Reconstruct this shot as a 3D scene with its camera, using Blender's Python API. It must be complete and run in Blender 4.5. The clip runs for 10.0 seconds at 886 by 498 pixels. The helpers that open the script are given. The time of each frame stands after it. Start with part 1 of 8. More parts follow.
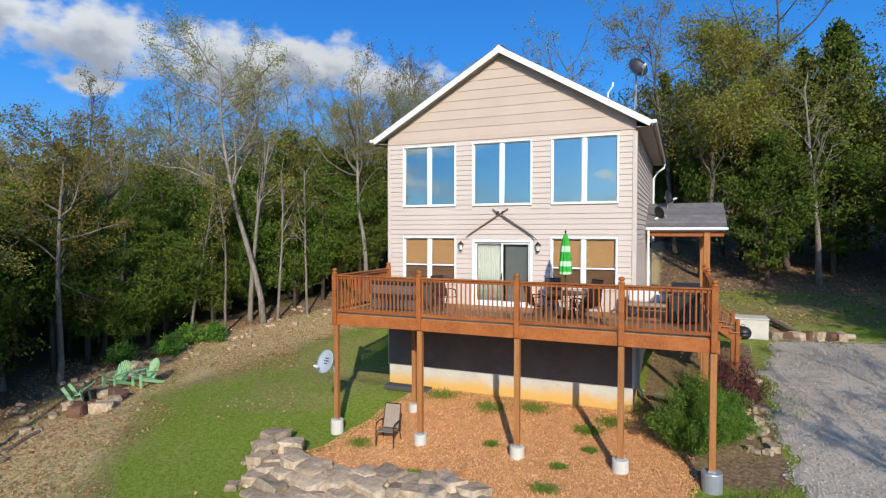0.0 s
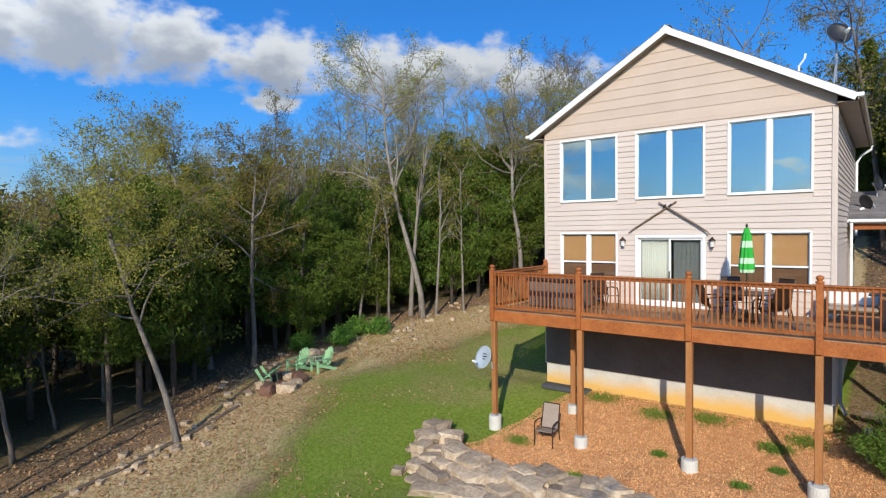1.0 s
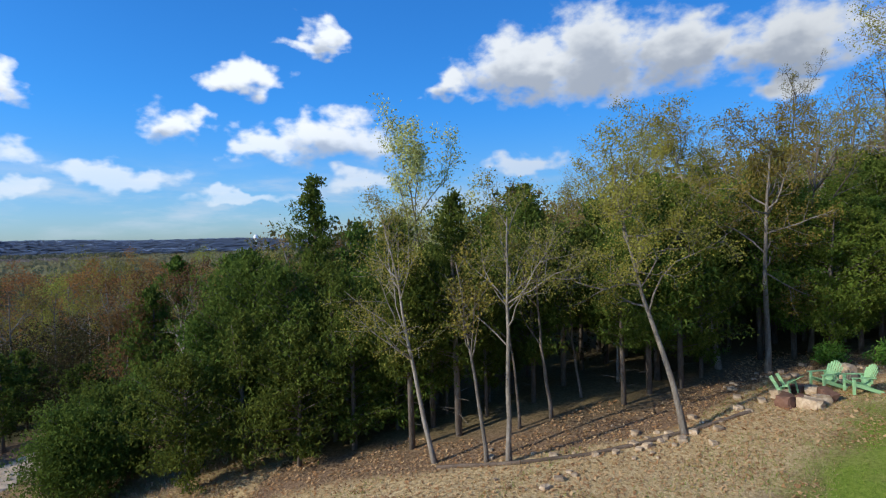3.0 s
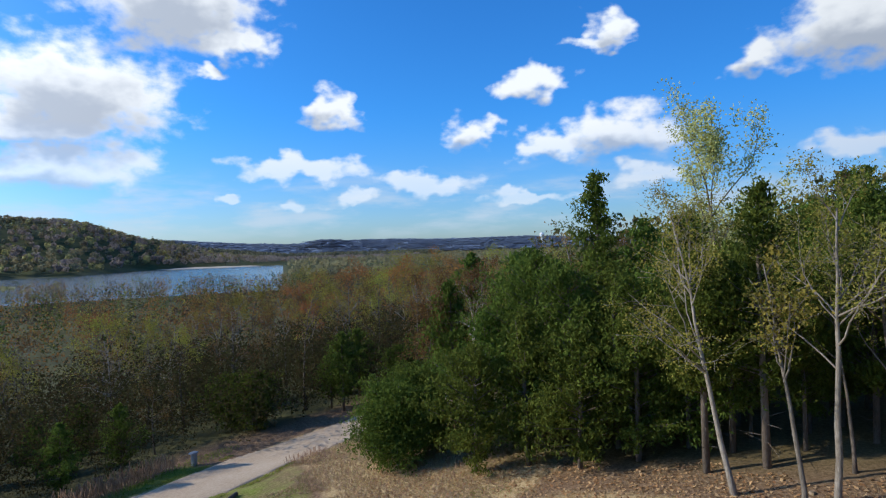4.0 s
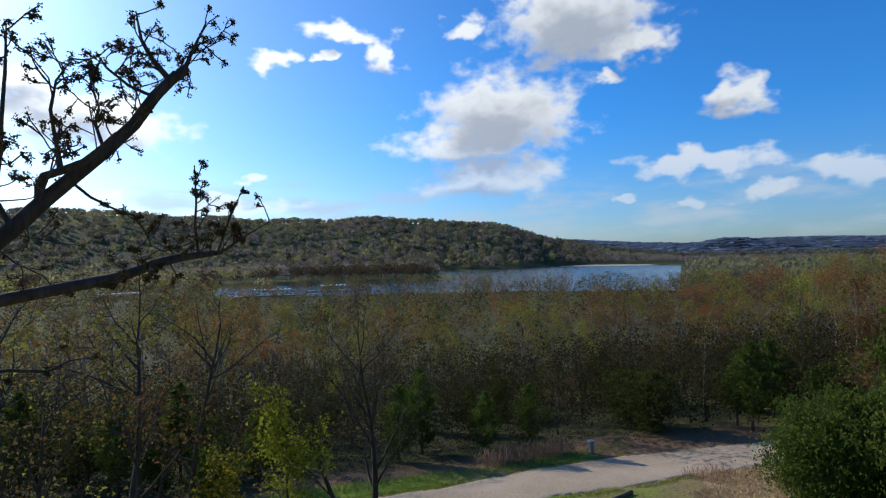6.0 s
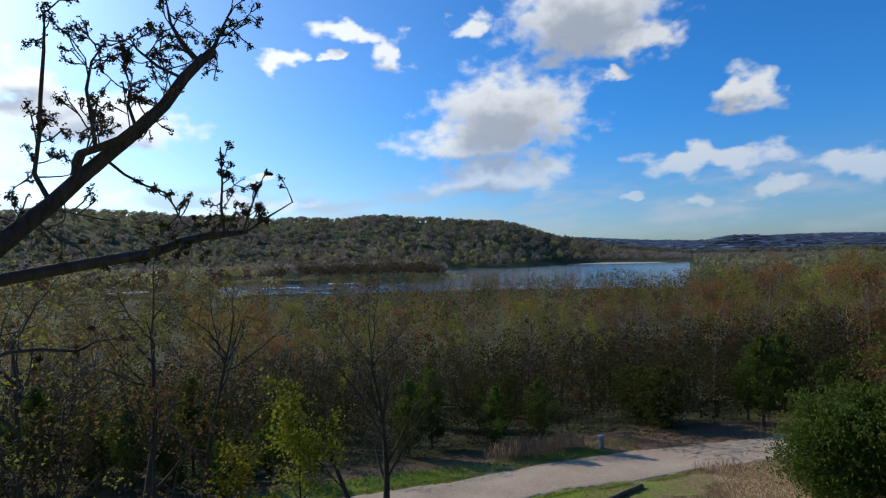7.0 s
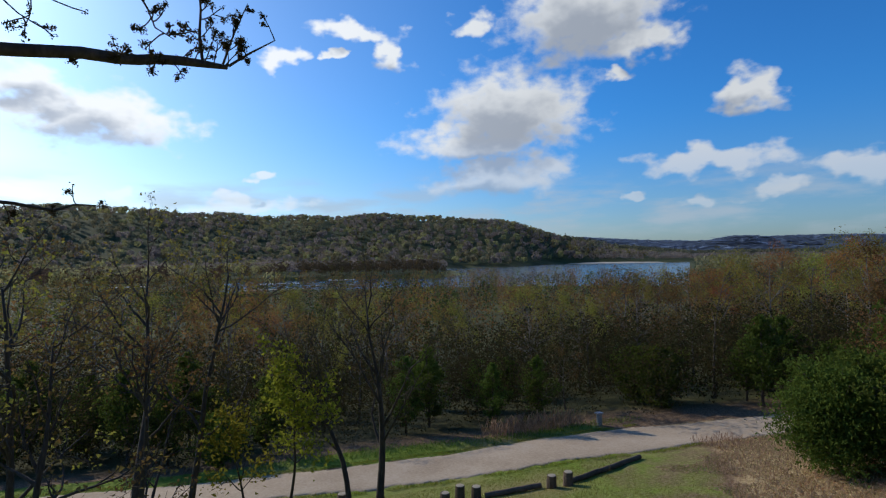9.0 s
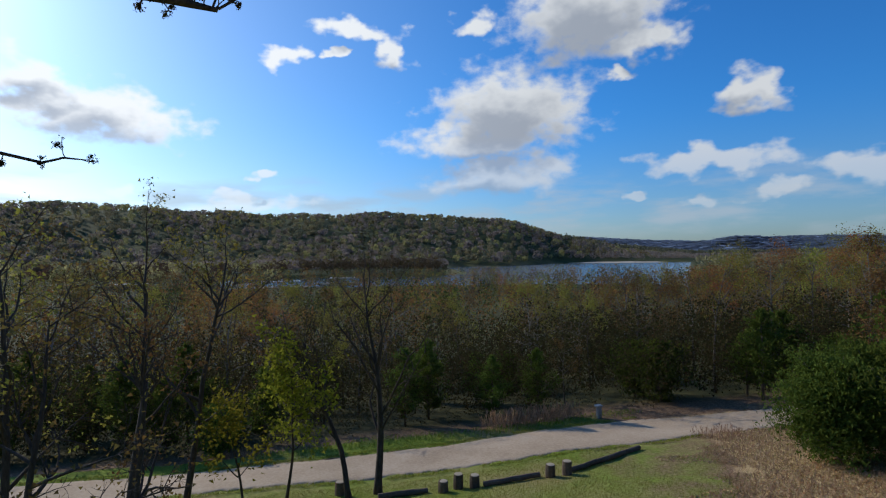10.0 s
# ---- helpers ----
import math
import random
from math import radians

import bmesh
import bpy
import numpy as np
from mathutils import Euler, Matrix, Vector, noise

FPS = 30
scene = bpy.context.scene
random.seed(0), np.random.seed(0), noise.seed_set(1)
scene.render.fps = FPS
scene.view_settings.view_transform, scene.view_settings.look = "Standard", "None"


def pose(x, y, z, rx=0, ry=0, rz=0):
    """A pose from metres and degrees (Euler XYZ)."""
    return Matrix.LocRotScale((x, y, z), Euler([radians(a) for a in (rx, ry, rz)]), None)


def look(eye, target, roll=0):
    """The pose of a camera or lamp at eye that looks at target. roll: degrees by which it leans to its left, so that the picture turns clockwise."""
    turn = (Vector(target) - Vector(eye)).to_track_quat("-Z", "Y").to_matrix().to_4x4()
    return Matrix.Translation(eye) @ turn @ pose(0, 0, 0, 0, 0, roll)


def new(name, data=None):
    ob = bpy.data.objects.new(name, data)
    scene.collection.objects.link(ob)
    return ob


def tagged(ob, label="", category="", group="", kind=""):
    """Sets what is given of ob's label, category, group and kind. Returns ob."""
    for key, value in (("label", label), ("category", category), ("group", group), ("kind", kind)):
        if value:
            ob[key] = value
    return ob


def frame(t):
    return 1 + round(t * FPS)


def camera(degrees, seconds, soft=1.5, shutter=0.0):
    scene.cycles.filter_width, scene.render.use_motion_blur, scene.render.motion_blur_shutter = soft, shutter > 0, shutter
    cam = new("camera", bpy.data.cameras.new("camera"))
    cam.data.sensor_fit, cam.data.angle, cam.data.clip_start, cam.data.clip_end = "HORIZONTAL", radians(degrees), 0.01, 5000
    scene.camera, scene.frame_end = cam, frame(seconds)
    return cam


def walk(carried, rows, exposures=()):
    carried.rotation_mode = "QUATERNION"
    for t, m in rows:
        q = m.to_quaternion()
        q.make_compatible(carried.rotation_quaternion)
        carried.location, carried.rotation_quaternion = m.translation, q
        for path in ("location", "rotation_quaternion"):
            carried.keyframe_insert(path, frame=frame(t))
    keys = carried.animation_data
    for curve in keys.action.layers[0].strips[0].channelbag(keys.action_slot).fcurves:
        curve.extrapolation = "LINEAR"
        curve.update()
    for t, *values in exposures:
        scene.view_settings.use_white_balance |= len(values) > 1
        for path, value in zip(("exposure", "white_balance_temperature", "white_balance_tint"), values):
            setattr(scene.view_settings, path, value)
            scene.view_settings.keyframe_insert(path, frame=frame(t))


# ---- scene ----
cam = camera(76.755, 10.0, soft=1.2)
walk(cam, [
    (0.0, pose(9.788, -17.977, 2.52, 88.118, 0.032, 22.968)),
    (0.5, pose(9.693, -17.982, 2.517, 88.084, 0.308, 27.935)),
    (1.0, pose(9.588, -17.948, 2.451, 88.105, 0.771, 38.429)),
    (1.5, pose(9.457, -17.929, 2.285, 88.492, 1.056, 51.87)),
    (2.0, pose(9.373, -17.911, 2.116, 88.961, 1.177, 64.427)),
    (3.5, pose(9.112, -17.85, 2.104, 89.811, 2.014, 100.205)),
    (4.0, pose(8.896, -17.837, 2.15, 90.171, 1.801, 115.563)),
    (4.5, pose(8.895, -17.964, 2.094, 90.653, 1.405, 129.128)),
    (5.0, pose(8.76, -18.137, 2.066, 90.868, 1.305, 140.893)),
    (5.5, pose(8.581, -18.237, 2.07, 91.025, 1.21, 151.283)),
    (6.0, pose(8.613, -18.145, 2.085, 91.051, 1.083, 154.557)),
    (7.5, pose(8.765, -18.101, 1.675, 90.91, 1.296, 155.362)),
    (8.0, pose(8.76, -18.161, 1.294, 90.924, 1.183, 155.314)),
    (8.5, pose(8.702, -18.193, 0.968, 90.88, 1.083, 155.294)),
    (9.0, pose(8.592, -18.226, 0.71, 90.836, 0.945, 155.347)),
    (9.5, pose(8.536, -18.249, 0.525, 90.79, 0.753, 155.381)),
    (10.0, pose(8.51, -18.281, 0.325, 90.744, 0.704, 155.443)),
], exposures=[(0.0, 0.03, 6150, 8), (4.0, 0.0, 6100, 8), (5.0, -0.12, 6100, 8), (6.0, -0.32, 6100, 8), (7.5, -0.48, 6150, 8), (10.0, -0.57, 6200, 8)])

# ---- sun and sky ----
SUN_FROM = Vector((1.69, -3.48, 1.95)).normalized()
sun = new("sun", bpy.data.lights.new("sun", "SUN"))
sun.data.energy, sun.data.angle, sun.data.color = 4.6, radians(0.53), (1.0, 0.895, 0.73)
sun.matrix_world = look((0, 0, 60), Vector((0, 0, 60)) - SUN_FROM)

world = bpy.data.worlds.new("sky")
scene.world = world
world.use_nodes = True
WN, WL = world.node_tree.nodes, world.node_tree.links
WN.clear()


def wnode(kind, *inputs, **props):
    n = WN.new(kind)
    for k, v in props.items():
        setattr(n, k, v)
    for i, v in enumerate(inputs):
        if v is None:
            continue
        if hasattr(v, "is_output"):
            WL.new(v, n.inputs[i])
        else:
            n.inputs[i].default_value = v
    return n


def wmath(op, a, b=None, c=None, clamp=False):
    return wnode("ShaderNodeMath", a, b, c, operation=op, use_clamp=clamp).outputs[0]


def wvec(op, a, b=None):
    n = wnode("ShaderNodeVectorMath", a, b, operation=op)
    return n.outputs["Value"] if op in ("LENGTH", "DOT_PRODUCT") else n.outputs[0]


sky = wnode("ShaderNodeTexSky", sky_type="NISHITA", sun_disc=False, sun_elevation=radians(26.7),
            sun_rotation=math.atan2(1.69, -3.48), altitude=300.0, air_density=1.0, dust_density=1.1, ozone_density=3.0)
# a polarised, deep spring blue
sky_soft = wnode("ShaderNodeHueSaturation", 0.5, 1.1, 1.0, 1.0, sky.outputs[0]).outputs[0]
ray_way = wnode("ShaderNodeTexCoord").outputs["Generated"]
sx, sy, sz = wnode("ShaderNodeSeparateXYZ", ray_way).outputs
# bearing in degrees round a middle of 110, and height in degrees
C0 = radians(110)
along = wmath("ADD", wmath("MULTIPLY", sx, -math.sin(C0)), wmath("MULTIPLY", sy, math.cos(C0)))
aside = wmath("ADD", wmath("MULTIPLY", sx, -math.cos(C0)), wmath("MULTIPLY", sy, -math.sin(C0)))
bearing = wmath("MULTIPLY", wmath("ARCTAN2", aside, along), 180 / math.pi)
height = wmath("MULTIPLY", wmath("ARCSINE", sz), 180 / math.pi)
# the air grows paler towards the horizon and round the sun, deeper away from it
facing = wvec("DOT_PRODUCT", ray_way, tuple(SUN_FROM))
around_sun = wnode("ShaderNodeMapRange", facing, 0.45, 0.98, 0.0, 1.0, interpolation_type="SMOOTHSTEP").outputs[0]
air_light = wnode("ShaderNodeMapRange", facing, -0.95, -0.1, 0.64, 1.15).outputs[0]
low_air = wnode("ShaderNodeMapRange", height, 0.0, 15.0, 0.85, 0.0, interpolation_type="SMOOTHSTEP").outputs[0]
paleness = low_air
tint = wnode("ShaderNodeMix", data_type="RGBA")
WL.new(paleness, tint.inputs["Factor"])
tint.inputs[6].default_value, tint.inputs[7].default_value = (0.46, 1.17, 1.82, 1), (0.98, 1.10, 1.36, 1)
gain = wmath("MULTIPLY", air_light, wmath("MULTIPLY_ADD", around_sun, 0.24, 1.0))
whiter = wnode("ShaderNodeMix", data_type="RGBA")
WL.new(wmath("MULTIPLY", around_sun, 0.75), whiter.inputs["Factor"])
WL.new(tint.outputs[2], whiter.inputs[6])
whiter.inputs[7].default_value = (0.92, 1.06, 1.28, 1)
sky_blue = wvec("MULTIPLY", wvec("MULTIPLY", sky_soft, whiter.outputs[2]), gain)
flat = wnode("ShaderNodeCombineXYZ", bearing, height, 0.0).outputs[0]
stretch = wvec("MULTIPLY", flat, (1.0, 1.45, 1.0))
warp = wnode("ShaderNodeTexNoise", noise_dimensions="3D")
WL.new(stretch, warp.inputs["Vector"])
warp.inputs["Scale"].default_value, warp.inputs["Detail"].default_value, warp.inputs["Roughness"].default_value = 0.25, 3.5, 0.5
warp_by = wvec("MULTIPLY", wvec("SUBTRACT", warp.outputs["Color"], (0.5, 0.5, 0.5)), (10.0, 5.0, 0.0))
bent = wvec("ADD", flat, warp_by)
bent_up = wvec("ADD", bent, (-0.4, 1.9, 0.0))
reach = [None, None]


def cloud(bearing_at, height_at, wide, tall):
    """One cloud bank: its middle and half sizes in degrees."""
    for i, p in enumerate((bent, bent_up)):
        d = wvec("SUBTRACT", p, (bearing_at - 110, height_at, 0))
        d = wvec("LENGTH", wvec("MULTIPLY", d, (1 / wide, 1 / tall, 0)))
        reach[i] = d if reach[i] is None else wmath("SMOOTH_MIN", reach[i], d, 0.25)


cloud(85.2, 15.8, 3.0, 1.8)
cloud(78.5, 17.2, 6.0, 3.3)
cloud(71.0, 17.6, 6.5, 4.6)
cloud(63.5, 17.2, 5.5, 3.6)
cloud(54.6, 16.0, 6.7, 3.2)
cloud(42.4, 15.4, 7.9, 3.4)
cloud(36.7, 16.2, 7.5, 2.4)
cloud(28.3, 14.4, 6.2, 2.4)
cloud(54.5, 12.4, 2.5, 1.2)
cloud(98.0, 11.0, 6.6, 2.2)
cloud(98.9, 18.8, 2.7, 0.9)
cloud(78.1, 8.0, 4.4, 1.1)
cloud(95.0, 6.9, 3.7, 1.0)
cloud(126.5, 14.4, 2.9, 1.8)
cloud(105.9, 16.3, 3.5, 1.6)
cloud(98.2, 20.3, 2.4, 1.9)
cloud(112.3, 11.7, 3.1, 1.8)
cloud(104.7, 10.6, 3.4, 1.4)
cloud(129.4, 8.4, 6.6, 1.1)
cloud(117.0, 7.1, 5.8, 1.1)
cloud(136.2, 6.0, 1.5, 0.6)
cloud(130.6, 5.1, 2.4, 0.7)
cloud(124.2, 5.4, 2.3, 0.8)
cloud(106.6, 5.1, 4.6, 0.7)
cloud(135.8, 19.8, 4.0, 1.5)
cloud(140.6, 23.0, 8.4, 4.6)
cloud(148.0, 14.3, 8.0, 4.5)
cloud(151.3, 11.4, 8.6, 1.9)
cloud(149.2, 8.2, 6.8, 2.1)
cloud(171.0, 19.0, 2.0, 1.1)
cloud(166.7, 19.9, 1.3, 0.6)
cloud(164.5, 22.3, 3.7, 1.0)
cloud(160.5, 20.7, 2.2, 1.8)
cloud(138.4, 16.9, 2.3, 0.7)
cloud(152.1, 23.0, 2.2, 1.2)
cloud(187.6, 12.6, 8.4, 2.6)
cloud(192.0, 15.2, 4.1, 2.0)
cloud(185.3, 6.3, 2.0, 1.0)
cloud(174.6, 5.5, 5.7, 0.8)
cloud(172.5, 7.7, 1.7, 0.5)

fine = wnode("ShaderNodeTexNoise", noise_dimensions="3D")
WL.new(stretch, fine.inputs["Vector"])
fine.inputs["Scale"].default_value, fine.inputs["Detail"].default_value, fine.inputs["Roughness"].default_value = 0.55, 7.0, 0.52
thick = wmath("ADD", wmath("SUBTRACT", 1.12, reach[0]), wmath("MULTIPLY", wmath("SUBTRACT", fine.outputs[0], 0.5), 1.1))
thick_up = wmath("SUBTRACT", 1.12, reach[1])
cover = wnode("ShaderNodeMapRange", thick, -0.06, 0.62, 0.0, 1.0, interpolation_type="SMOOTHSTEP").outputs[0]
cover = wmath("MULTIPLY", cover, wnode("ShaderNodeMapRange", height, 2.5, 12.0, 0.32, 1.0).outputs[0], clamp=True)
# tops stand in the light, bases and thick middles are grey
depth = wmath("ADD", wmath("MULTIPLY", wmath("MAXIMUM", thick_up, 0.0), 0.75), wmath("MULTIPLY", fine.outputs[0], 0.35))
grey = wnode("ShaderNodeMapRange", depth, 0.26, 0.85, 0.0, 1.0, interpolation_type="SMOOTHSTEP").outputs[0]
tone = wnode("ShaderNodeMix", data_type="RGBA")
WL.new(grey, tone.inputs["Factor"])
tone.inputs[6].default_value, tone.inputs[7].default_value = (8.9, 9.0, 9.2, 1), (4.5, 4.9, 5.7, 1)
# thin grey banks low over the land
streak = wnode("ShaderNodeTexNoise", noise_dimensions="3D")
WL.new(wvec("MULTIPLY", flat, (0.10, 0.42, 1.0)), streak.inputs["Vector"])
streak.inputs["Scale"].default_value, streak.inputs["Detail"].default_value, streak.inputs["Roughness"].default_value = 1.0, 6.0, 0.55
low_bank = wmath("MULTIPLY", wnode("ShaderNodeMapRange", streak.outputs[0], 0.42, 0.66, 0.0, 0.6, interpolation_type="SMOOTHSTEP").outputs[0],
                 wmath("MULTIPLY", wnode("ShaderNodeMapRange", height, 0.5, 3.5, 0.0, 1.0, interpolation_type="SMOOTHSTEP").outputs[0], wnode("ShaderNodeMapRange", height, 9.5, 5.0, 0.0, 1.0, interpolation_type="SMOOTHSTEP").outputs[0]))
banked = wnode("ShaderNodeMix", data_type="RGBA")
WL.new(low_bank, banked.inputs["Factor"])
WL.new(sky_blue, banked.inputs[6])
WL.new(wvec("MULTIPLY", wnode("ShaderNodeCombineXYZ", 5.6, 6.2, 7.0).outputs[0], air_light), banked.inputs[7])
sky_all = wnode("ShaderNodeMix", data_type="RGBA")
WL.new(cover, sky_all.inputs["Factor"])
WL.new(banked.outputs[2], sky_all.inputs[6])
cloud_gain = wmath("MULTIPLY", air_light, wmath("MULTIPLY_ADD", around_sun, 0.45, 0.95))
WL.new(wvec("MULTIPLY", tone.outputs[2], cloud_gain), sky_all.inputs[7])
background = wnode("ShaderNodeBackground", sky_all.outputs[2], 0.1)
WL.new(background.outputs[0], wnode("ShaderNodeOutputWorld").inputs[0])


# ---- materials ----
def material(name):
    m = bpy.data.materials.new(name)
    m.use_nodes = True
    return m, m.node_tree.nodes, m.node_tree.links, m.node_tree.nodes["Principled BSDF"]


def surface(name, colours, scale=4.0, rough=0.8, bump=0.3, fine_scale=40.0, metal=0.0, stretched=(1, 1, 1), random_tone=0.0, island=0.0, sheen=0.0, coords="Object", bump_dist=0.01, spec=0.3):
    """A surface in two or three colours that vary at two scales, with fine relief."""
    m, n, l, p = material(name)
    co = n.new("ShaderNodeTexCoord")
    mp = n.new("ShaderNodeMapping")
    mp.inputs["Scale"].default_value = stretched
    l.new(co.outputs[coords], mp.inputs[0])
    a, b = n.new("ShaderNodeTexNoise"), n.new("ShaderNodeTexNoise")
    for t, s in ((a, scale), (b, fine_scale)):
        t.inputs["Scale"].default_value, t.inputs["Detail"].default_value, t.inputs["Roughness"].default_value = s, 6, 0.6
        l.new(mp.outputs[0], t.inputs["Vector"])
    mix = n.new("ShaderNodeMath")
    mix.operation = "MULTIPLY_ADD"
    l.new(b.outputs[0], mix.inputs[0])
    mix.inputs[1].default_value = 0.5
    half = n.new("ShaderNodeMath")
    half.operation = "MULTIPLY"
    l.new(a.outputs[0], half.inputs[0])
    half.inputs[1].default_value = 0.5
    l.new(half.outputs[0], mix.inputs[2])
    ramp = n.new("ShaderNodeValToRGB")
    e = ramp.color_ramp.elements
    while len(e) < len(colours):
        e.new(0.5)
    for i, c in enumerate(colours):
        e[i].position = 0.32 + 0.36 * i / max(1, len(colours) - 1)
        e[i].color = (*c, 1)
    l.new(mix.outputs[0], ramp.inputs[0])
    last = ramp.outputs[0]
    if random_tone or island:
        src = n.new("ShaderNodeObjectInfo").outputs["Random"] if random_tone else n.new("ShaderNodeNewGeometry").outputs["Random Per Island"]
        amount = random_tone or island
        mr = n.new("ShaderNodeMapRange")
        mr.inputs[3].default_value, mr.inputs[4].default_value = 1 - amount, 1 + amount
        l.new(src, mr.inputs[0])
        hs = n.new("ShaderNodeHueSaturation")
        l.new(mr.outputs[0], hs.inputs["Value"])
        l.new(last, hs.inputs["Color"])
        last = hs.outputs[0]
    l.new(last, p.inputs["Base Color"])
    p.inputs["Roughness"].default_value, p.inputs["Metallic"].default_value = rough, metal
    p.inputs["Specular IOR Level"].default_value = spec
    if bump:
        bp = n.new("ShaderNodeBump")
        bp.inputs["Strength"].default_value, bp.inputs["Distance"].default_value = bump, bump_dist
        l.new(mix.outputs[0], bp.inputs["Height"])
        l.new(bp.outputs[0], p.inputs["Normal"])
    return m


def leaf_material(name, colours, through_light=0.35, rough=0.6, per_tree=0.15):
    """Leaves: colour varies leaf by leaf and tree by tree, some light shines through."""
    m, n, l, p = material(name)
    n.remove(p)
    geo = n.new("ShaderNodeNewGeometry")
    ramp = n.new("ShaderNodeValToRGB")
    e = ramp.color_ramp.elements
    while len(e) < len(colours):
        e.new(0.5)
    for i, c in enumerate(colours):
        e[i].position, e[i].color = i / max(1, len(colours) - 1), (*c, 1)
    l.new(geo.outputs["Random Per Island"], ramp.inputs[0])
    info = n.new("ShaderNodeObjectInfo")
    mr = n.new("ShaderNodeMapRange")
    mr.inputs[3].default_value, mr.inputs[4].default_value = 1 - per_tree, 1 + per_tree
    l.new(info.outputs["Random"], mr.inputs[0])
    mr2 = n.new("ShaderNodeMapRange")
    mr2.inputs[3].default_value, mr2.inputs[4].default_value = 0.5 - 0.02, 0.5 + 0.02
    l.new(info.outputs["Random"], mr2.inputs[0])
    hs = n.new("ShaderNodeHueSaturation")
    l.new(mr.outputs[0], hs.inputs["Value"])
    l.new(mr2.outputs[0], hs.inputs["Hue"])
    l.new(ramp.outputs[0], hs.inputs["Color"])
    d, t, mix = n.new("ShaderNodeBsdfDiffuse"), n.new("ShaderNodeBsdfTranslucent"), n.new("ShaderNodeMixShader")
    l.new(hs.outputs[0], d.inputs[0])
    l.new(hs.outputs[0], t.inputs[0])
    mix.inputs[0].default_value = through_light
    l.new(d.outputs[0], mix.inputs[1])
    l.new(t.outputs[0], mix.inputs[2])
    l.new(mix.outputs[0], n["Material Output"].inputs[0])
    return m


def glass_material(name, tint, mirror):
    """A coated window pane: part mirror, part clear."""
    m, n, l, p = material(name)
    n.remove(p)
    clear, gloss, mix = n.new("ShaderNodeBsdfTransparent"), n.new("ShaderNodeBsdfGlossy"), n.new("ShaderNodeMixShader")
    clear.inputs[0].default_value = (*tint, 1)
    gloss.inputs["Roughness"].default_value = 0.02
    gloss.inputs["Color"].default_value = (0.86, 1.0, 0.93, 1)
    fres = n.new("ShaderNodeFresnel")
    fres.inputs[0].default_value = 1.5
    add = n.new("ShaderNodeMath")
    add.inputs[1].default_value = mirror
    l.new(fres.outputs[0], add.inputs[0])
    l.new(add.outputs[0], mix.inputs[0])
    # panes are never quite flat
    tex, bp = n.new("ShaderNodeTexNoise"), n.new("ShaderNodeBump")
    tex.inputs["Scale"].default_value = 1.2
    co = n.new("ShaderNodeTexCoord")
    l.new(co.outputs["Object"], tex.inputs[0])
    bp.inputs["Strength"].default_value, bp.inputs["Distance"].default_value = 0.25, 0.01
    l.new(tex.outputs[0], bp.inputs["Height"])
    l.new(bp.outputs[0], gloss.inputs["Normal"])
    l.new(clear.outputs[0], mix.inputs[1])
    l.new(gloss.outputs[0], mix.inputs[2])
    l.new(mix.outputs[0], n["Material Output"].inputs[0])
    return m


SIDING = surface("beige_siding", [(0.51, 0.425, 0.365), (0.57, 0.475, 0.41), (0.61, 0.515, 0.45)], 0.7, 0.62, 0.08, 30, stretched=(1, 1, 3), random_tone=0.03)
GABLE = surface("tan_gable_plank", [(0.49, 0.37, 0.29), (0.53, 0.41, 0.325), (0.57, 0.445, 0.36)], 0.9, 0.65, 0.1, 30, random_tone=0.03)
WHITE = surface("white_trim", [(0.74, 0.74, 0.73), (0.82, 0.82, 0.81)], 2, 0.5, 0.05, 40)
CONCRETE = surface("pale_concrete", [(0.46, 0.42, 0.36), (0.58, 0.54, 0.47), (0.66, 0.63, 0.57)], 1.6, 0.9, 0.3, 30)
SHINGLE = surface("grey_shingle", [(0.11, 0.10, 0.10), (0.17, 0.155, 0.15), (0.24, 0.22, 0.21)], 3, 0.92, 0.5, 60, random_tone=0.18)
SOFFIT = surface("tan_soffit", [(0.32, 0.26, 0.21), (0.36, 0.30, 0.25)], 2, 0.7, 0.05, 30)
DECKWOOD = surface("stained_cedar", [(0.20, 0.057, 0.013), (0.31, 0.095, 0.023), (0.39, 0.137, 0.038)], 3.0, 0.62, 0.25, 18, stretched=(1, 1, 1), random_tone=0.14)
DECKFLOOR = surface("worn_deck_board", [(0.22, 0.10, 0.045), (0.33, 0.17, 0.08), (0.42, 0.24, 0.13)], 3.0, 0.75, 0.25, 22, random_tone=0.16)
BARE_POST = surface("treated_post", [(0.26, 0.10, 0.030), (0.35, 0.145, 0.046), (0.42, 0.19, 0.068)], 2.5, 0.7, 0.25, 20, stretched=(4, 4, 0.6), random_tone=0.08)
PANE = glass_material("window_glass", (0.55, 0.62, 0.66), 0.30)
PANE_LOW = glass_material("clear_glass", (0.86, 0.88, 0.88), 0.06)
BLIND = surface("tan_blind", [(0.50, 0.26, 0.12), (0.58, 0.31, 0.15)], 2, 0.8, 0.1, 60, stretched=(1, 1, 8))
BLIND_LOW = surface("brown_screen", [(0.17, 0.085, 0.05), (0.22, 0.115, 0.07)], 2, 0.85, 0.1, 60)
CURTAIN = surface("white_curtain", [(0.62, 0.60, 0.56), (0.74, 0.72, 0.68)], 3, 0.9, 0.3, 20, stretched=(8, 8, 0.4))
ROOM = surface("dim_room_paint", [(0.30, 0.29, 0.27), (0.34, 0.33, 0.31)], 1, 0.9, 0.0)
BLACK = surface("black_metal", [(0.012, 0.012, 0.013), (0.03, 0.03, 0.03)], 6, 0.45, 0.1, 60, spec=0.5)
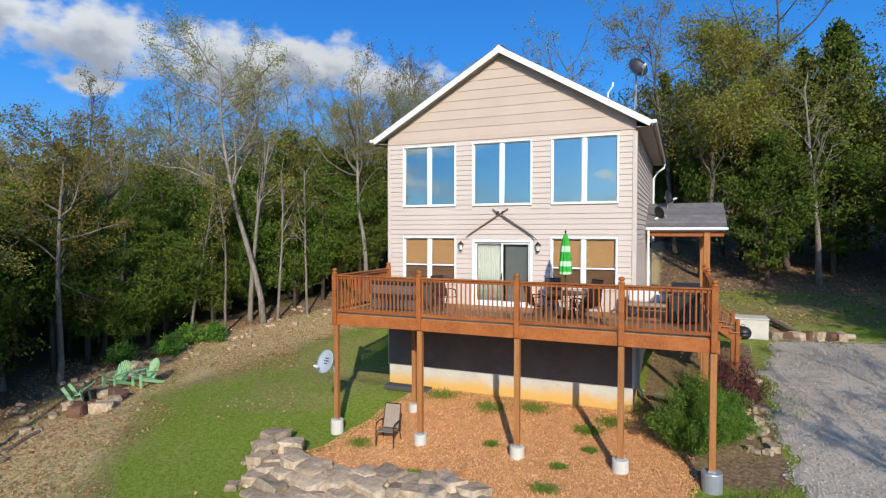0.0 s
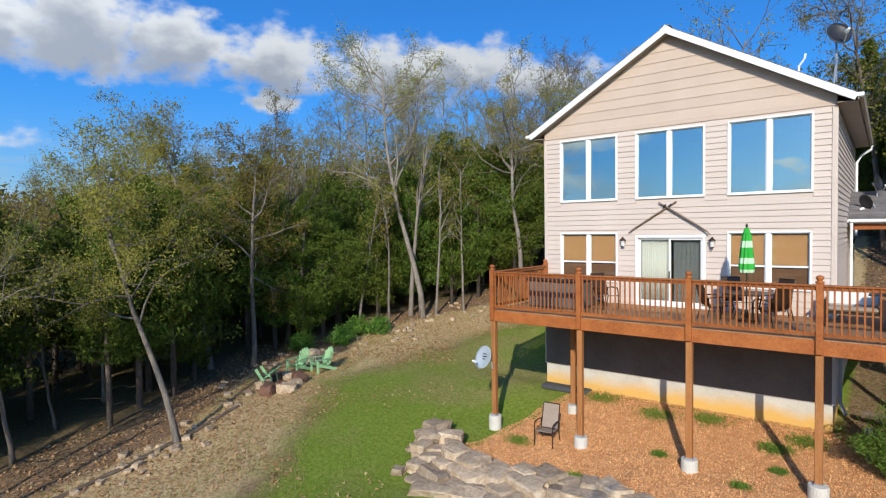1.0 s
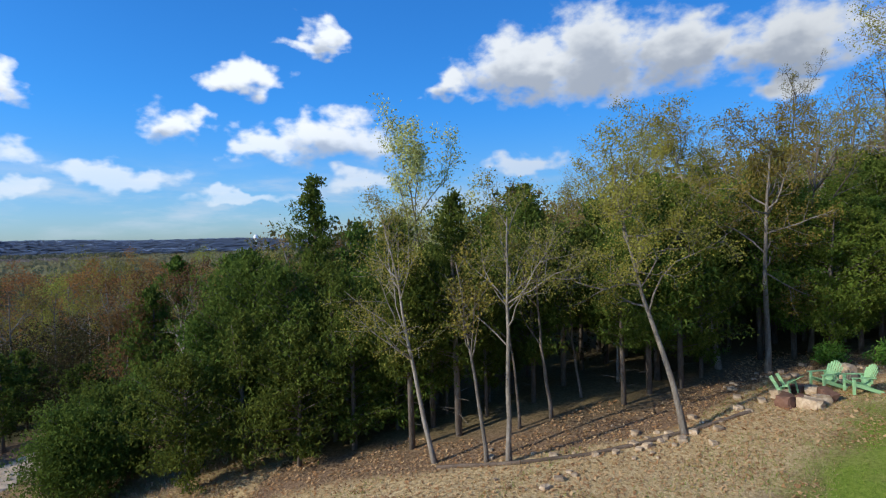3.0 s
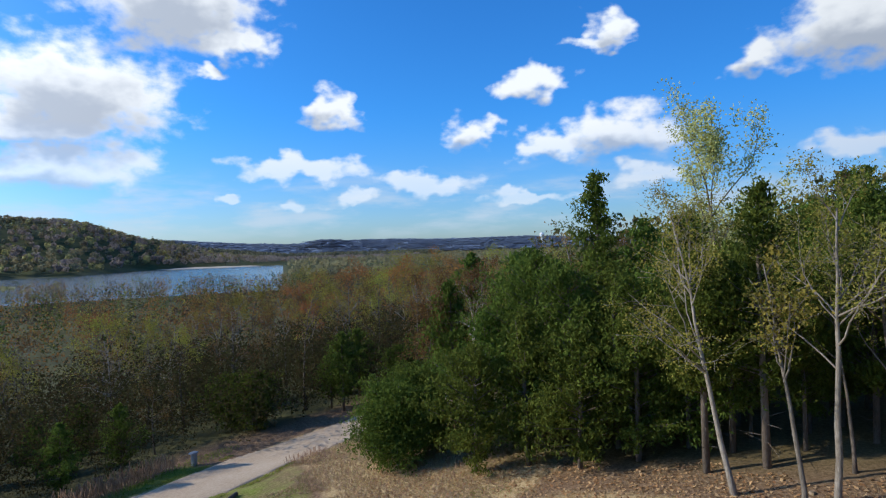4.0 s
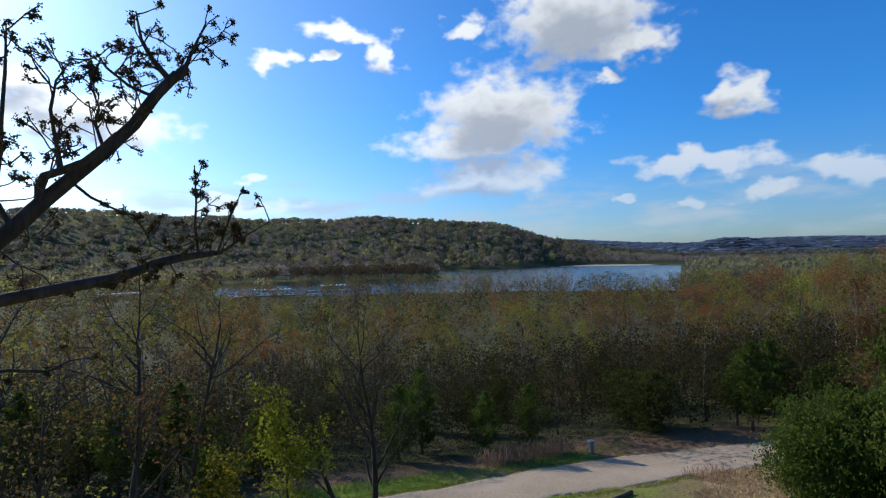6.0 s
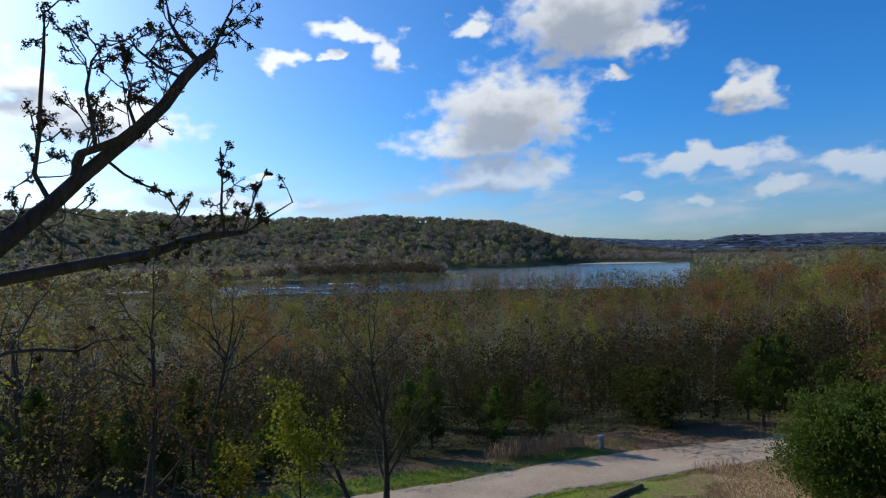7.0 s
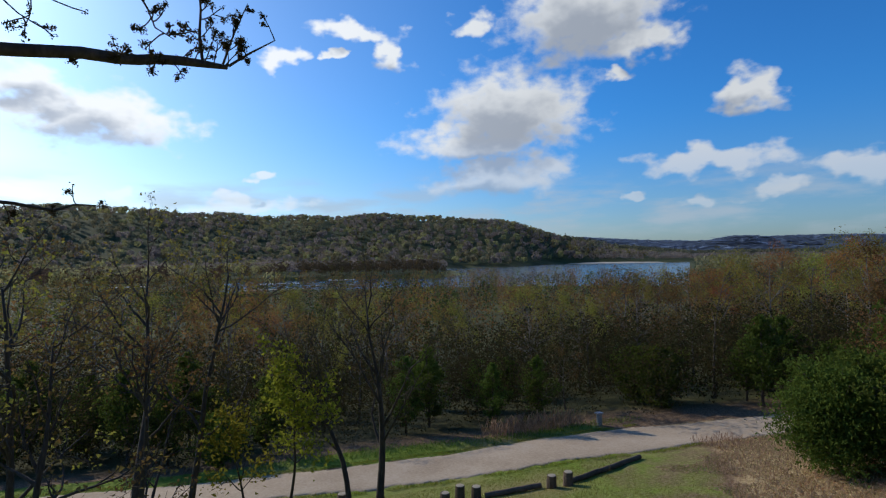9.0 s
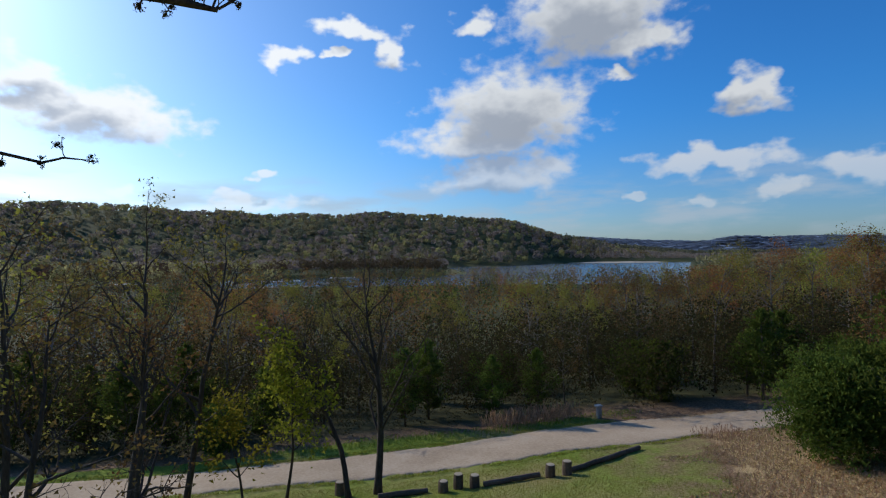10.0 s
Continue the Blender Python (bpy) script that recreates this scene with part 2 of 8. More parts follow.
GREYMETAL = surface("grey_metal", [(0.28, 0.30, 0.32), (0.36, 0.38, 0.40)], 5, 0.42, 0.05, 60, metal=0.3)
DISHGREY = surface("dish_grey", [(0.30, 0.34, 0.38), (0.38, 0.42, 0.46)], 3, 0.45, 0.05, 40)
BRONZE = surface("brown_metal", [(0.045, 0.026, 0.017), (0.07, 0.042, 0.028)], 8, 0.4, 0.1, 60, metal=0.4)
SLING = surface("tan_sling_fabric", [(0.26, 0.20, 0.15), (0.34, 0.27, 0.21)], 6, 0.9, 0.4, 200)
UMBRELLA = surface("green_canvas", [(0.03, 0.30, 0.035), (0.05, 0.42, 0.05)], 4, 0.85, 0.3, 30)
UMBRELLA_PALE = surface("pale_green_canvas", [(0.42, 0.62, 0.40), (0.52, 0.70, 0.48)], 4, 0.85, 0.3, 30)
GREEN_PAINT = surface("mint_green_plastic", [(0.26, 0.46, 0.22), (0.33, 0.55, 0.28)], 5, 0.5, 0.05, 40)
ROCK = surface("limestone", [(0.22, 0.15, 0.09), (0.40, 0.30, 0.20), (0.54, 0.44, 0.32)], 2.2, 0.92, 0.9, 10, random_tone=0.3, bump_dist=0.03)
BROWNROCK = surface("brown_stone", [(0.12, 0.06, 0.04), (0.20, 0.11, 0.075)], 3, 0.9, 0.6, 20, bump_dist=0.02)
TIMBER = surface("weathered_timber", [(0.075, 0.054, 0.038), (0.14, 0.10, 0.07), (0.20, 0.155, 0.115)], 3, 0.9, 0.6, 25, random_tone=0.2)
PALE_TIMBER = surface("pale_timber", [(0.36, 0.29, 0.21), (0.48, 0.40, 0.30)], 3, 0.85, 0.4, 25)
MULCH = surface("orange_wood_mulch", [(0.34, 0.15, 0.062), (0.56, 0.29, 0.13), (0.68, 0.41, 0.22)], 3.5, 0.95, 1.0, 28, bump_dist=0.03)
CHIP = surface("wood_chip", [(0.60, 0.29, 0.11), (0.70, 0.37, 0.155), (0.75, 0.45, 0.22)], 5, 0.9, 0.3, 30, island=0.28)
GRAVEL = surface("grey_gravel", [(0.30, 0.255, 0.20), (0.43, 0.375, 0.305), (0.52, 0.465, 0.395)], 0.6, 0.95, 0.4, 30, bump_dist=0.02)
ROADDIRT = surface("pale_gravel_road", [(0.32, 0.235, 0.155), (0.44, 0.335, 0.23), (0.52, 0.415, 0.305)], 0.5, 0.95, 0.6, 9, bump_dist=0.02)
BARK_PALE = surface("pale_bark", [(0.10, 0.08, 0.064), (0.20, 0.17, 0.14), (0.34, 0.305, 0.265)], 2.5, 0.92, 0.8, 14, stretched=(2, 2, 0.5), random_tone=0.25, bump_dist=0.02)
BARK = surface("grey_brown_bark", [(0.06, 0.047, 0.038), (0.13, 0.105, 0.085), (0.22, 0.185, 0.155)], 2.5, 0.95, 0.9, 14, stretched=(2, 2, 0.5), random_tone=0.25, bump_dist=0.02)
BARK_DARK = surface("dark_bark", [(0.035, 0.026, 0.02), (0.07, 0.054, 0.043), (0.12, 0.095, 0.075)], 3, 0.95, 0.9, 16, stretched=(2, 2, 0.5), bump_dist=0.02)
CEDAR_LEAF = leaf_material("cedar_needles", [(0.062, 0.09, 0.018), (0.098, 0.138, 0.025), (0.14, 0.18, 0.037), (0.078, 0.113, 0.021)], 0.38)
# the tones of CEDAR_LEAF, about a third lighter
BRIGHT_CEDAR = leaf_material("lighter_cedar_needles", [(0.08, 0.12, 0.02), (0.13, 0.185, 0.03), (0.185, 0.235, 0.045), (0.105, 0.15, 0.025)], 0.4)
SPRING_LEAF = leaf_material("spring_leaves", [(0.18, 0.20, 0.04), (0.27, 0.27, 0.055), (0.34, 0.31, 0.075), (0.22, 0.24, 0.05)], 0.4)
OLIVE_LEAF = leaf_material("olive_spring_leaves", [(0.20, 0.185, 0.04), (0.28, 0.25, 0.052), (0.33, 0.275, 0.062)], 0.35)
RUSSET_LEAF = leaf_material("russet_buds", [(0.13, 0.07, 0.03), (0.19, 0.11, 0.045), (0.22, 0.15, 0.05), (0.15, 0.11, 0.04)], 0.3)
PALE_LEAF = leaf_material("pale_catkins", [(0.38, 0.35, 0.14), (0.50, 0.46, 0.20), (0.42, 0.41, 0.16)], 0.4)
LIME_LEAF = leaf_material("lime_young_leaves", [(0.17, 0.18, 0.02), (0.24, 0.235, 0.028), (0.27, 0.25, 0.032)], 0.45)
RED_LEAF = leaf_material("dark_red_leaves", [(0.13, 0.045, 0.04), (0.19, 0.06, 0.055), (0.11, 0.045, 0.035), (0.16, 0.09, 0.06)], 0.3)
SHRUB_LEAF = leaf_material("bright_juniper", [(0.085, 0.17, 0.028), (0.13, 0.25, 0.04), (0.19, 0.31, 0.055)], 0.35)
BUD = leaf_material("dark_buds", [(0.055, 0.05, 0.02), (0.085, 0.075, 0.03), (0.07, 0.05, 0.025)], 0.25)
TUFT_BLADE = leaf_material("weed_blades", [(0.13, 0.22, 0.03), (0.18, 0.28, 0.045), (0.25, 0.29, 0.07)], 0.35, per_tree=0.0)
GRASS_BLADE = leaf_material("grass_blades", [(0.12, 0.19, 0.022), (0.18, 0.258, 0.034), (0.24, 0.295, 0.05), (0.31, 0.28, 0.085)], 0.3, per_tree=0.0)
DRY_BLADE = leaf_material("dry_grass_blades", [(0.29, 0.195, 0.12), (0.41, 0.295, 0.185), (0.34, 0.22, 0.14)], 0.3, per_tree=0.0)
LITTER = leaf_material("fallen_leaves", [(0.25, 0.13, 0.06), (0.42, 0.26, 0.125), (0.55, 0.385, 0.20), (0.34, 0.19, 0.085)], 0.15, per_tree=0.0)
FAR_LEAF = leaf_material("far_tree_crowns", [(0.09, 0.10, 0.03), (0.13, 0.13, 0.04), (0.12, 0.09, 0.045), (0.17, 0.16, 0.05), (0.06, 0.085, 0.03)], 0.35, per_tree=0.0)
# ridge trees: the blue haze of distance is put into the leaf colour
HAZE_BLUE = leaf_material("haze_blue_tree_crowns", [(0.28, 0.36, 0.44), (0.285, 0.365, 0.445)], 0.3, per_tree=0.0)


# ---- mesh tools ----
class Mesh:
    """Gathers corners and faces, and becomes one mesh."""

    def __init__(self):
        self.v, self.f, self.smooth = [], [], False

    def box(self, size, m=None, bevel=0.0):
        """A box round the origin of m, with chamfered edges."""
        m = m or Matrix()
        sx, sy, sz = (s / 2 for s in size)
        b = min(bevel, 0.45 * min(size))
        k = len(self.v)
        if b <= 0:
            for x in (-sx, sx):
                for y in (-sy, sy):
                    for z in (-sz, sz):
                        self.v.append(m @ Vector((x, y, z)))
            for q in ((0, 1, 3, 2), (4, 6, 7, 5), (0, 4, 5, 1), (2, 3, 7, 6), (0, 2, 6, 4), (1, 5, 7, 3)):
                self.f.append([k + i for i in q])
            return self
        idx = {}
        for ax in range(3):
            for s in (-1, 1):
                for t in (-1, 1):
                    for u in (-1, 1):
                        sg = [0, 0, 0]
                        o = [(ax + 1) % 3, (ax + 2) % 3]
                        sg[ax], sg[o[0]], sg[o[1]] = s, t, u
                        half = (sx, sy, sz)
                        p = [sg[i] * (half[i] - (0 if i == ax else b)) for i in range(3)]
                        idx[ax, tuple(sg)] = len(self.v)
                        self.v.append(m @ Vector(p))
        for ax in range(3):
            o = [(ax + 1) % 3, (ax + 2) % 3]
            for s in (-1, 1):
                q = []
                for t, u in ((-1, -1), (1, -1), (1, 1), (-1, 1)):
                    sg = [0, 0, 0]
                    sg[ax], sg[o[0]], sg[o[1]] = s, t, u
                    q.append(idx[ax, tuple(sg)])
                self.f.append(q if s > 0 else q[::-1])
        for ax in range(3):
            a, b2 = (ax + 1) % 3, (ax + 2) % 3
            for s in (-1, 1):
                for t in (-1, 1):
                    sg0, sg1 = [0, 0, 0], [0, 0, 0]
                    sg0[ax], sg1[ax] = -1, 1
                    for g in (sg0, sg1):
                        g[a], g[b2] = s, t
                    q = [idx[a, tuple(sg0)], idx[a, tuple(sg1)], idx[b2, tuple(sg1)], idx[b2, tuple(sg0)]]
                    self.f.append(q if s * t > 0 else q[::-1])
        for x in (-1, 1):
            for y in (-1, 1):
                for z in (-1, 1):
                    q = [idx[i, (x, y, z)] for i in range(3)]
                    self.f.append(q if x * y * z > 0 else q[::-1])
        return self

    def tube(self, points, radii, sides=6, cap=True):
        """A round bar along points, with a radius at each."""
        k0 = len(self.v)
        pts = [Vector(p) for p in points]
        ref = Vector((0.31, 0.17, 0.93)).normalized()
        for i, p in enumerate(pts):
            d = (pts[min(i + 1, len(pts) - 1)] - pts[max(i - 1, 0)])
            d = d.normalized() if d.length > 1e-9 else Vector((0, 0, 1))
            a = d.cross(ref)
            a = a.normalized() if a.length > 0.05 else d.cross(Vector((1, 0, 0))).normalized()
            b = d.cross(a)
            for j in range(sides):
                w = 2 * math.pi * j / sides
                self.v.append(p + radii[i] * (math.cos(w) * a + math.sin(w) * b))
        for i in range(len(pts) - 1):
            for j in range(sides):
                a, b = k0 + i * sides + j, k0 + i * sides + (j + 1) % sides
                self.f.append([a, b, b + sides, a + sides])
        if cap:
            self.f.append([k0 + j for j in range(sides)][::-1])
            self.f.append([k0 + (len(pts) - 1) * sides + j for j in range(sides)])
        return self

    def lathe(self, profile, m=None, sides=16):
        """A turned form: profile of (radius, height)."""
        m = m or Matrix()
        k = len(self.v)
        for r, z in profile:
            for j in range(sides):
                w = 2 * math.pi * j / sides
                self.v.append(m @ Vector((r * math.cos(w), r * math.sin(w), z)))
        for i in range(len(profile) - 1):
            for j in range(sides):
                a, b = k + i * sides + j, k + i * sides + (j + 1) % sides
                self.f.append([a, b, b + sides, a + sides])
        self.f.append([k + j for j in range(sides)][::-1])
        self.f.append([k + (len(profile) - 1) * sides + j for j in range(sides)])
        return self

    def prism(self, outline, y0, y1, m=None):
        """An outline of (x, z), drawn out from y0 to y1."""
        m = m or Matrix()
        k, n = len(self.v), len(outline)
        for y in (y0, y1):
            for x, z in outline:
                self.v.append(m @ Vector((x, y, z)))
        self.f.append([k + i for i in range(n)])
        self.f.append([k + n + i for i in range(n)][::-1])
        for i in range(n):
            j = (i + 1) % n
            self.f.append([k + j, k + i, k + n + i, k + n + j])
        return self

    def rock(self, size, m, rng, rough=0.36):
        """A broken, uneven stone."""
        bm = bmesh.new()
        bmesh.ops.create_icosphere(bm, subdivisions=2, radius=1.0)
        k = len(self.v)
        off = Vector((rng.uniform(-50, 50), rng.uniform(-50, 50), rng.uniform(-50, 50)))
        for v in bm.verts:
            p = v.co.normalized()
            # squared off, then chipped
            q = Vector([math.copysign(abs(c) ** 0.32, c) for c in p])
            q *= 1 + rough * (noise.noise(p * 1.3 + off) + 0.4 * noise.noise(p * 3.4 + off))
            self.v.append(m @ Vector((q.x * size[0] / 2, q.y * size[1] / 2, q.z * size[2] / 2)))
        for f in bm.faces:
            self.f.append([k + v.index for v in f.verts])
        bm.free()
        return self

    def mesh(self, name, mat, smooth=False):
        d = bpy.data.meshes.new(name)
        d.from_pydata([tuple(v) for v in self.v], [], self.f)
        d.materials.append(mat)
        if smooth:
            d.polygons.foreach_set("use_smooth", [True] * len(d.polygons))
        d.update()
        return d


def part(name, shape, mat, parent, label="", smooth=False):
    """One mesh under a thing or a part. shape: a Mesh, or mesh data to share."""
    ob = new(name, shape.mesh(name, mat, smooth) if isinstance(shape, Mesh) else shape)
    if parent:
        ob.parent = parent
    return tagged(ob, label) if label else ob


def thing(name, label, category, group="", kind="", at=None):
    ob = new(name)
    ob.empty_display_size = 0.2
    if at is not None:
        ob.matrix_world = at
    return tagged(ob, label, category, group, kind)


def T(x, y, z):
    return Matrix.Translation((x, y, z))


def span(a, b, wide, thick, bevel=0.0, shape=None, roll=0.0):
    """A squared bar from a to b."""
    a, b = Vector(a), Vector(b)
    m = Matrix.Translation((a + b) / 2) @ (b - a).to_track_quat("X", "Z").to_matrix().to_4x4() @ pose(0, 0, 0, roll)
    return (shape or Mesh()).box(((b - a).length, wide, thick), m, bevel)


def quads(name, centres, u, v, mat):
    """Mesh of many loose leaves, each one triangle: middles and half axes as arrays."""
    n = len(centres)
    co = np.empty((n, 3, 3), np.float32)
    co[:, 0], co[:, 1], co[:, 2] = centres - u, centres + u * 0.7 + v, centres + u * 0.7 - v
    d = bpy.data.meshes.new(name)
    d.vertices.add(3 * n)
    d.vertices.foreach_set("co", co.ravel())
    d.loops.add(3 * n)
    d.loops.foreach_set("vertex_index", np.arange(3 * n, dtype=np.int32))
    d.polygons.add(n)
    d.polygons.foreach_set("loop_start", np.arange(0, 3 * n, 3, dtype=np.int32))
    d.materials.append(mat)
    d.update(calc_edges=True)
    return d


def turned(rng, n):
    """Random pairs of unit axes at right angles."""
    a = rng.normal(size=(n, 3))
    a /= np.linalg.norm(a, axis=1, keepdims=True)
    b = np.cross(a, rng.normal(size=(n, 3)))
    b /= np.linalg.norm(b, axis=1, keepdims=True) + 1e-9
    return a, b


# ---- the lie of the land ----
LEVEL_Y = [-900, -160, -60, -42, -37, -16, -5, 0, 8, 15, 60, 200, 900, 4500]
LEVEL_Z = [-14.5, -13.5, -10.5, -8.0, -7.7, -4.3, -3.5, -3.15, -2.0, -0.6, 7, 25, 60, 90]
EYE = (9.0, -18.0)


def step(a, b, t):
    t = np.clip((t - a) / (b - a), 0, 1)
    return t * t * (3 - 2 * t)


def lie(x, y):
    """Height of the ground, for arrays."""
    x, y = np.asarray(x, float), np.asarray(y, float)
    near = sum(np.interp(y + o, LEVEL_Y, LEVEL_Z) for o in (-2.4, -1.2, 0, 1.2, 2.4)) / 5
    near = near + 0.12 * step(9.0, 12.5, x) * step(-1, 5, y) * step(16, 9, y)
    near = near - 0.3 * step(8.4, 6.5, np.abs(x - 4.2)) * step(-0.2, 1.0, y) * step(14, 9, y)
    near = near - 0.28 * step(-3, 0.5, x) * step(-11, -7, y) * step(-0.3, -3, y) * step(13, 10.5, x)
    near = near + 0.10 * np.sin(x * 0.45 + 1.1) * np.sin(y * 0.38) * step(3, 8, np.hypot(x - 4, y - 2))
    dx, dy = x - EYE[0], y - EYE[1]
    r = np.hypot(dx, dy)
    az = (np.degrees(np.arctan2(-dx, dy)) + 360) % 360
    south = step(60, 110, az) * step(300, 250, az)
    # shore plain, far ridges, and the wooded hill beyond the lake
    plain = -11.5 + 0 * r
    ridge = step(1500, 3600, r) * (76 + 12 * np.sin(az * 0.11 + 1) + 5 * np.sin(az * 0.37))
    crest = np.interp(az, [131, 138, 143, 147, 150, 155, 160, 166, 174, 182, 187, 194, 215, 250], [0.0, 0.8, 1.9, 3.0, 3.65, 3.85, 4.3, 4.15, 4.15, 4.5, 4.8, 4.5, 4.2, 3.0])
    hill = 1350 * np.tan(np.radians(crest)) * step(np.interp(az, [140, 149], [980, 640]), 1300, r) * step(290, 240, az)
    hill = hill * (1 + 0.03 * np.sin(az * 0.9) * step(640, 1000, r) * step(1500, 1100, r))
    knob = 20 * np.exp(-((az - 127.4) / 1.7) ** 2) * step(2300, 2700, r) * step(3300, 2900, r)
    far = plain + ridge + hill + knob
    # open water to the south-west, a narrow arm in front of the wooded point
    open_water = step(232, 262, r) * step(985, 945, r) * step(130.5, 133.5, az) * step(156, 153.5, az)
    arm = step(232, 255, r) * step(392, 380, r) * step(150, 153, az) * step(178.5, 175, az)
    basin = np.maximum(open_water, arm)
    far = far - 6.5 * basin
    w = step(95, 230, r) * south
    return near * (1 - w) + far * w


def floor_at(x, y):
    return float(lie(x, y))


# lane below the yard: middle line and half width
LANE_X = [-75, -45, -30, -22, -18, -14, -11.5, -8.5, -5, -2, 0.5, 3.2, 9, 12.2, 20, 40, 90]
LANE_Y = [-25, -30, -32.4, -34.2, -35.6, -37.05, -37.75, -38.0, -38.4, -38.9, -39.4, -39.85, -41.4, -42.3, -44.3, -47, -52]
LANE_HALF = [1.7, 1.8, 1.9, 2.0, 2.0, 2.1, 2.05, 2.2, 2.0, 1.8, 1.7, 1.65, 1.8, 1.9, 2, 2, 2]


WOOD_Y = [-60, -36, -29, -17, -10, -4, 4, 8, 14, 20, 30]
WOOD_X = [-40, -11.0, -9.2, -7.2, -7.8, -12.4, -11.2, -9.2, -6.5, 4, 9]


def wood_edge(y):
    return np.interp(y, WOOD_Y, WOOD_X)


def axis(lo, hi, fine, far):
    core = list(np.arange(lo, hi, fine))
    out, d, a = [], fine, hi
    while a < far:
        out.append(a)
        d *= 1.045
        a += d
    back, d, a = [], fine, lo
    while a > -far:
        d *= 1.045
        a -= d
        back.append(a)
    return np.array(back[::-1] + core + out)


gx, gy = axis(-32, 22, 0.45, 4600), axis(-48, 16, 0.45, 4600)
GX, GY = np.meshgrid(gx, gy)
GZ = lie(GX, GY)
rng = np.random.default_rng(5)
inner = (np.abs(GX) < 60) & (np.abs(GY) < 80)
GZ = GZ + inner * rng.normal(0, 0.012, GZ.shape)
nx, ny = len(gx), len(gy)
ground_data = bpy.data.meshes.new("ground")
q = np.arange(nx * ny).reshape(ny, nx)
faces = np.stack([q[:-1, :-1], q[:-1, 1:], q[1:, 1:], q[1:, :-1]], -1).reshape(-1, 4)
ground_data.from_pydata(np.stack([GX, GY, GZ], -1).reshape(-1, 3), [], faces.tolist())
ground_data.polygons.foreach_set("use_smooth", [True] * len(ground_data.polygons))
# what grows where: lawn, dry grass, leaf litter
d_edge = GX - wood_edge(GY)
lawn = step(2.2, 8.2, d_edge) * step(13, 8, GY)
lawn = lawn * (1 - step(8.4, 8.9, GX) * step(12.6, 12.0, GX) * step(-4.0, -2.5, GY) * step(8, 6.5, GY))
lawn = np.maximum(lawn, 0.55 * step(9.5, 11, GX) * step(7.0, 8.0, GY) * step(17.5, 14, GY))
dry = step(-0.8, 1.2, d_edge) * (1 - lawn) * (1 - step(8.4, 9.0, GX)) * step(-25, -21, GY)
def dry_side(y):
    """Where the lawn by the lane ends in dry grass."""
    return np.interp(y, [-37, -34, -29, -24, -20], [-12.5, -10.3, -5.4, -4.6, -20])


out_dry = step(0.6, -1.0, GX - dry_side(GY)) * step(-20, -24, GY)
dry = np.maximum(dry * (1 - 0.6 * out_dry), 0.75 * out_dry * step(-6, -3, GX - wood_edge(GY)))
lawn = np.maximum(lawn, 0.52 * step(-23, -26, GY) * step(13, 10, GX)) * (1 - out_dry)
lane_mid = np.interp(GX, LANE_X, LANE_Y)
lawn = lawn * step(-1.5, 0.5, GY - lane_mid) + step(-4.2, -3.4, GY - lane_mid) * step(-1.2, -2.0, GY - lane_mid) * step(-12, -8, GX) * step(30, 20, GX)
dry = dry * step(-2.5, -1.8, GY - lane_mid)
lawn = lawn + (1 - lawn) * step(300, 400, np.hypot(GX, GY)) * 0.25
shore = step(-12.2, -12.9, GZ) * step(200, 240, np.hypot(GX - 9, GY + 18))
# alpha: far treetops, plus tree shade painted on the floor of both woods
att = ground_data.color_attributes.new("cover", "FLOAT_COLOR", "POINT")
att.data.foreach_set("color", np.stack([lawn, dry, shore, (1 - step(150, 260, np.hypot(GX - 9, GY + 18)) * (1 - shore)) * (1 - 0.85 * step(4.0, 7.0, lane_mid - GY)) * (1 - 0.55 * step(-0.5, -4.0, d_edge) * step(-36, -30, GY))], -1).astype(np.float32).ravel())


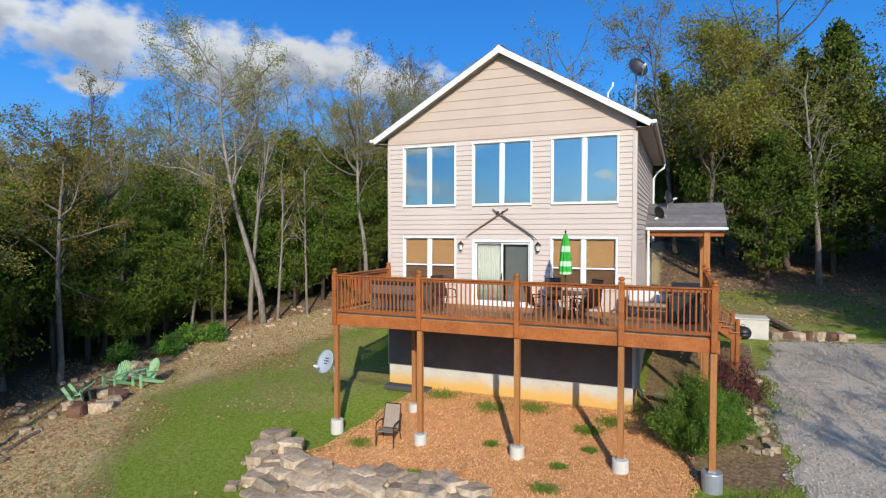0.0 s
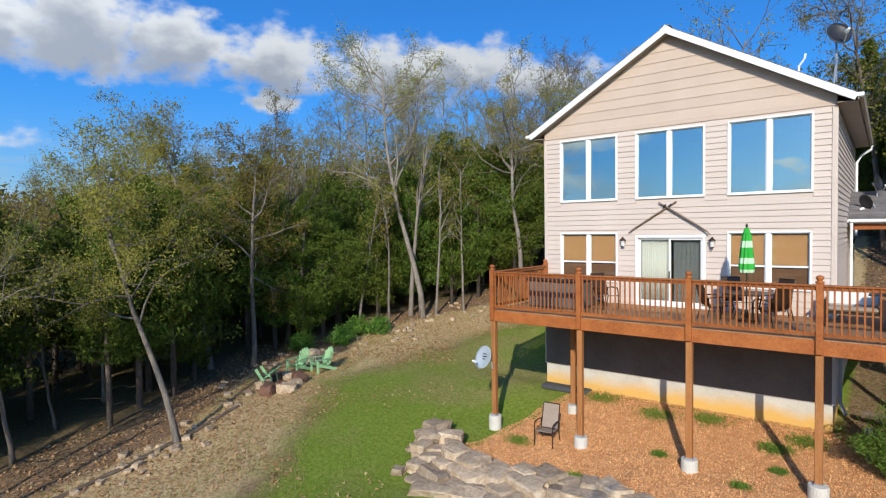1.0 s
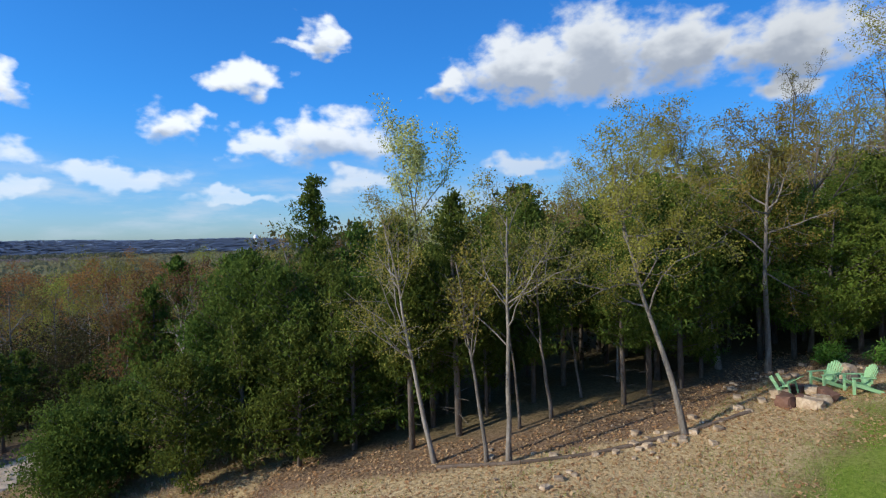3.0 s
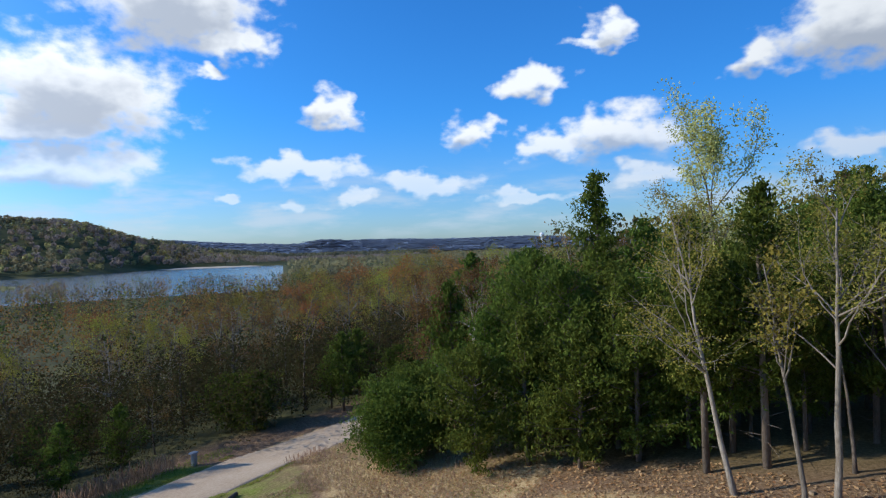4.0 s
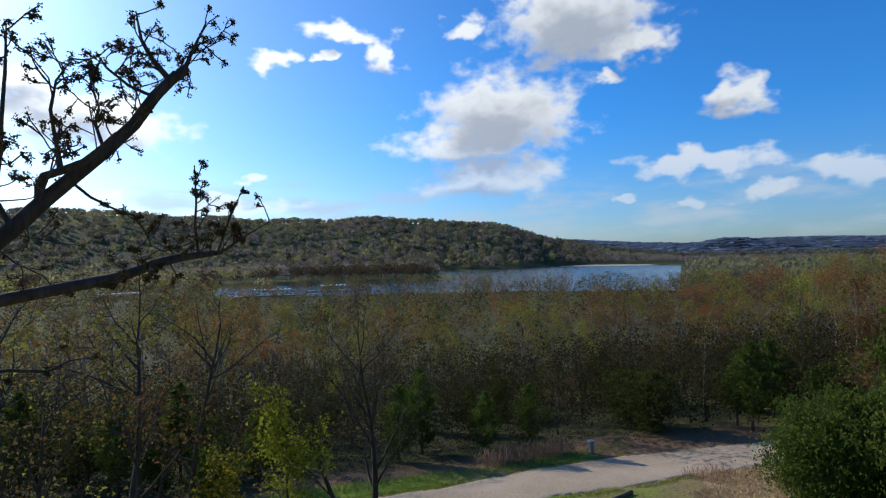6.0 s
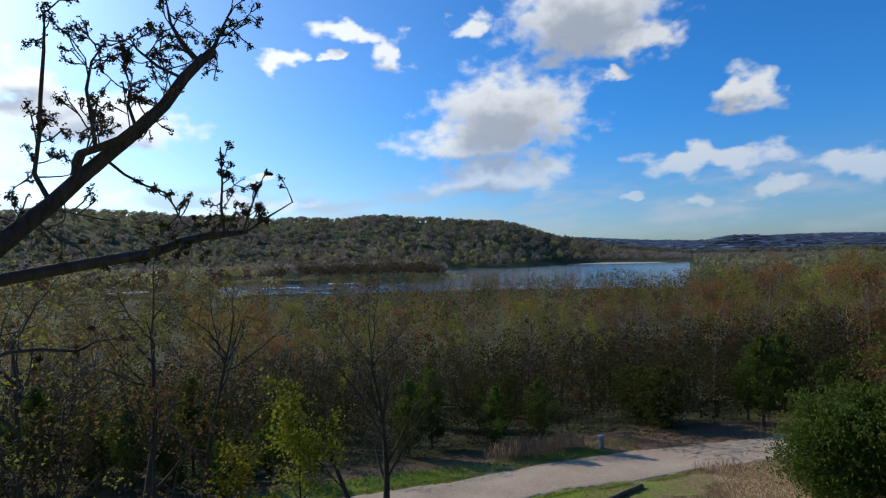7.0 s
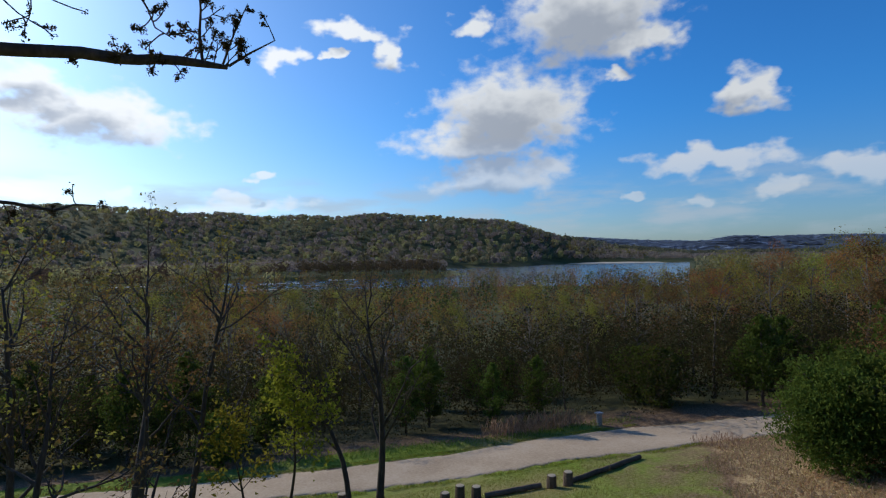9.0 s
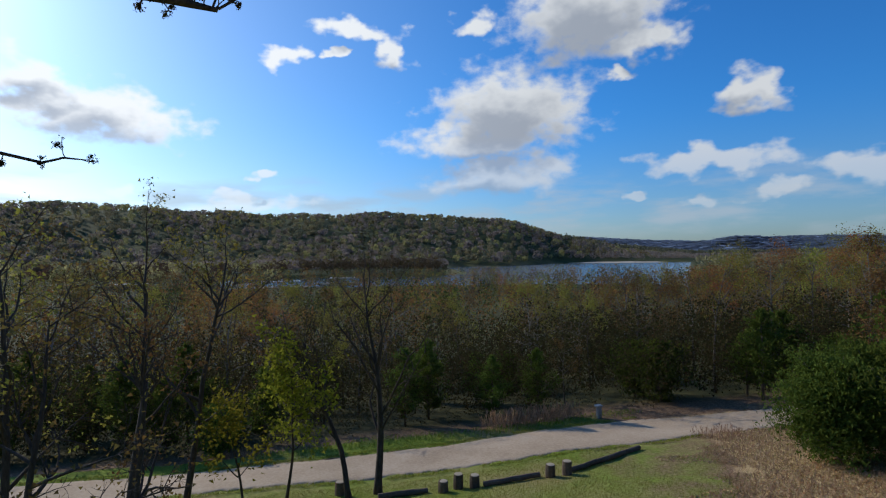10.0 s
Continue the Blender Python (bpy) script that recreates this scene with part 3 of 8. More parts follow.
def ground_material():
    m, n, l, p = material("spring_ground")
    co = n.new("ShaderNodeTexCoord").outputs["Object"]

    def tex(scale, detail=6, rough=0.6):
        t = n.new("ShaderNodeTexNoise")
        t.inputs["Scale"].default_value, t.inputs["Detail"].default_value, t.inputs["Roughness"].default_value = scale, detail, rough
        l.new(co, t.inputs["Vector"])
        return t.outputs[0]

    def ramp(src, *stops):
        r = n.new("ShaderNodeValToRGB")
        e = r.color_ramp.elements
        while len(e) < len(stops):
            e.new(0.5)
        for i, (at, c) in enumerate(stops):
            e[i].position, e[i].color = at, (*c, 1)
        l.new(src, r.inputs[0])
        return r.outputs[0]

    def blend(fac, a, b):
        x = n.new("ShaderNodeMix")
        x.data_type = "RGBA"
        l.new(fac, x.inputs["Factor"])
        l.new(a, x.inputs[6])
        l.new(b, x.inputs[7])
        return x.outputs[2]

    def uneven(mask, amount=0.9):
        """The mask with a ragged border."""
        a = n.new("ShaderNodeMath")
        a.operation = "MULTIPLY_ADD"
        l.new(mid, a.inputs[0])
        a.inputs[1].default_value = amount
        l.new(mask, a.inputs[2])
        r = n.new("ShaderNodeMapRange")
        r.inputs[1].default_value, r.inputs[2].default_value = 0.5 + amount / 2 - 0.18, 0.5 + amount / 2 + 0.18
        l.new(a.outputs[0], r.inputs[0])
        return r.outputs[0]

    big, mid, small = tex(0.16), tex(0.9), tex(9.0, 8, 0.7)
    cov = n.new("ShaderNodeAttribute")
    cov.attribute_name = "cover"
    sep = n.new("ShaderNodeSeparateColor")
    l.new(cov.outputs["Color"], sep.inputs[0])
    litter = ramp(small, (0.30, (0.085, 0.052, 0.031)), (0.5, (0.21, 0.134, 0.08)), (0.68, (0.35, 0.24, 0.15)))
    dryc = ramp(small, (0.32, (0.28, 0.19, 0.085)), (0.5, (0.50, 0.365, 0.185)), (0.68, (0.65, 0.50, 0.29)))
    green = ramp(small, (0.32, (0.11, 0.16, 0.018)), (0.5, (0.175, 0.236, 0.03)), (0.7, (0.26, 0.305, 0.055)))
    worn = ramp(small, (0.32, (0.17, 0.15, 0.05)), (0.5, (0.27, 0.235, 0.085)), (0.7, (0.38, 0.31, 0.15)))
    patch = n.new("ShaderNodeMapRange")
    patch.inputs[1].default_value, patch.inputs[2].default_value = 0.46, 0.64
    l.new(big, patch.inputs[0])
    green = blend(patch.outputs[0], green, worn)
    sand = ramp(small, (0.35, (0.30, 0.24, 0.17)), (0.65, (0.42, 0.36, 0.28)))
    col = blend(uneven(sep.outputs[1]), litter, dryc)
    col = blend(uneven(sep.outputs[0]), col, green)
    col = blend(sep.outputs[2], col, sand)
    # dark green of far treetops, also blended in as painted shade under near trees
    canopy_and_shade = ramp(tex(0.03, 8, 0.7), (0.35, (0.03, 0.042, 0.016)), (0.65, (0.075, 0.085, 0.03)))
    col = blend(cov.outputs["Alpha"], canopy_and_shade, col)
    l.new(col, p.inputs["Base Color"])
    p.inputs["Roughness"].default_value = 0.95
    p.inputs["Specular IOR Level"].default_value = 0.1
    bp = n.new("ShaderNodeBump")
    bp.inputs["Strength"].default_value, bp.inputs["Distance"].default_value = 0.8, 0.05
    l.new(small, bp.inputs["Height"])
    l.new(bp.outputs[0], p.inputs["Normal"])
    return m


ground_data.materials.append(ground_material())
ground = tagged(new("ground", ground_data), "sloping spring lawn with dry leaf litter under trees", "ground", kind="structure")


def draped(name, inside, x0, x1, y0, y1, cell, mat, lift, label, category, kind="structure", crown=None):
    """A sheet that follows the ground wherever inside(x, y) says so, with a skirt down into it."""
    xs, ys = np.arange(x0, x1, cell), np.arange(y0, y1, cell)
    X, Y = np.meshgrid(xs, ys)
    Z = lie(X, Y) + lift + (crown(X, Y) if crown else 0)
    keep = inside(X, Y)
    idx, verts = {}, []

    def corner(i, j):
        if (i, j) not in idx:
            idx[i, j] = len(verts)
            verts.append((X[i, j], Y[i, j], Z[i, j]))
        return idx[i, j]

    fs = []
    for i in range(len(ys) - 1):
        for j in range(len(xs) - 1):
            if keep[i, j] and keep[i + 1, j] and keep[i, j + 1] and keep[i + 1, j + 1]:
                fs.append([corner(i, j), corner(i, j + 1), corner(i + 1, j + 1), corner(i + 1, j)])
    sheet = len(fs)
    edges = {}
    for f in fs:
        for a, b in zip(f, f[1:] + f[:1]):
            edges[a, b] = True
    low = {}
    for a, b in list(edges):
        if (b, a) not in edges:
            for c in (a, b):
                if c not in low:
                    low[c] = len(verts)
                    x, y, z = verts[c]
                    verts[c] = (x, y, z - lift - 0.03)
                    verts.append((x, y, z - 0.15))
            fs.append([b, a, low[a], low[b]])
    d = bpy.data.meshes.new(name)
    d.from_pydata(verts, [], fs)
    d.polygons.foreach_set("use_smooth", [i < sheet for i in range(len(fs))])
    d.materials.append(mat)
    return tagged(new(name, d), label, category, kind=kind)


def wav(x, y, s=1.0):
    return 0.5 * np.sin(x * 1.7 * s + 0.6) * np.cos(y * 1.3 * s) + 0.3 * np.sin(x * 3.9 * s + y * 2.7 * s)


# mulch bed under the deck
def in_mulch(x, y):
    left = np.interp(y, [-8.5, -6, -4, -1, 0], [0.2, -0.4, 0.3, 1.0, 1.5])
    return (x > left + 0.15 * wav(x, y)) & (x < 10.2 + 0.15 * wav(y, x)) & (y > np.interp(x, [-0.5, 0, 1.2, 4.2, 6.4, 10.5], [-5.5, -6.1, -6.5, -6.2, -6.1, -7.0])) & (y < -0.03)


mulch = draped("mulch_bed", in_mulch, -1, 12, -9, 0.05, 0.15, MULCH, 0.05, "orange-brown wood chip mulch bed below the deck", "mulch")


# gravel drive beside the house
def in_drive(x, y):
    left = np.interp(y, [-30, -12, -6, -1, 4, 8], [13.6, 13.1, 12.6, 12.2, 12.5, 13.2])
    return (x > left + 0.3 * wav(y, x) + 0.12 * wav(x, y, 2.3)) & (x < 24) & (y < 7.6 + 0.15 * (x - 13) + 0.2 * wav(x, y)) & (y > -24)


drive = draped("driveway", in_drive, 10.5, 24.5, -24.2, 10, 0.15, GRAVEL, 0.035, "grey gravel driveway in dappled tree shade", "driveway")


def in_lane(x, y):
    return np.abs(y - np.interp(x, LANE_X, LANE_Y)) < np.interp(x, LANE_X, LANE_HALF) + 0.16 * wav(x, y, 0.6) + 0.1 * wav(y, x, 2.1)


lane = draped("road", in_lane, -72, 60, -53, -24, 0.16, ROADDIRT, 0.012, "pale dusty gravel lane below the yard", "road", crown=lambda x, y: 0.05 * np.clip(1 - (np.abs(y - np.interp(x, LANE_X, LANE_Y)) / (np.interp(x, LANE_X, LANE_HALF) + 0.05)) ** 4, -0.3, 1))


# ---- the house ----
HW, HD = 8.53, 10.6          # width of the front, depth
EAVE_Z, RIDGE_Z = 5.76, 8.52
house = thing("house", "two-storey beige vinyl-sided house with white-trimmed gable roof", "house")
OPENINGS = [  # x0, x1, z0, z1 in the front wall
    (0.67, 2.60, 3.41, 5.45), (3.30, 5.27, 3.41, 5.45), (5.99, 7.98, 3.41, 5.45),
    (0.67, 2.60, 0.72, 2.26), (5.99, 7.96, 0.72, 2.26), (3.34, 5.26, -0.02, 2.13)]


def roof_z(x):
    return RIDGE_Z - abs(x - HW / 2) * (RIDGE_Z - EAVE_Z) / (HW / 2 + 0.46)


# front wall: a slab with the openings cut through
front = Mesh()
xs = sorted({0.0, HW, *[o[0] for o in OPENINGS], *[o[1] for o in OPENINGS]})
zs = sorted({-2.33, 5.72, *[o[2] for o in OPENINGS], *[o[3] for o in OPENINGS]})
solid = {}
for i in range(len(xs) - 1):
    for j in range(len(zs) - 1):
        cx, cz = (xs[i] + xs[i + 1]) / 2, (zs[j] + zs[j + 1]) / 2
        solid[i, j] = not any(o[0] < cx < o[1] and o[2] < cz < o[3] for o in OPENINGS)
for y in (0.03, 0.19):
    for z in zs:
        front.v += [Vector((x, y, z)) for x in xs]
NX, NB = len(xs), len(xs) * len(zs)
for (i, j), full in solid.items():
    if not full:
        continue
    a, b, c, d = j * NX + i, j * NX + i + 1, (j + 1) * NX + i + 1, (j + 1) * NX + i
    front.f += [[a, b, c, d], [d + NB, c + NB, b + NB, a + NB]]
    for (p, q), beside in (((a, b), (i, j - 1)), ((b, c), (i + 1, j)), ((c, d), (i, j + 1)), ((d, a), (i - 1, j))):
        if not solid.get(beside):
            front.f.append([q, p, p + NB, q + NB])
front.prism([(0, 5.72), (HW, 5.72), (HW, roof_z(HW) - 0.08), (HW / 2, roof_z(HW / 2) - 0.12), (0, roof_z(0) - 0.08)], 0.03, 0.19)
wall_front = part("front_wall", front, SIDING, house)
wall_right = part("side_wall", Mesh().box((0.16, HD - 0.2, 8.0), T(HW - 0.09, HD / 2 + 0.1, 1.65)), SIDING, house)
wall_left = part("side_wall", Mesh().box((0.16, HD - 0.2, 8.0), T(0.09, HD / 2 + 0.1, 1.65)), SIDING, house)
back = Mesh().prism([(0, -2.33), (HW, -2.33), (HW, roof_z(HW) - 0.08), (HW / 2, roof_z(HW / 2) - 0.12), (0, roof_z(0) - 0.08)], HD, HD + 0.16)
part("back_wall", back, SIDING, house)
FOUND = [((HW - 0.06, 0.22, 1.5), (HW / 2, 0.13)), ((0.22, HD - 0.2, 1.5), (HW - 0.16, HD / 2 + 0.25)), ((0.22, HD - 0.2, 1.5), (0.16, HD / 2 + 0.25))]


def foundation_material():
    """Pale render, rust-coloured splash from the clay along its foot."""
    m = surface("stained_foundation", [(0.44, 0.40, 0.34), (0.56, 0.52, 0.45), (0.64, 0.60, 0.53)], 1.4, 0.9, 0.25, 30)
    n, l = m.node_tree.nodes, m.node_tree.links
    p = n["Principled BSDF"]
    old = p.inputs["Base Color"].links[0].from_socket
    co, sep, tex, add, mr, mix = (n.new(k) for k in ("ShaderNodeTexCoord", "ShaderNodeSeparateXYZ", "ShaderNodeTexNoise", "ShaderNodeMath", "ShaderNodeMapRange", "ShaderNodeMix"))
    l.new(co.outputs["Object"], sep.inputs[0])
    l.new(co.outputs["Object"], tex.inputs["Vector"])
    tex.inputs["Scale"].default_value, tex.inputs["Detail"].default_value = 1.3, 5
    add.operation = "MULTIPLY_ADD"
    l.new(tex.outputs[0], add.inputs[0])
    add.inputs[1].default_value = 0.5
    l.new(sep.outputs[2], add.inputs[2])
    mr.inputs[1].default_value, mr.inputs[2].default_value, mr.inputs[3].default_value, mr.inputs[4].default_value = -2.66, -2.26, 1.0, 0.0
    l.new(add.outputs[0], mr.inputs[0])
    mix.data_type = "RGBA"
    l.new(mr.outputs[0], mix.inputs["Factor"])
    l.new(old, mix.inputs[6])
    mix.inputs[7].default_value = (0.66, 0.39, 0.11, 1)
    l.new(mix.outputs[2], p.inputs["Base Color"])
    return m


STAINED = foundation_material()
for size, (x, y) in FOUND:
    part("foundation", Mesh().box(size, T(x, y, -3.08), 0.01), STAINED, house, "pale concrete foundation stained ochre along its foot")
# added panel over the siding; its dark colour paints the deck's shade
DECK_SHADE = surface("deck_shade_brown", [(0.105, 0.083, 0.072), (0.15, 0.118, 0.102), (0.19, 0.15, 0.13)], 1.2, 0.92, 0.3, 24)
part("deck_shade_panel", Mesh().box((HW - 0.1, 0.05, 2.1), T(HW / 2, -0.03, -1.27), 0.005), DECK_SHADE, house, "dark panel under the deck with the deck's shade painted on")
part("drip_edge", Mesh().box((HW + 0.02, 0.05, 0.03), T(HW / 2, 0.01, -2.33), 0.008), WHITE, house)
rooms = Mesh()   # dim rooms behind the panes
for z0, z1 in ((-0.05, 2.6), (2.75, 5.6)):
    rooms.box((HW - 0.4, 0.05, z1 - z0), T(HW / 2, 4.2, (z0 + z1) / 2))
    rooms.box((HW - 0.4, 4.1, 0.05), T(HW / 2, 2.3, z0))
    rooms.box((HW - 0.4, 4.1, 0.05), T(HW / 2, 2.3, z1))
part("inner_rooms", rooms, ROOM, house)

# lap siding, course by course
COURSE = 0.168


def lap(x0, x1, z, h, tilt=0.03):
    """A board whose foot stands proud."""
    return Mesh().prism([(0.0, 0.0), (-tilt, 0.0), (-tilt, 0.014), (-0.004, h), (0.0, h)], 0, x1 - x0, Matrix(((0, 1, 0, x0), (1, 0, 0, 0), (0, 0, 1, z), (0, 0, 0, 1))))


def plank_runs(x0, x1, z0, z1, margin=0.055):
    """What is left of a course between the openings."""
    runs = [(x0, x1)]
    for a, b, c, d in OPENINGS:
        if c - margin < z1 and d + margin > z0:
            runs = [r for u, v in runs for r in ((u, min(v, a - margin)), (max(u, b + margin), v)) if r[1] - r[0] > 0.03]
    return runs


z = -2.31
while z < 5.58:
    h = min(COURSE, 5.60 - z)
    for u, v in plank_runs(0.085, HW - 0.085, z, z + h):
        ob = part("siding_board", lap(u, v, 0, h), SIDING, wall_front)
        ob.location = (0, 0.028, z)
    ob = part("siding_board", Mesh().prism([(0, 0), (0.03, 0), (0.03, 0.014), (0.004, h), (0, h)], 0.1, HD - 0.1), SIDING, wall_right)
    ob.location = (HW - 0.01, 0, z)
    z += COURSE
part("frieze_band", Mesh().box((HW - 0.02, 0.03, 0.13), T(HW / 2, 0.012, 5.655), 0.006), GABLE, wall_front)
z, h = 5.72, 0.31
while z < 8.3:
    top = min(z + h, 8.36)
    half0 = max(0.03, (RIDGE_Z - 0.16 - z) / (RIDGE_Z - EAVE_Z) * (HW / 2 + 0.46))
    half1 = max(0.02, (RIDGE_Z - 0.16 - top) / (RIDGE_Z - EAVE_Z) * (HW / 2 + 0.46))
    half0, half1 = min(half0, HW / 2), min(half1, HW / 2)
    b = Mesh()
    for (hw, zz, y) in ((half0, z, 0.0), (half1, top, 0.018)):
        b.v += [Vector((HW / 2 - hw, y, zz)), Vector((HW / 2 + hw, y, zz)), Vector((HW / 2 - hw, 0.03, zz)), Vector((HW / 2 + hw, 0.03, zz))]
    b.f = [[0, 1, 5, 4], [2, 6, 7, 3], [0, 2, 3, 1], [4, 5, 7, 6], [0, 4, 6, 2], [1, 3, 7, 5]]
    part("gable_plank", b, GABLE, wall_front)
    z = top
for x in (0.045, HW - 0.045):
    part("corner_post", Mesh().box((0.10, 0.05, 7.9), T(x, 0.01, 1.63), 0.008), SIDING, house)
part("corner_post", Mesh().box((0.05, 0.10, 7.9), T(HW + 0.012, 0.06, 1.63), 0.008), SIDING, house)

# roof: two decks, shingle courses, white rakes, soffits and gutters
SLOPE = math.atan2(RIDGE_Z - EAVE_Z, HW / 2 + 0.46)
RUN = (HW / 2 + 0.46) / math.cos(SLOPE)
roof = part("roof", Mesh().box((0.26, HD + 0.62, 0.03), T(HW / 2, HD / 2, RIDGE_Z + 0.035), 0.01), SHINGLE, house)
for side in (-1, 1):
    rows = 26
    for i in range(rows):
        a0, a1 = RUN * i / rows, RUN * (i + 1) / rows + 0.03
        mid = (a0 + a1) / 2
        m = T(HW / 2 + side * mid * math.cos(SLOPE), HD / 2, RIDGE_Z - mid * math.sin(SLOPE) + 0.03) @ Matrix.Rotation(side * (SLOPE + 0.02), 4, "Y")
        part("shingle_course", Mesh().box((a1 - a0, HD + 0.62, 0.02), m), SHINGLE, roof)
for side in (-1, 1):
    mid = RUN / 2
    tilt = Matrix.Rotation(side * SLOPE, 4, "Y")
    at = T(HW / 2 + side * mid * math.cos(SLOPE), 0, RIDGE_Z - mid * math.sin(SLOPE))
    part("rake_board", Mesh().box((RUN + 0.02, 0.035, 0.20), T(0, -0.29, 0) @ at @ tilt @ T(0, 0, -0.07), 0.008), WHITE, roof)
    part("soffit", Mesh().box((RUN - 0.02, 0.30, 0.02), T(0, -0.13, 0) @ at @ tilt @ T(0, 0, -0.14)), SOFFIT, roof)
    part("roof_deck", Mesh().box((RUN, HD + 0.55, 0.05), T(0, HD / 2, 0) @ at @ tilt @ T(0, 0, -0.03)), SOFFIT, roof)
    ex = HW / 2 + side * (HW / 2 + 0.46)
    part("eave_soffit", Mesh().box((0.46, HD + 0.3, 0.02), T(HW / 2 + side * (HW / 2 + 0.24), HD / 2, EAVE_Z - 0.13)), SOFFIT, roof)
    part("fascia", Mesh().box((0.03, HD + 0.56, 0.18), T(ex, HD / 2, EAVE_Z - 0.05), 0.006), SOFFIT, roof)
    g = Mesh().prism([(0, 0), (0.02, -0.11), (0.10, -0.11), (0.13, 0.0), (0.12, 0.0), (0.092, -0.10), (0.026, -0.10), (0.012, 0)], -0.28, HD + 0.3)
    gut = part("gutter", g, SOFFIT, roof)
    gut.matrix_world = T(ex, 0, EAVE_Z + 0.02) @ Matrix.Diagonal((side, 1, 1, 1))
part("ridge_plate", Mesh().prism([(-0.16, -0.20), (0.16, -0.20), (0.16, -0.06), (0, 0.055), (-0.16, -0.06)], -0.312, -0.285, T(HW / 2, 0, RIDGE_Z)), WHITE, roof)
part("rake_return", Mesh().box((0.22, 0.05, 0.10), T(HW + 0.47, -0.29, EAVE_Z - 0.02), 0.01), WHITE, roof)
part("rake_return", Mesh().box((0.22, 0.05, 0.10), T(-0.47, -0.29, EAVE_Z - 0.02), 0.01), WHITE, roof)
elbow = Mesh().tube([(HW + 0.55, HD + 0.2, 5.68), (HW + 0.52, HD + 0.2, 5.5), (HW + 0.2, HD + 0.25, 5.3), (HW + 0.05, HD + 0.25, 5.0), (HW + 0.05, HD + 0.25, 2.0)], [0.05] * 5, 8)
part("downspout", elbow, WHITE, roof)
part("downspout", Mesh().tube([(HW + 0.12, 0.25, -0.1), (HW + 0.12, 0.25, -2.3), (HW + 0.25, 0.05, -2.55)], [0.045] * 3, 8), GREYMETAL, roof)


def window_unit(x0, x1, z0, z1, pane, blinds=False):
    """Two lights side by side in a white frame."""
    w = part("window", Mesh(), WHITE, house, "white vinyl double window" + (" with tan blinds" if blinds else " reflecting the sky"))
    t = 0.055
    xm = (x0 + x1) / 2
    w.data = Mesh().box((0.12, 0.07, z1 - z0), T(xm, 0.03, (z0 + z1) / 2), 0.006).mesh("window", WHITE)
    for (a, b, c, d) in ((x0 - t, x1 + t, z1, z1 + t), (x0 - t, x1 + t, z0 - t, z0), (x0 - t, x0, z0, z1), (x1, x1 + t, z0, z1)):
        part("casing", Mesh().box((b - a, 0.06, d - c), T((a + b) / 2, 0.0, (c + d) / 2), 0.006), WHITE, w)
    for a, b in ((x0, xm - 0.06), (xm + 0.06, x1)):
        sash = Mesh()
        e = 0.028
        for (p, q, c, d) in ((a, b, z1 - e, z1), (a, b, z0, z0 + e), (a, a + e, z0 + e, z1 - e), (b - e, b, z0 + e, z1 - e)):
            sash.box((q - p, 0.04, d - c), T((p + q) / 2, 0.055, (c + d) / 2), 0.004)
        part("sash", sash, WHITE, w)
        gl = part("pane", Mesh().box((b - a - 2 * e + 0.01, 0.006, z1 - z0 - 2 * e + 0.01), T((a + b) / 2, 0.06, (z0 + z1) / 2) @ Matrix.Rotation(radians(-1.4), 4, "X")), pane, w)
        gl.visible_shadow = False
        if blinds:
            zm = z0 + 0.60
            part("meeting_rail", Mesh().box((b - a - 2 * e, 0.05, 0.05), T((a + b) / 2, 0.05, zm), 0.005), WHITE, w)
            part("blind", Mesh().box((b - a - 2 * e, 0.012, z1 - zm - 0.06), T((a + b) / 2, 0.11, (z1 + zm) / 2)), BLIND, w, "tan roller blind")
            part("insect_screen", Mesh().box((b - a - 2 * e, 0.012, zm - z0 - 0.05), T((a + b) / 2, 0.10, (z0 + zm) / 2)), BLIND_LOW, w, "dark brown insect screen")


for o in OPENINGS[:3]:
    window_unit(*o, PANE)
for o in OPENINGS[3:5]:
    window_unit(*o, PANE_LOW, True)

# sliding door
x0, x1, z0, z1 = OPENINGS[5]
door = part("sliding_door", Mesh(), WHITE, house, "white sliding glass door with a pale curtain inside")
s = Mesh()
for (a, b, c, d) in ((x0 - 0.09, x1 + 0.09, z1, z1 + 0.09), (x0 - 0.09, x0, z0, z1), (x1, x1 + 0.09, z0, z1), (x0, x1, z0, z0 + 0.07)):
    s.box((b - a, 0.07, d - c), T((a + b) / 2, 0.0, (c + d) / 2), 0.008)
door.data = s.mesh("sliding_door", WHITE)
xm = (x0 + x1) / 2
for a, b, y in ((x0, xm + 0.03, 0.09), (xm - 0.03, x1, 0.045)):
    f = Mesh()
    for (p, q, c, d) in ((a, b, z1 - 0.07, z1), (a, b, z0 + 0.07, z0 + 0.17), (a, a + 0.06, z0 + 0.17, z1 - 0.07), (b - 0.06, b, z0 + 0.17, z1 - 0.07)):
        f.box((q - p, 0.04, d - c), T((p + q) / 2, y, (c + d) / 2), 0.005)
    leafd = part("door_leaf", f, WHITE, door)
    gl = part("pane", Mesh().box((b - a - 0.11, 0.008, z1 - z0 - 0.22), T((a + b) / 2, y, (z0 + z1) / 2 + 0.05)), PANE_LOW, door)
    gl.visible_shadow = False
part("door_handle", Mesh().box((0.03, 0.05, 0.22), T(xm + 0.0, 0.0, 0.98), 0.008), BLACK, door, "black door handle")
cur = Mesh()
pts = [(x0 + 0.06 + i * 0.02, 0.17 + 0.022 * math.sin(i * 1.9) + 0.01 * math.sin(i * 0.7)) for i in range(45)]
for i, (px, py) in enumerate(pts):
    for zz in (0.02, 2.06):
        cur.v.append(Vector((px, py, zz)))
for i in range(len(pts) - 1):
    cur.f.append([2 * i, 2 * i + 2, 2 * i + 3, 2 * i + 1])
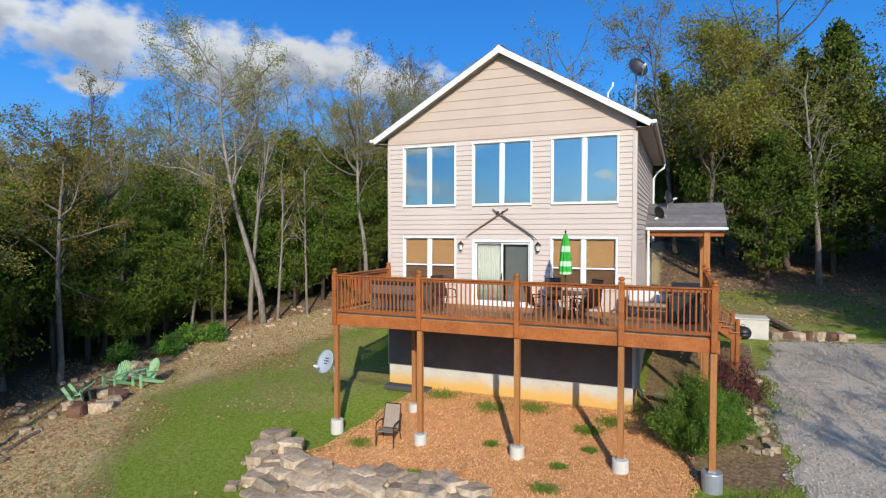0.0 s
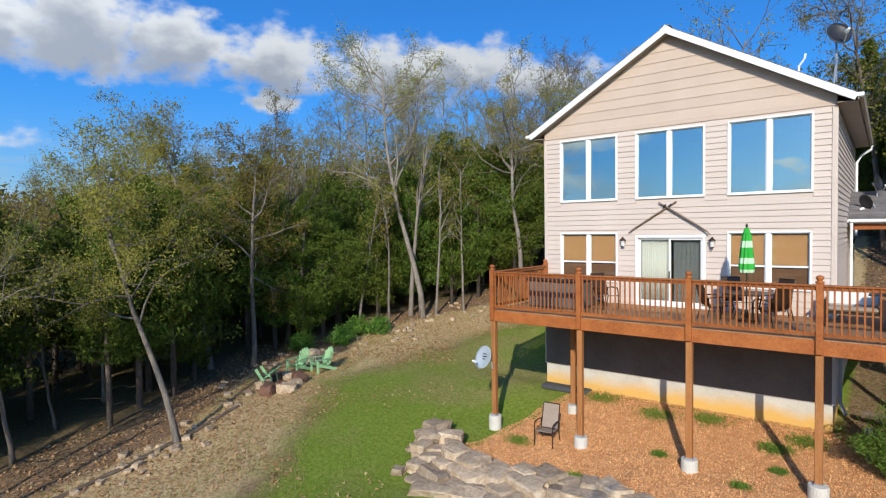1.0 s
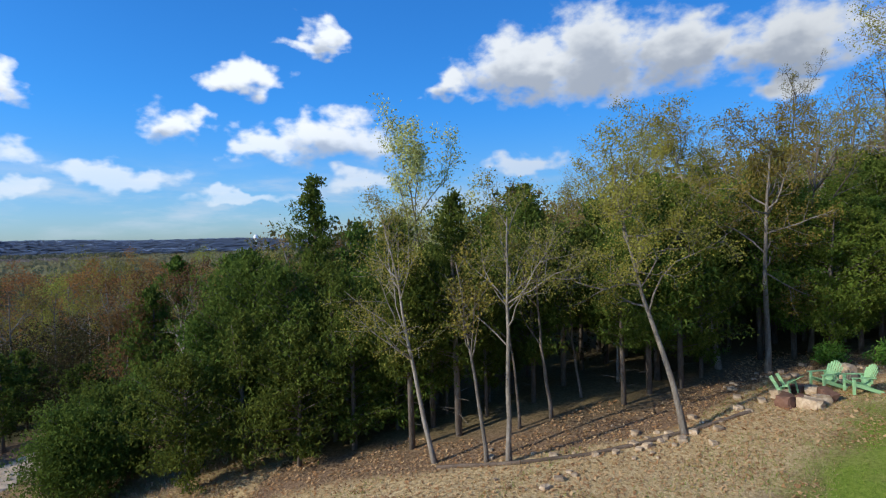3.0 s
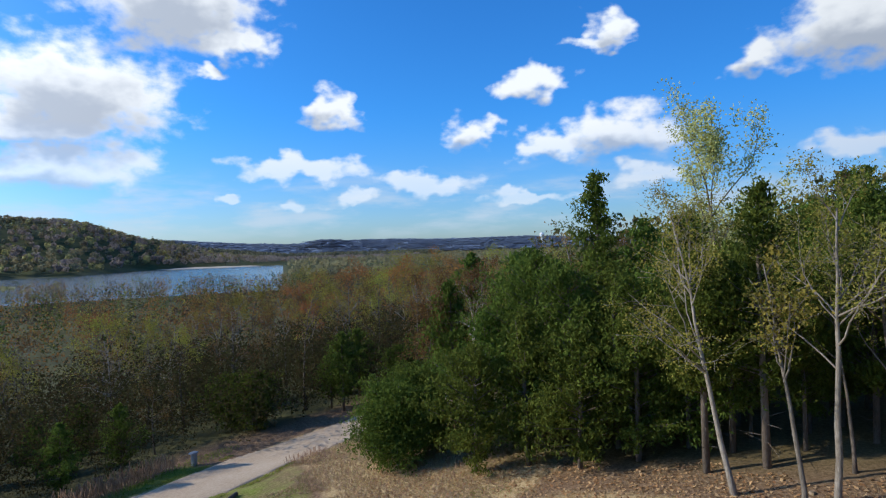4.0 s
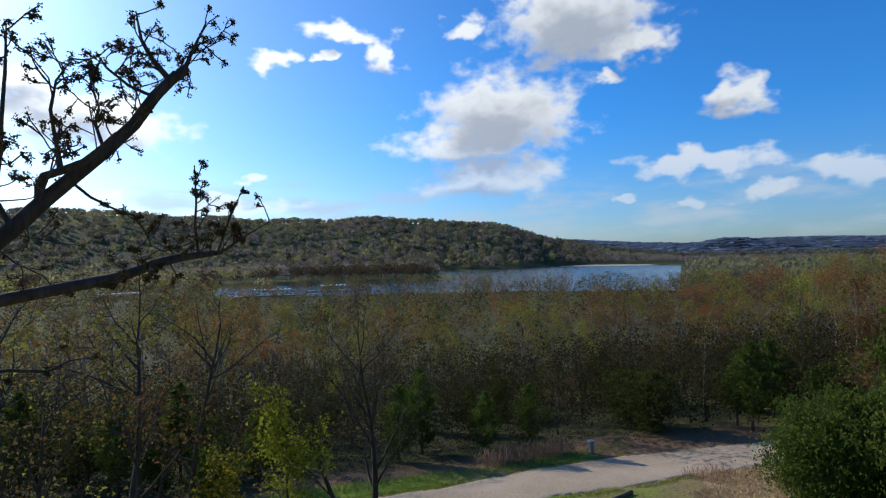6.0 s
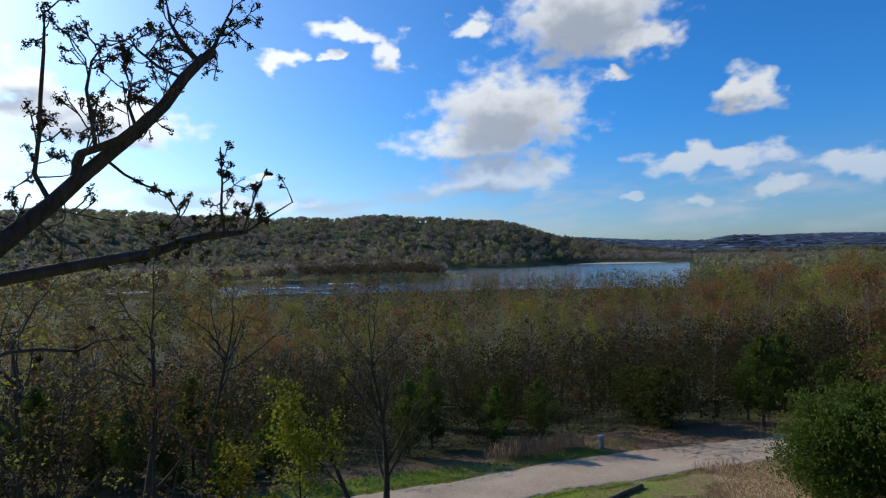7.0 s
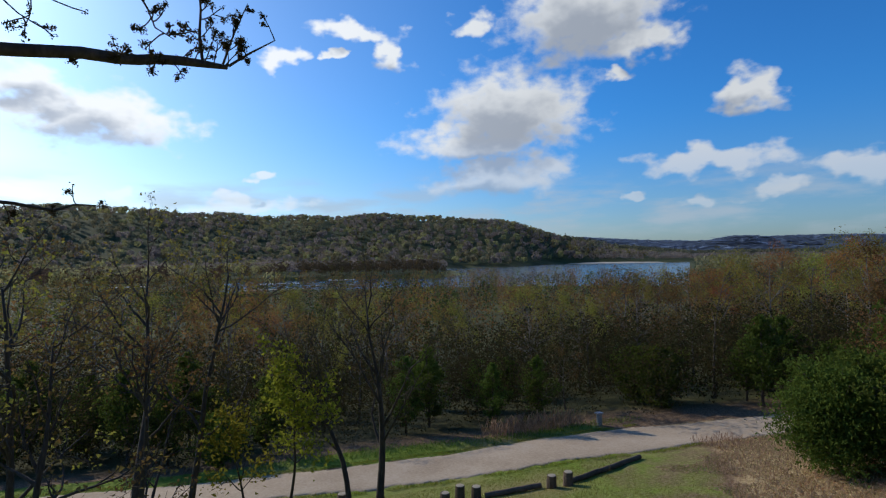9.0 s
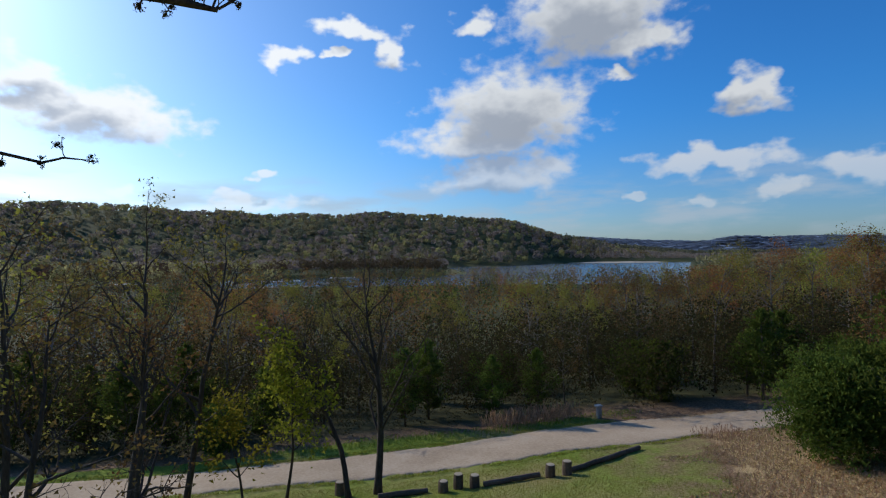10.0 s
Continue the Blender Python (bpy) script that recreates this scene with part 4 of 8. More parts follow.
curtain = part("curtain", cur, CURTAIN, door, "off-white hanging curtain", True)
curtain.modifiers.new("thick", "SOLIDIFY").thickness = 0.006
shade2 = Mesh()
for i in range(22):
    shade2.box((0.035, 0.004, 2.0), T(xm + 0.10 + i * 0.038, 0.18, 1.06) @ Matrix.Rotation(0.9, 4, "Z"))
part("vertical_blind", shade2, GREYMETAL, door, "grey vertical blind slats")


def wall_lantern(x, zc):
    """Carriage lamp: back plate, arm, cage with glass, roof."""
    lamp = thing("wall_lantern", "brown metal carriage lamp beside the sliding door", "wall lamp", "lanterns by the door", at=T(x, 0.02, zc))
    part("back_plate", Mesh().box((0.10, 0.03, 0.20), T(0, 0, 0), 0.01), BRONZE, lamp)
    part("arm", Mesh().tube([(0, -0.01, 0.05), (0, -0.08, 0.10), (0, -0.13, 0.06)], [0.012] * 3, 6), BRONZE, lamp)
    part("roof", Mesh().lathe([(0.11, 0.06), (0.09, 0.10), (0.03, 0.16), (0.01, 0.19)], T(0, -0.13, -0.01), 8), BRONZE, lamp)
    part("lantern_glass", Mesh().lathe([(0.045, -0.12), (0.075, 0.06)], T(0, -0.13, 0), 8), CURTAIN, lamp, "frosted lantern glass")
    part("base", Mesh().lathe([(0.02, -0.17), (0.06, -0.14), (0.06, -0.12)], T(0, -0.13, 0), 8), BRONZE, lamp)


wall_lantern(2.87, 1.99)
wall_lantern(5.55, 1.98)


def wall_ski(x_top, x_low, z_top, z_low, y):
    """A dark old ski with a binding, its tip bent over."""
    ob = thing("wall_ski", "old dark wooden ski crossed above the door", "ski", "crossed skis on the wall", at=T(0, y, 0))
    a, b = Vector((x_top, 0, z_top)), Vector((x_low, 0, z_low))
    dxy = (b - a)
    pts = [a + dxy * t for t in (0, 0.3, 0.6, 0.85)] + [b + Vector((0, -0.02, 0.0)), b + Vector((math.copysign(0.16, dxy.x), -0.07, -0.13))]
    part("ski", Mesh().tube(pts, [0.022, 0.03, 0.032, 0.03, 0.026, 0.012], 6), TIMBER, ob)
    c = a + dxy * 0.14
    part("binding", Mesh().box((0.05, 0.06, 0.12), T(c.x, -0.02, c.z) @ Matrix.Rotation(0.6, 4, "Y"), 0.01), BLACK, ob)


wall_ski(4.52, 3.22, 3.24, 2.42, -0.03)
wall_ski(4.00, 5.35, 3.24, 2.36, -0.075)


def dish(name, label, at, radius, mat, aim, mast):
    """Satellite dish: shallow bowl, arm with feed horn, bracket on a mast. aim: the way the bowl faces."""
    ob = thing(name, label, "satellite dish", at=Matrix.Translation(at))
    f = Vector(aim).normalized()
    m = f.to_track_quat("Z", "Y").to_matrix().to_4x4()
    prof = [(radius * t, 0.22 * radius * t * t) for t in (0.02, 0.3, 0.55, 0.8, 1.0)]
    prof += [(radius * t, 0.22 * radius * t * t - 0.015) for t in (1.0, 0.8, 0.55, 0.3, 0.02)]
    part("bowl", Mesh().lathe(prof, m @ Matrix.Diagonal((0.86, 1, 1, 1)), 28), mat, ob, smooth=True)
    tip = m @ Vector((0, -radius * 0.62, radius * 1.15))
    part("feed_arm", Mesh().tube([m @ Vector((0, -radius * 0.95, -0.02)), m @ Vector((0, -radius * 1.05, radius * 0.45)), tip], [0.014] * 3, 6), GREYMETAL, ob)
    part("feed_horn", Mesh().lathe([(0.03, -0.06), (0.045, 0.0), (0.05, 0.07), (0.035, 0.10)], Matrix.Translation(tip) @ (-f).to_track_quat("Z", "Y").to_matrix().to_4x4(), 10), WHITE, ob)
    part("bracket", Mesh().box((0.12, 0.10, 0.12), m @ T(0, 0, -0.07), 0.01), GREYMETAL, ob)
    part("mast", Mesh().tube([m @ Vector((0, 0, -0.10)), *[Vector(p) - Vector(at) for p in mast]], [0.025] * (1 + len(mast)), 8), GREYMETAL, ob)
    return ob


d1 = dish("satellite_dish", "black satellite dish on a bent mast at the roof edge", (8.53, 0.1, 7.42), 0.34, BLACK, (0.55, -0.9, 0.5), [(8.5, 0.22, 7.0), (8.47, 0.2, 6.6), (8.45, 0.15, 6.15)])
part("brace", Mesh().tube([(-0.02, 0.1, -0.5), (-0.4, 0.4, -1.05)], [0.012] * 2, 6), GREYMETAL, d1)
part("brace", Mesh().tube([(-0.02, 0.1, -0.5), (0.0, -0.35, -1.28)], [0.012] * 2, 6), GREYMETAL, d1)
vent = thing("roof_vent", "white bent vent pipe on the roof slope", "vent pipe", at=T(7.55, 1.2, 6.75))
part("pipe", Mesh().tube([(0, 0, -0.3), (0, 0, 0.28), (0.14, 0, 0.48), (0.16, 0, 0.62)], [0.03] * 4, 8), WHITE, vent)
d2 = dish("satellite_dish", "grey satellite dish with printed marks clamped to a deck post", (-0.14, -3.70, -1.50), 0.36, DISHGREY, (-0.15, -0.92, 0.42), [(0.02, -3.57, -1.62), (0.06, -3.56, -1.85)])
fm = Vector((-0.15, -0.92, 0.42)).to_track_quat("Z", "Y").to_matrix().to_4x4()
for i, (w, zz) in enumerate(((0.15, 0.08), (0.19, 0.0), (0.12, -0.08))):
    part("printed_bar", Mesh().box((w, 0.03, 0.006), fm @ T(0, zz + 0.03, 0.022), 0), BLACK, d2)

# porch at the side, with its own little roof
porch = thing("side_porch", "small side porch with grey shingle roof and red-brown post", "porch")
PZ = 2.52
for i in range(12):
    for s in (1, -1):
        yy = 5.1 + (i + 0.5) * 0.2 if s == 1 else 9.9 - (i + 0.5) * 0.2
        zz = PZ + 0.12 + (i + 0.5) * 0.2 * 0.42
        part("shingle_course", Mesh().box((2.86, 0.235, 0.02), T(8.56 + 1.40, yy, zz) @ Matrix.Rotation(s * (math.atan(0.42) - 0.03), 4, "X")), SHINGLE, porch)
part("fascia", Mesh().box((2.82, 0.03, 0.12), T(9.96, 5.10, PZ + 0.06), 0.006), WHITE, porch)
part("gutter", Mesh().tube([(8.62, 5.03, PZ + 0.06), (11.42, 5.03, PZ + 0.06)], [0.05] * 2, 8), WHITE, porch)
part("ceiling_board", Mesh().box((2.75, 4.7, 0.04), T(9.96, 7.48, PZ - 0.02)), SOFFIT, porch)
part("downspout", Mesh().tube([(8.66, 5.05, PZ), (8.66, 5.06, -1.2)], [0.045] * 2, 8), WHITE, porch)
part("post", Mesh().box((0.22, 0.22, 2.5), T(10.72, 5.3, 1.25), 0.015), BARE_POST, porch, "red-brown stained porch post")
part("post", Mesh().box((0.22, 0.22, 2.5), T(10.72, 9.6, 1.25), 0.015), BARE_POST, porch)
part("beam", Mesh().box((2.7, 0.12, 0.2), T(9.95, 5.3, PZ - 0.13), 0.01), DECKWOOD, porch)
part("entry_door", Mesh().box((0.06, 0.92, 2.03), T(8.60, 7.2, 1.0), 0.01), WHITE, porch)
part("entry_lamp", Mesh().lathe([(0.04, -0.1), (0.07, 0.05), (0.09, 0.06), (0.02, 0.14)], T(8.66, 6.3, 1.9), 8), BLACK, porch)
dish("satellite_dish", "dark satellite dish on the porch roof", (9.05, 5.9, 3.25), 0.27, BLACK, (-0.6, -0.7, -0.35), [(9.2, 6.0, 3.15), (9.3, 6.0, 2.95)])
dish("satellite_dish", "dark dish with long pale feed arm on porch roof", (9.3, 6.9, 3.9), 0.27, BLACK, (0.85, -0.5, 0.25), [(9.3, 7.0, 3.6), (9.3, 7.0, 3.35)])

# ---- deck ----
DX0, DX1, DY = 0.0, 10.65, -3.52
deck = thing("deck", "raised cedar-stained deck with turned post caps and slim balusters", "deck")
n_front = 24
for i in range(n_front):
    yy = DY + 0.10 + i * 0.1445
    x_end = DX1 - 0.04
    ob = part("deck_board", Mesh().box((x_end - DX0 - 0.04, 0.138, 0.03), T(0, 0, 0), 0.004), DECKFLOOR, deck) if i == 0 else part("deck_board", board_data, DECKFLOOR, deck)
    board_data = ob.data
    ob.location = ((DX0 + x_end) / 2, yy, -0.03)
side_board = None
for i in range(44):
    yy = 0.02 + i * 0.1445
    ob = part("deck_board", side_board or Mesh().box((DX1 - HW - 0.08, 0.138, 0.03), T(0, 0, 0), 0.004), DECKFLOOR, deck)
    side_board = ob.data
    ob.location = ((DX1 + HW) / 2 + 0.01, yy, -0.03)
part("rim_board", Mesh().box((DX1 - DX0 + 0.04, 0.05, 0.32), T((DX0 + DX1) / 2, DY, -0.20), 0.008), DECKWOOD, deck)
part("rim_board", Mesh().box((0.05, 3.5, 0.32), T(DX0, DY / 2, -0.20), 0.008), DECKWOOD, deck)
part("rim_board", Mesh().box((0.05, 9.8, 0.32), T(DX1, DY + 4.9, -0.20), 0.008), DECKWOOD, deck)
joist = None
for i in range(26):
    ob = part("joist", joist or Mesh().box((0.04, 3.42, 0.22), T(0, 0, 0)), BARE_POST, deck)
    joist = ob.data
    ob.location = (0.2 + i * 0.41, DY / 2, -0.16)
part("beam", Mesh().box((10.4, 0.09, 0.22), T(5.3, -1.65, -0.38), 0.006), BARE_POST, deck)

FRONT_POSTS = [(0.07, -3.31), (2.92, -3.36), (5.80, -3.29), (8.47, -3.22), (10.55, -3.17)]
cap = Mesh().lathe([(0.085, 0.0), (0.085, 0.035), (0.045, 0.045), (0.05, 0.06), (0.075, 0.085), (0.08, 0.115), (0.06, 0.15), (0.02, 0.165)], None, 14).mesh("cap", DECKWOOD, True)


def rail_post(x, y, cap_on=True):
    p = part("rail_post", Mesh().box((0.14, 0.14, 1.55), T(x, y, 0.44), 0.012), DECKWOOD, deck)
    c = part("cap", cap, DECKWOOD, p)
    c.location = (x, y, 1.215)


for x, z in FRONT_POSTS:
    rail_post(x, DY - 0.02)
    part("support_post", Mesh().box((0.15, 0.15, z + 0.36 - 0.02 if z > 0 else -0.36 - z), T(x, DY + 0.06, (z - 0.36) / 2), 0.01), BARE_POST, deck)
rail_post(0.07, -0.12)
rail_post(10.58, 0.6)
rail_post(10.58, 2.95)
for x, y, z in ((1.85, -1.65, -3.35), (5.3, -1.65, -3.3), (10.45, -1.65, -3.0), (10.5, 1.5, -2.6), (10.5, 4.5, -2.2)):
    if x != 5.3:
        part("support_post", Mesh().box((0.14, 0.14, -0.36 - z), T(x, y, (z - 0.36) / 2), 0.01), BARE_POST, deck)

baluster = Mesh().box((0.035, 0.035, 1.02), T(0, 0, 0), 0.004).mesh("baluster", DECKWOOD)


def railing(a, b):
    """Top rail, under rail, foot rail and balusters from a to b at deck level."""
    a, b = Vector(a), Vector(b)
    d = (b - a)
    n = max(2, int(d.length / 0.128))
    up = Vector((0, 0, 1))
    part("top_rail", span(a + up * 1.155, b + up * 1.155, 0.14, 0.036, 0.006), DECKWOOD, deck)
    part("under_rail", span(a + up * 1.10, b + up * 1.10, 0.04, 0.09, 0.004), DECKWOOD, deck)
    part("foot_rail", span(a + up * 0.10, b + up * 0.10, 0.04, 0.09, 0.004), DECKWOOD, deck)
    side = Vector((d.y, -d.x, 0)).normalized() * 0.037
    for i in range(n):
        p = a + d * ((i + 0.5) / n) + side
        ob = part("baluster", baluster, DECKWOOD, deck)
        ob.location = (p.x, p.y, 0.63)


px = [p[0] for p in FRONT_POSTS]
for a, b in zip(px, px[1:]):
    railing((a + 0.07, DY - 0.02, 0), (b - 0.07, DY - 0.02, 0))
railing((0.07, -0.19, 0), (0.07, DY + 0.05, 0))
railing((10.58, DY + 0.05, 0), (10.58, 0.53, 0))
railing((10.58, 0.67, 0), (10.58, 2.88, 0))

# stairs from the deck's side down to the drive
stairs = thing("deck_stairs", "cedar-stained deck stairs with slatted handrails", "stairs")
SZ = floor_at(13.0, 1.75)
steps_n = 4
for i in range(steps_n):
    z = -0.36 - i * 0.175
    part("tread", Mesh().box((0.29, 2.1, 0.04), T(10.85 + i * 0.22, 3.95, z), 0.006), DECKFLOOR, stairs)
low_x = 10.72 + steps_n * 0.22
for y in (3.0, 4.9):
    part("stringer", span((10.68, y, -0.46), (low_x + 0.05, y, -0.46 - steps_n * 0.175), 0.05, 0.28, 0.005), DECKWOOD, stairs)
    part("handrail", span((10.68, y, 0.14), (low_x, y, 0.14 - steps_n * 0.175), 0.09, 0.04, 0.005), DECKWOOD, stairs)
    part("low_rail", span((10.68, y, -0.36), (low_x, y, -0.36 - steps_n * 0.175), 0.04, 0.07, 0.004), DECKWOOD, stairs)
    foot = floor_at(low_x, y) - 0.2
    part("newel", Mesh().box((0.12, 0.12, -0.46 - foot), T(low_x, y, (foot - 0.46) / 2), 0.01), DECKWOOD, stairs)
    for i in range(7):
        f = (i + 0.5) / 7
        ob = part("baluster", baluster, DECKWOOD, stairs)
        ob.matrix_world = T(10.68 + f * (low_x - 10.68), y + 0.03, -0.12 - f * steps_n * 0.175) @ Matrix.Diagonal((1, 1, 0.55, 1))


def concrete_pier(x, y, top, foot, r, mat, label):
    ob = thing("concrete_pier", label, "footing", "piers under the deck posts", at=T(x, y, foot))
    h = top - foot
    part("pier", Mesh().lathe([(r * 1.02, -0.35), (r, 0.0), (r * 0.98, h - 0.03), (r * 0.93, h)], None, 20), mat, ob, smooth=False)
    part("post_base", Mesh().box((0.18, 0.18, 0.05), T(0, 0, h + 0.015), 0.006), GREYMETAL, ob)


for (x, z), foot, r in zip(FRONT_POSTS[:4], (-3.90, -3.72, -3.68, -3.82), (0.20, 0.19, 0.20, 0.21)):
    concrete_pier(x, DY + 0.06, z, min(foot, floor_at(x, DY) - 0.02), r, CONCRETE, "weathered white concrete pier under a deck post")
concrete_pier(1.85, -1.65, -3.12, -3.5, 0.19, CONCRETE, "weathered white concrete pier under a deck post")
concrete_pier(10.55, DY + 0.06, -3.19, -3.75, 0.24, GREYMETAL, "dark grey footing tube under the corner post")


# ---- trees ----
def grow(rng, start, way, length, radius, level, out, leaves, spec):
    """One branch with its side branches. out: list of (points, radii, level); leaves: list of leaf places."""
    n = spec["segments"][level]
    p, d = np.array(start, float), np.array(way, float)
    d /= np.linalg.norm(d)
    pts, rad = [p.copy()], [radius]
    bend = spec["bend"][level]
    for i in range(n):
        d = d + rng.normal(0, bend, 3) + np.array([0, 0, spec["lift"][level]])
        d /= np.linalg.norm(d)
        p = p + d * length / n
        pts.append(p.copy())
        rad.append(max(radius * (1 - (i + 1) / n * spec["taper"][level]), 0.004))
    out.append((pts, rad, level))
    if level + 1 < len(spec["count"]):
        for k in range(spec["count"][level + 1]):
            f = rng.uniform(spec["from"][level], 1.0)
            i = min(int(f * n), n - 1)
            t = f * n - i
            at = pts[i] * (1 - t) + pts[i + 1] * t
            ax = pts[i + 1] - pts[i]
            ax /= np.linalg.norm(ax)
            side = np.cross(ax, rng.normal(size=3))
            side /= np.linalg.norm(side) + 1e-9
            ang = radians(rng.uniform(*spec["angle"][level]))
            w = ax * math.cos(ang) + side * math.sin(ang)
            ll = length * spec["ratio"][level] * rng.uniform(0.6, 1.15) * (1.15 - 0.55 * f)
            rr = min(rad[i] * 0.75, radius * spec["thin"][level] * rng.uniform(0.7, 1.1))
            grow(rng, at, w, ll, rr, level + 1, out, leaves, spec)
    if level >= spec["leaf_level"]:
        for q in pts[1:]:
            leaves.append(q)


def bark_mesh(name, runs, mat, sides=(8, 6, 4, 3)):
    s = Mesh()
    for pts, rad, level in runs:
        s.tube(pts, rad, sides[min(level, len(sides) - 1)], cap=(level == 0))
    return s.mesh(name, mat, True)


def leaf_mesh(name, rng, spots, per, spread, size, mat):
    c = np.repeat(np.array(spots), per, 0)
    c = c + rng.normal(0, spread, c.shape)
    a, b = turned(rng, len(c))
    s = size * rng.uniform(0.6, 1.3, (len(c), 1))
    return quads(name, c, a * s, b * s * 0.7, mat)


OAK = dict(count=[1, 11, 5, 5], segments=[9, 6, 4, 3], bend=[0.07, 0.16, 0.2, 0.22], lift=[0.05, 0.06, 0.04, 0.03], taper=[0.8, 0.8, 0.85, 0.9],
           angle=[(28, 62), (30, 65), (30, 70)], ratio=[0.46, 0.5, 0.45], thin=[0.46, 0.5, 0.55], leaf_level=3)
OAK["from"] = [0.38, 0.25, 0.2]
SLIM = dict(OAK, count=[1, 9, 4, 4], angle=[(22, 50), (25, 60), (30, 70)], ratio=[0.34, 0.5, 0.45], bend=[0.045, 0.13, 0.2, 0.22])
SLIM["from"] = [0.45, 0.25, 0.2]


def decid_data(seed, height, radius, spec, leaf_mat, per, size, bark, lean=(0, 0), spread=0.13):
    """Trunk and crown meshes of one spring tree, standing at the origin."""
    rng = np.random.default_rng(seed)
    runs, spots = [], []
    grow(rng, (0, 0, -0.3), (lean[0], lean[1], 1), height + 0.3, radius, 0, runs, spots, spec)
    # swell at the foot
    pts, rad, _ = runs[0]
    rad[0] *= 1.35
    return bark_mesh("trunk", runs, bark), leaf_mesh("crown", rng, spots, per, spread, size, leaf_mat)


def cedar_data(seed, height, width, low=0.12, density=1.0, leaf=0.12, mat=None, ragged=1.0, domed=False):
    """Eastern red cedar: a stem, rising boughs of uneven length and sprays of needles."""
    rng = np.random.default_rng(seed)
    runs = [([np.array((0, 0, -0.3)), np.array((rng.normal(0, .05), rng.normal(0, .05), height * 0.5)), np.array((rng.normal(0, .1), rng.normal(0, .1), height * 0.97))], [height * 0.014 + 0.03, height * 0.010 + 0.02, 0.012], 0)]
    spots = []
    n = int(110 * density)
    lobes = rng.uniform(0, 6.3, 5)
    for i in range(n):
        f = low + (1 - low) * ((i + rng.uniform()) / n)
        az = rng.uniform(0, 2 * math.pi)
        uneven = 0.72 + ragged * (0.30 * math.sin(2 * az + lobes[0] + 5 * f) + 0.26 * math.sin(3 * az + lobes[1] - 9 * f))
        shape = min(1, (1 - f) * 1.9) ** 0.8 * min(1, 0.45 + 3.0 * (f - low))
        if domed:
            shape = math.sqrt(max(0.02, 1 - ((f - 0.30) / 0.72) ** 2))
        ll = width * (shape * max(0.25, uneven) * rng.uniform(0.6, 1.15) + 0.06)
        d = np.array((math.cos(az), math.sin(az), rng.uniform(-0.05, 0.45) + 0.5 * f))
        a = np.array((0, 0, f * height))
        mid = a + d * ll * 0.55
        tip = a + d * ll + np.array((0, 0, 0.10 * ll))
        runs.append(([a, mid, tip], [0.014 + 0.008 * ll, 0.010 + 0.004 * ll, 0.005], 2))
        k = int((10 + 22 * ll) * (0.12 / leaf) ** 1.2)
        t = rng.uniform(0.25, 1.06, k)[:, None] ** 0.75
        base = a + (tip - a) * t
        spots.append(base + rng.normal(0, 0.07 + 0.12 * ll, (k, 3)) * np.array((1, 1, 0.6)))
    for i in range(int(10 * (low > 0.15))):   # dead twigs on the bare lower stem
        az, z = rng.uniform(0, 6.28), rng.uniform(0.08, low + 0.1) * height
        d = np.array((math.cos(az), math.sin(az), rng.uniform(-0.2, 0.3)))
        runs.append(([np.array((0, 0, z)), np.array((0, 0, z)) + d * width * rng.uniform(0.2, 0.6)], [0.014, 0.004], 2))
    c = np.concatenate(spots)
    c = np.repeat(c, 2, 0) + rng.normal(0, 0.06, (2 * len(c), 3))
    a, b = turned(rng, len(c))
    a[:, 2] = np.abs(a[:, 2]) + 0.2
    a /= np.linalg.norm(a, axis=1, keepdims=True)
    b = np.cross(a, b)
    b /= np.linalg.norm(b, axis=1, keepdims=True) + 1e-9
    s = leaf * rng.uniform(0.6, 1.4, (len(c), 1))
    return bark_mesh("trunk", runs, BARK, (6, 4, 3)), quads("crown", c, a * s * 1.15, b * s * 0.42, mat or CEDAR_LEAF)


def tree(name, data, x, y, label, group, turn=0.0, scale=1.0, tall=1.0, sink=0.0, z=None):
    t = thing(name, label, "tree", group, at=T(x, y, (floor_at(x, y) if z is None else z) - sink) @ Matrix.Rotation(turn, 4, "Z"))
    t.scale = (scale, scale, scale * tall)
    part("trunk", data[0], None, t)
    part("crown", data[1], None, t)
    return t


cedars = [cedar_data(11, 7.6, 2.3, 0.2, leaf=0.09), cedar_data(12, 9.0, 2.5, 0.28, leaf=0.09), cedar_data(13, 6.6, 2.2, 0.12, leaf=0.09), cedar_data(14, 8.6, 2.2, 0.35, leaf=0.09)]
far_cedars = [cedar_data(15, 7.6, 2.5, 0.12, 0.8, 0.15), cedar_data(16, 9.0, 2.6, 0.2, 0.8, 0.15), cedar_data(17, 5.6, 2.5, 0.02, 0.8, 0.14)]
oaks = [decid_data(21, 11, 0.13, OAK, SPRING_LEAF, 2, 0.062, BARK), decid_data(22, 12, 0.14, OAK, OLIVE_LEAF, 2, 0.06, BARK_PALE),
        decid_data(23, 10, 0.10, SLIM, SPRING_LEAF, 3, 0.062, BARK), decid_data(24, 9, 0.09, SLIM, RUSSET_LEAF, 2, 0.062, BARK), decid_data(25, 11, 0.11, SLIM, OLIVE_LEAF, 2, 0.06, BARK_PALE)]
FARSPEC = dict(OAK, count=[1, 8, 4, 3], segments=[5, 3, 2, 2])
far_oaks = [decid_data(26, 10, 0.13, FARSPEC, RUSSET_LEAF, 10, 0.075, BARK, spread=0.3), decid_data(27, 11, 0.13, FARSPEC, OLIVE_LEAF, 10, 0.075, BARK, spread=0.26),
            decid_data(28, 10, 0.12, FARSPEC, SPRING_LEAF, 10, 0.075, BARK, spread=0.3), decid_data(29, 9, 0.12, FARSPEC, RUSSET_LEAF, 3, 0.09, BARK_PALE, spread=0.22)]
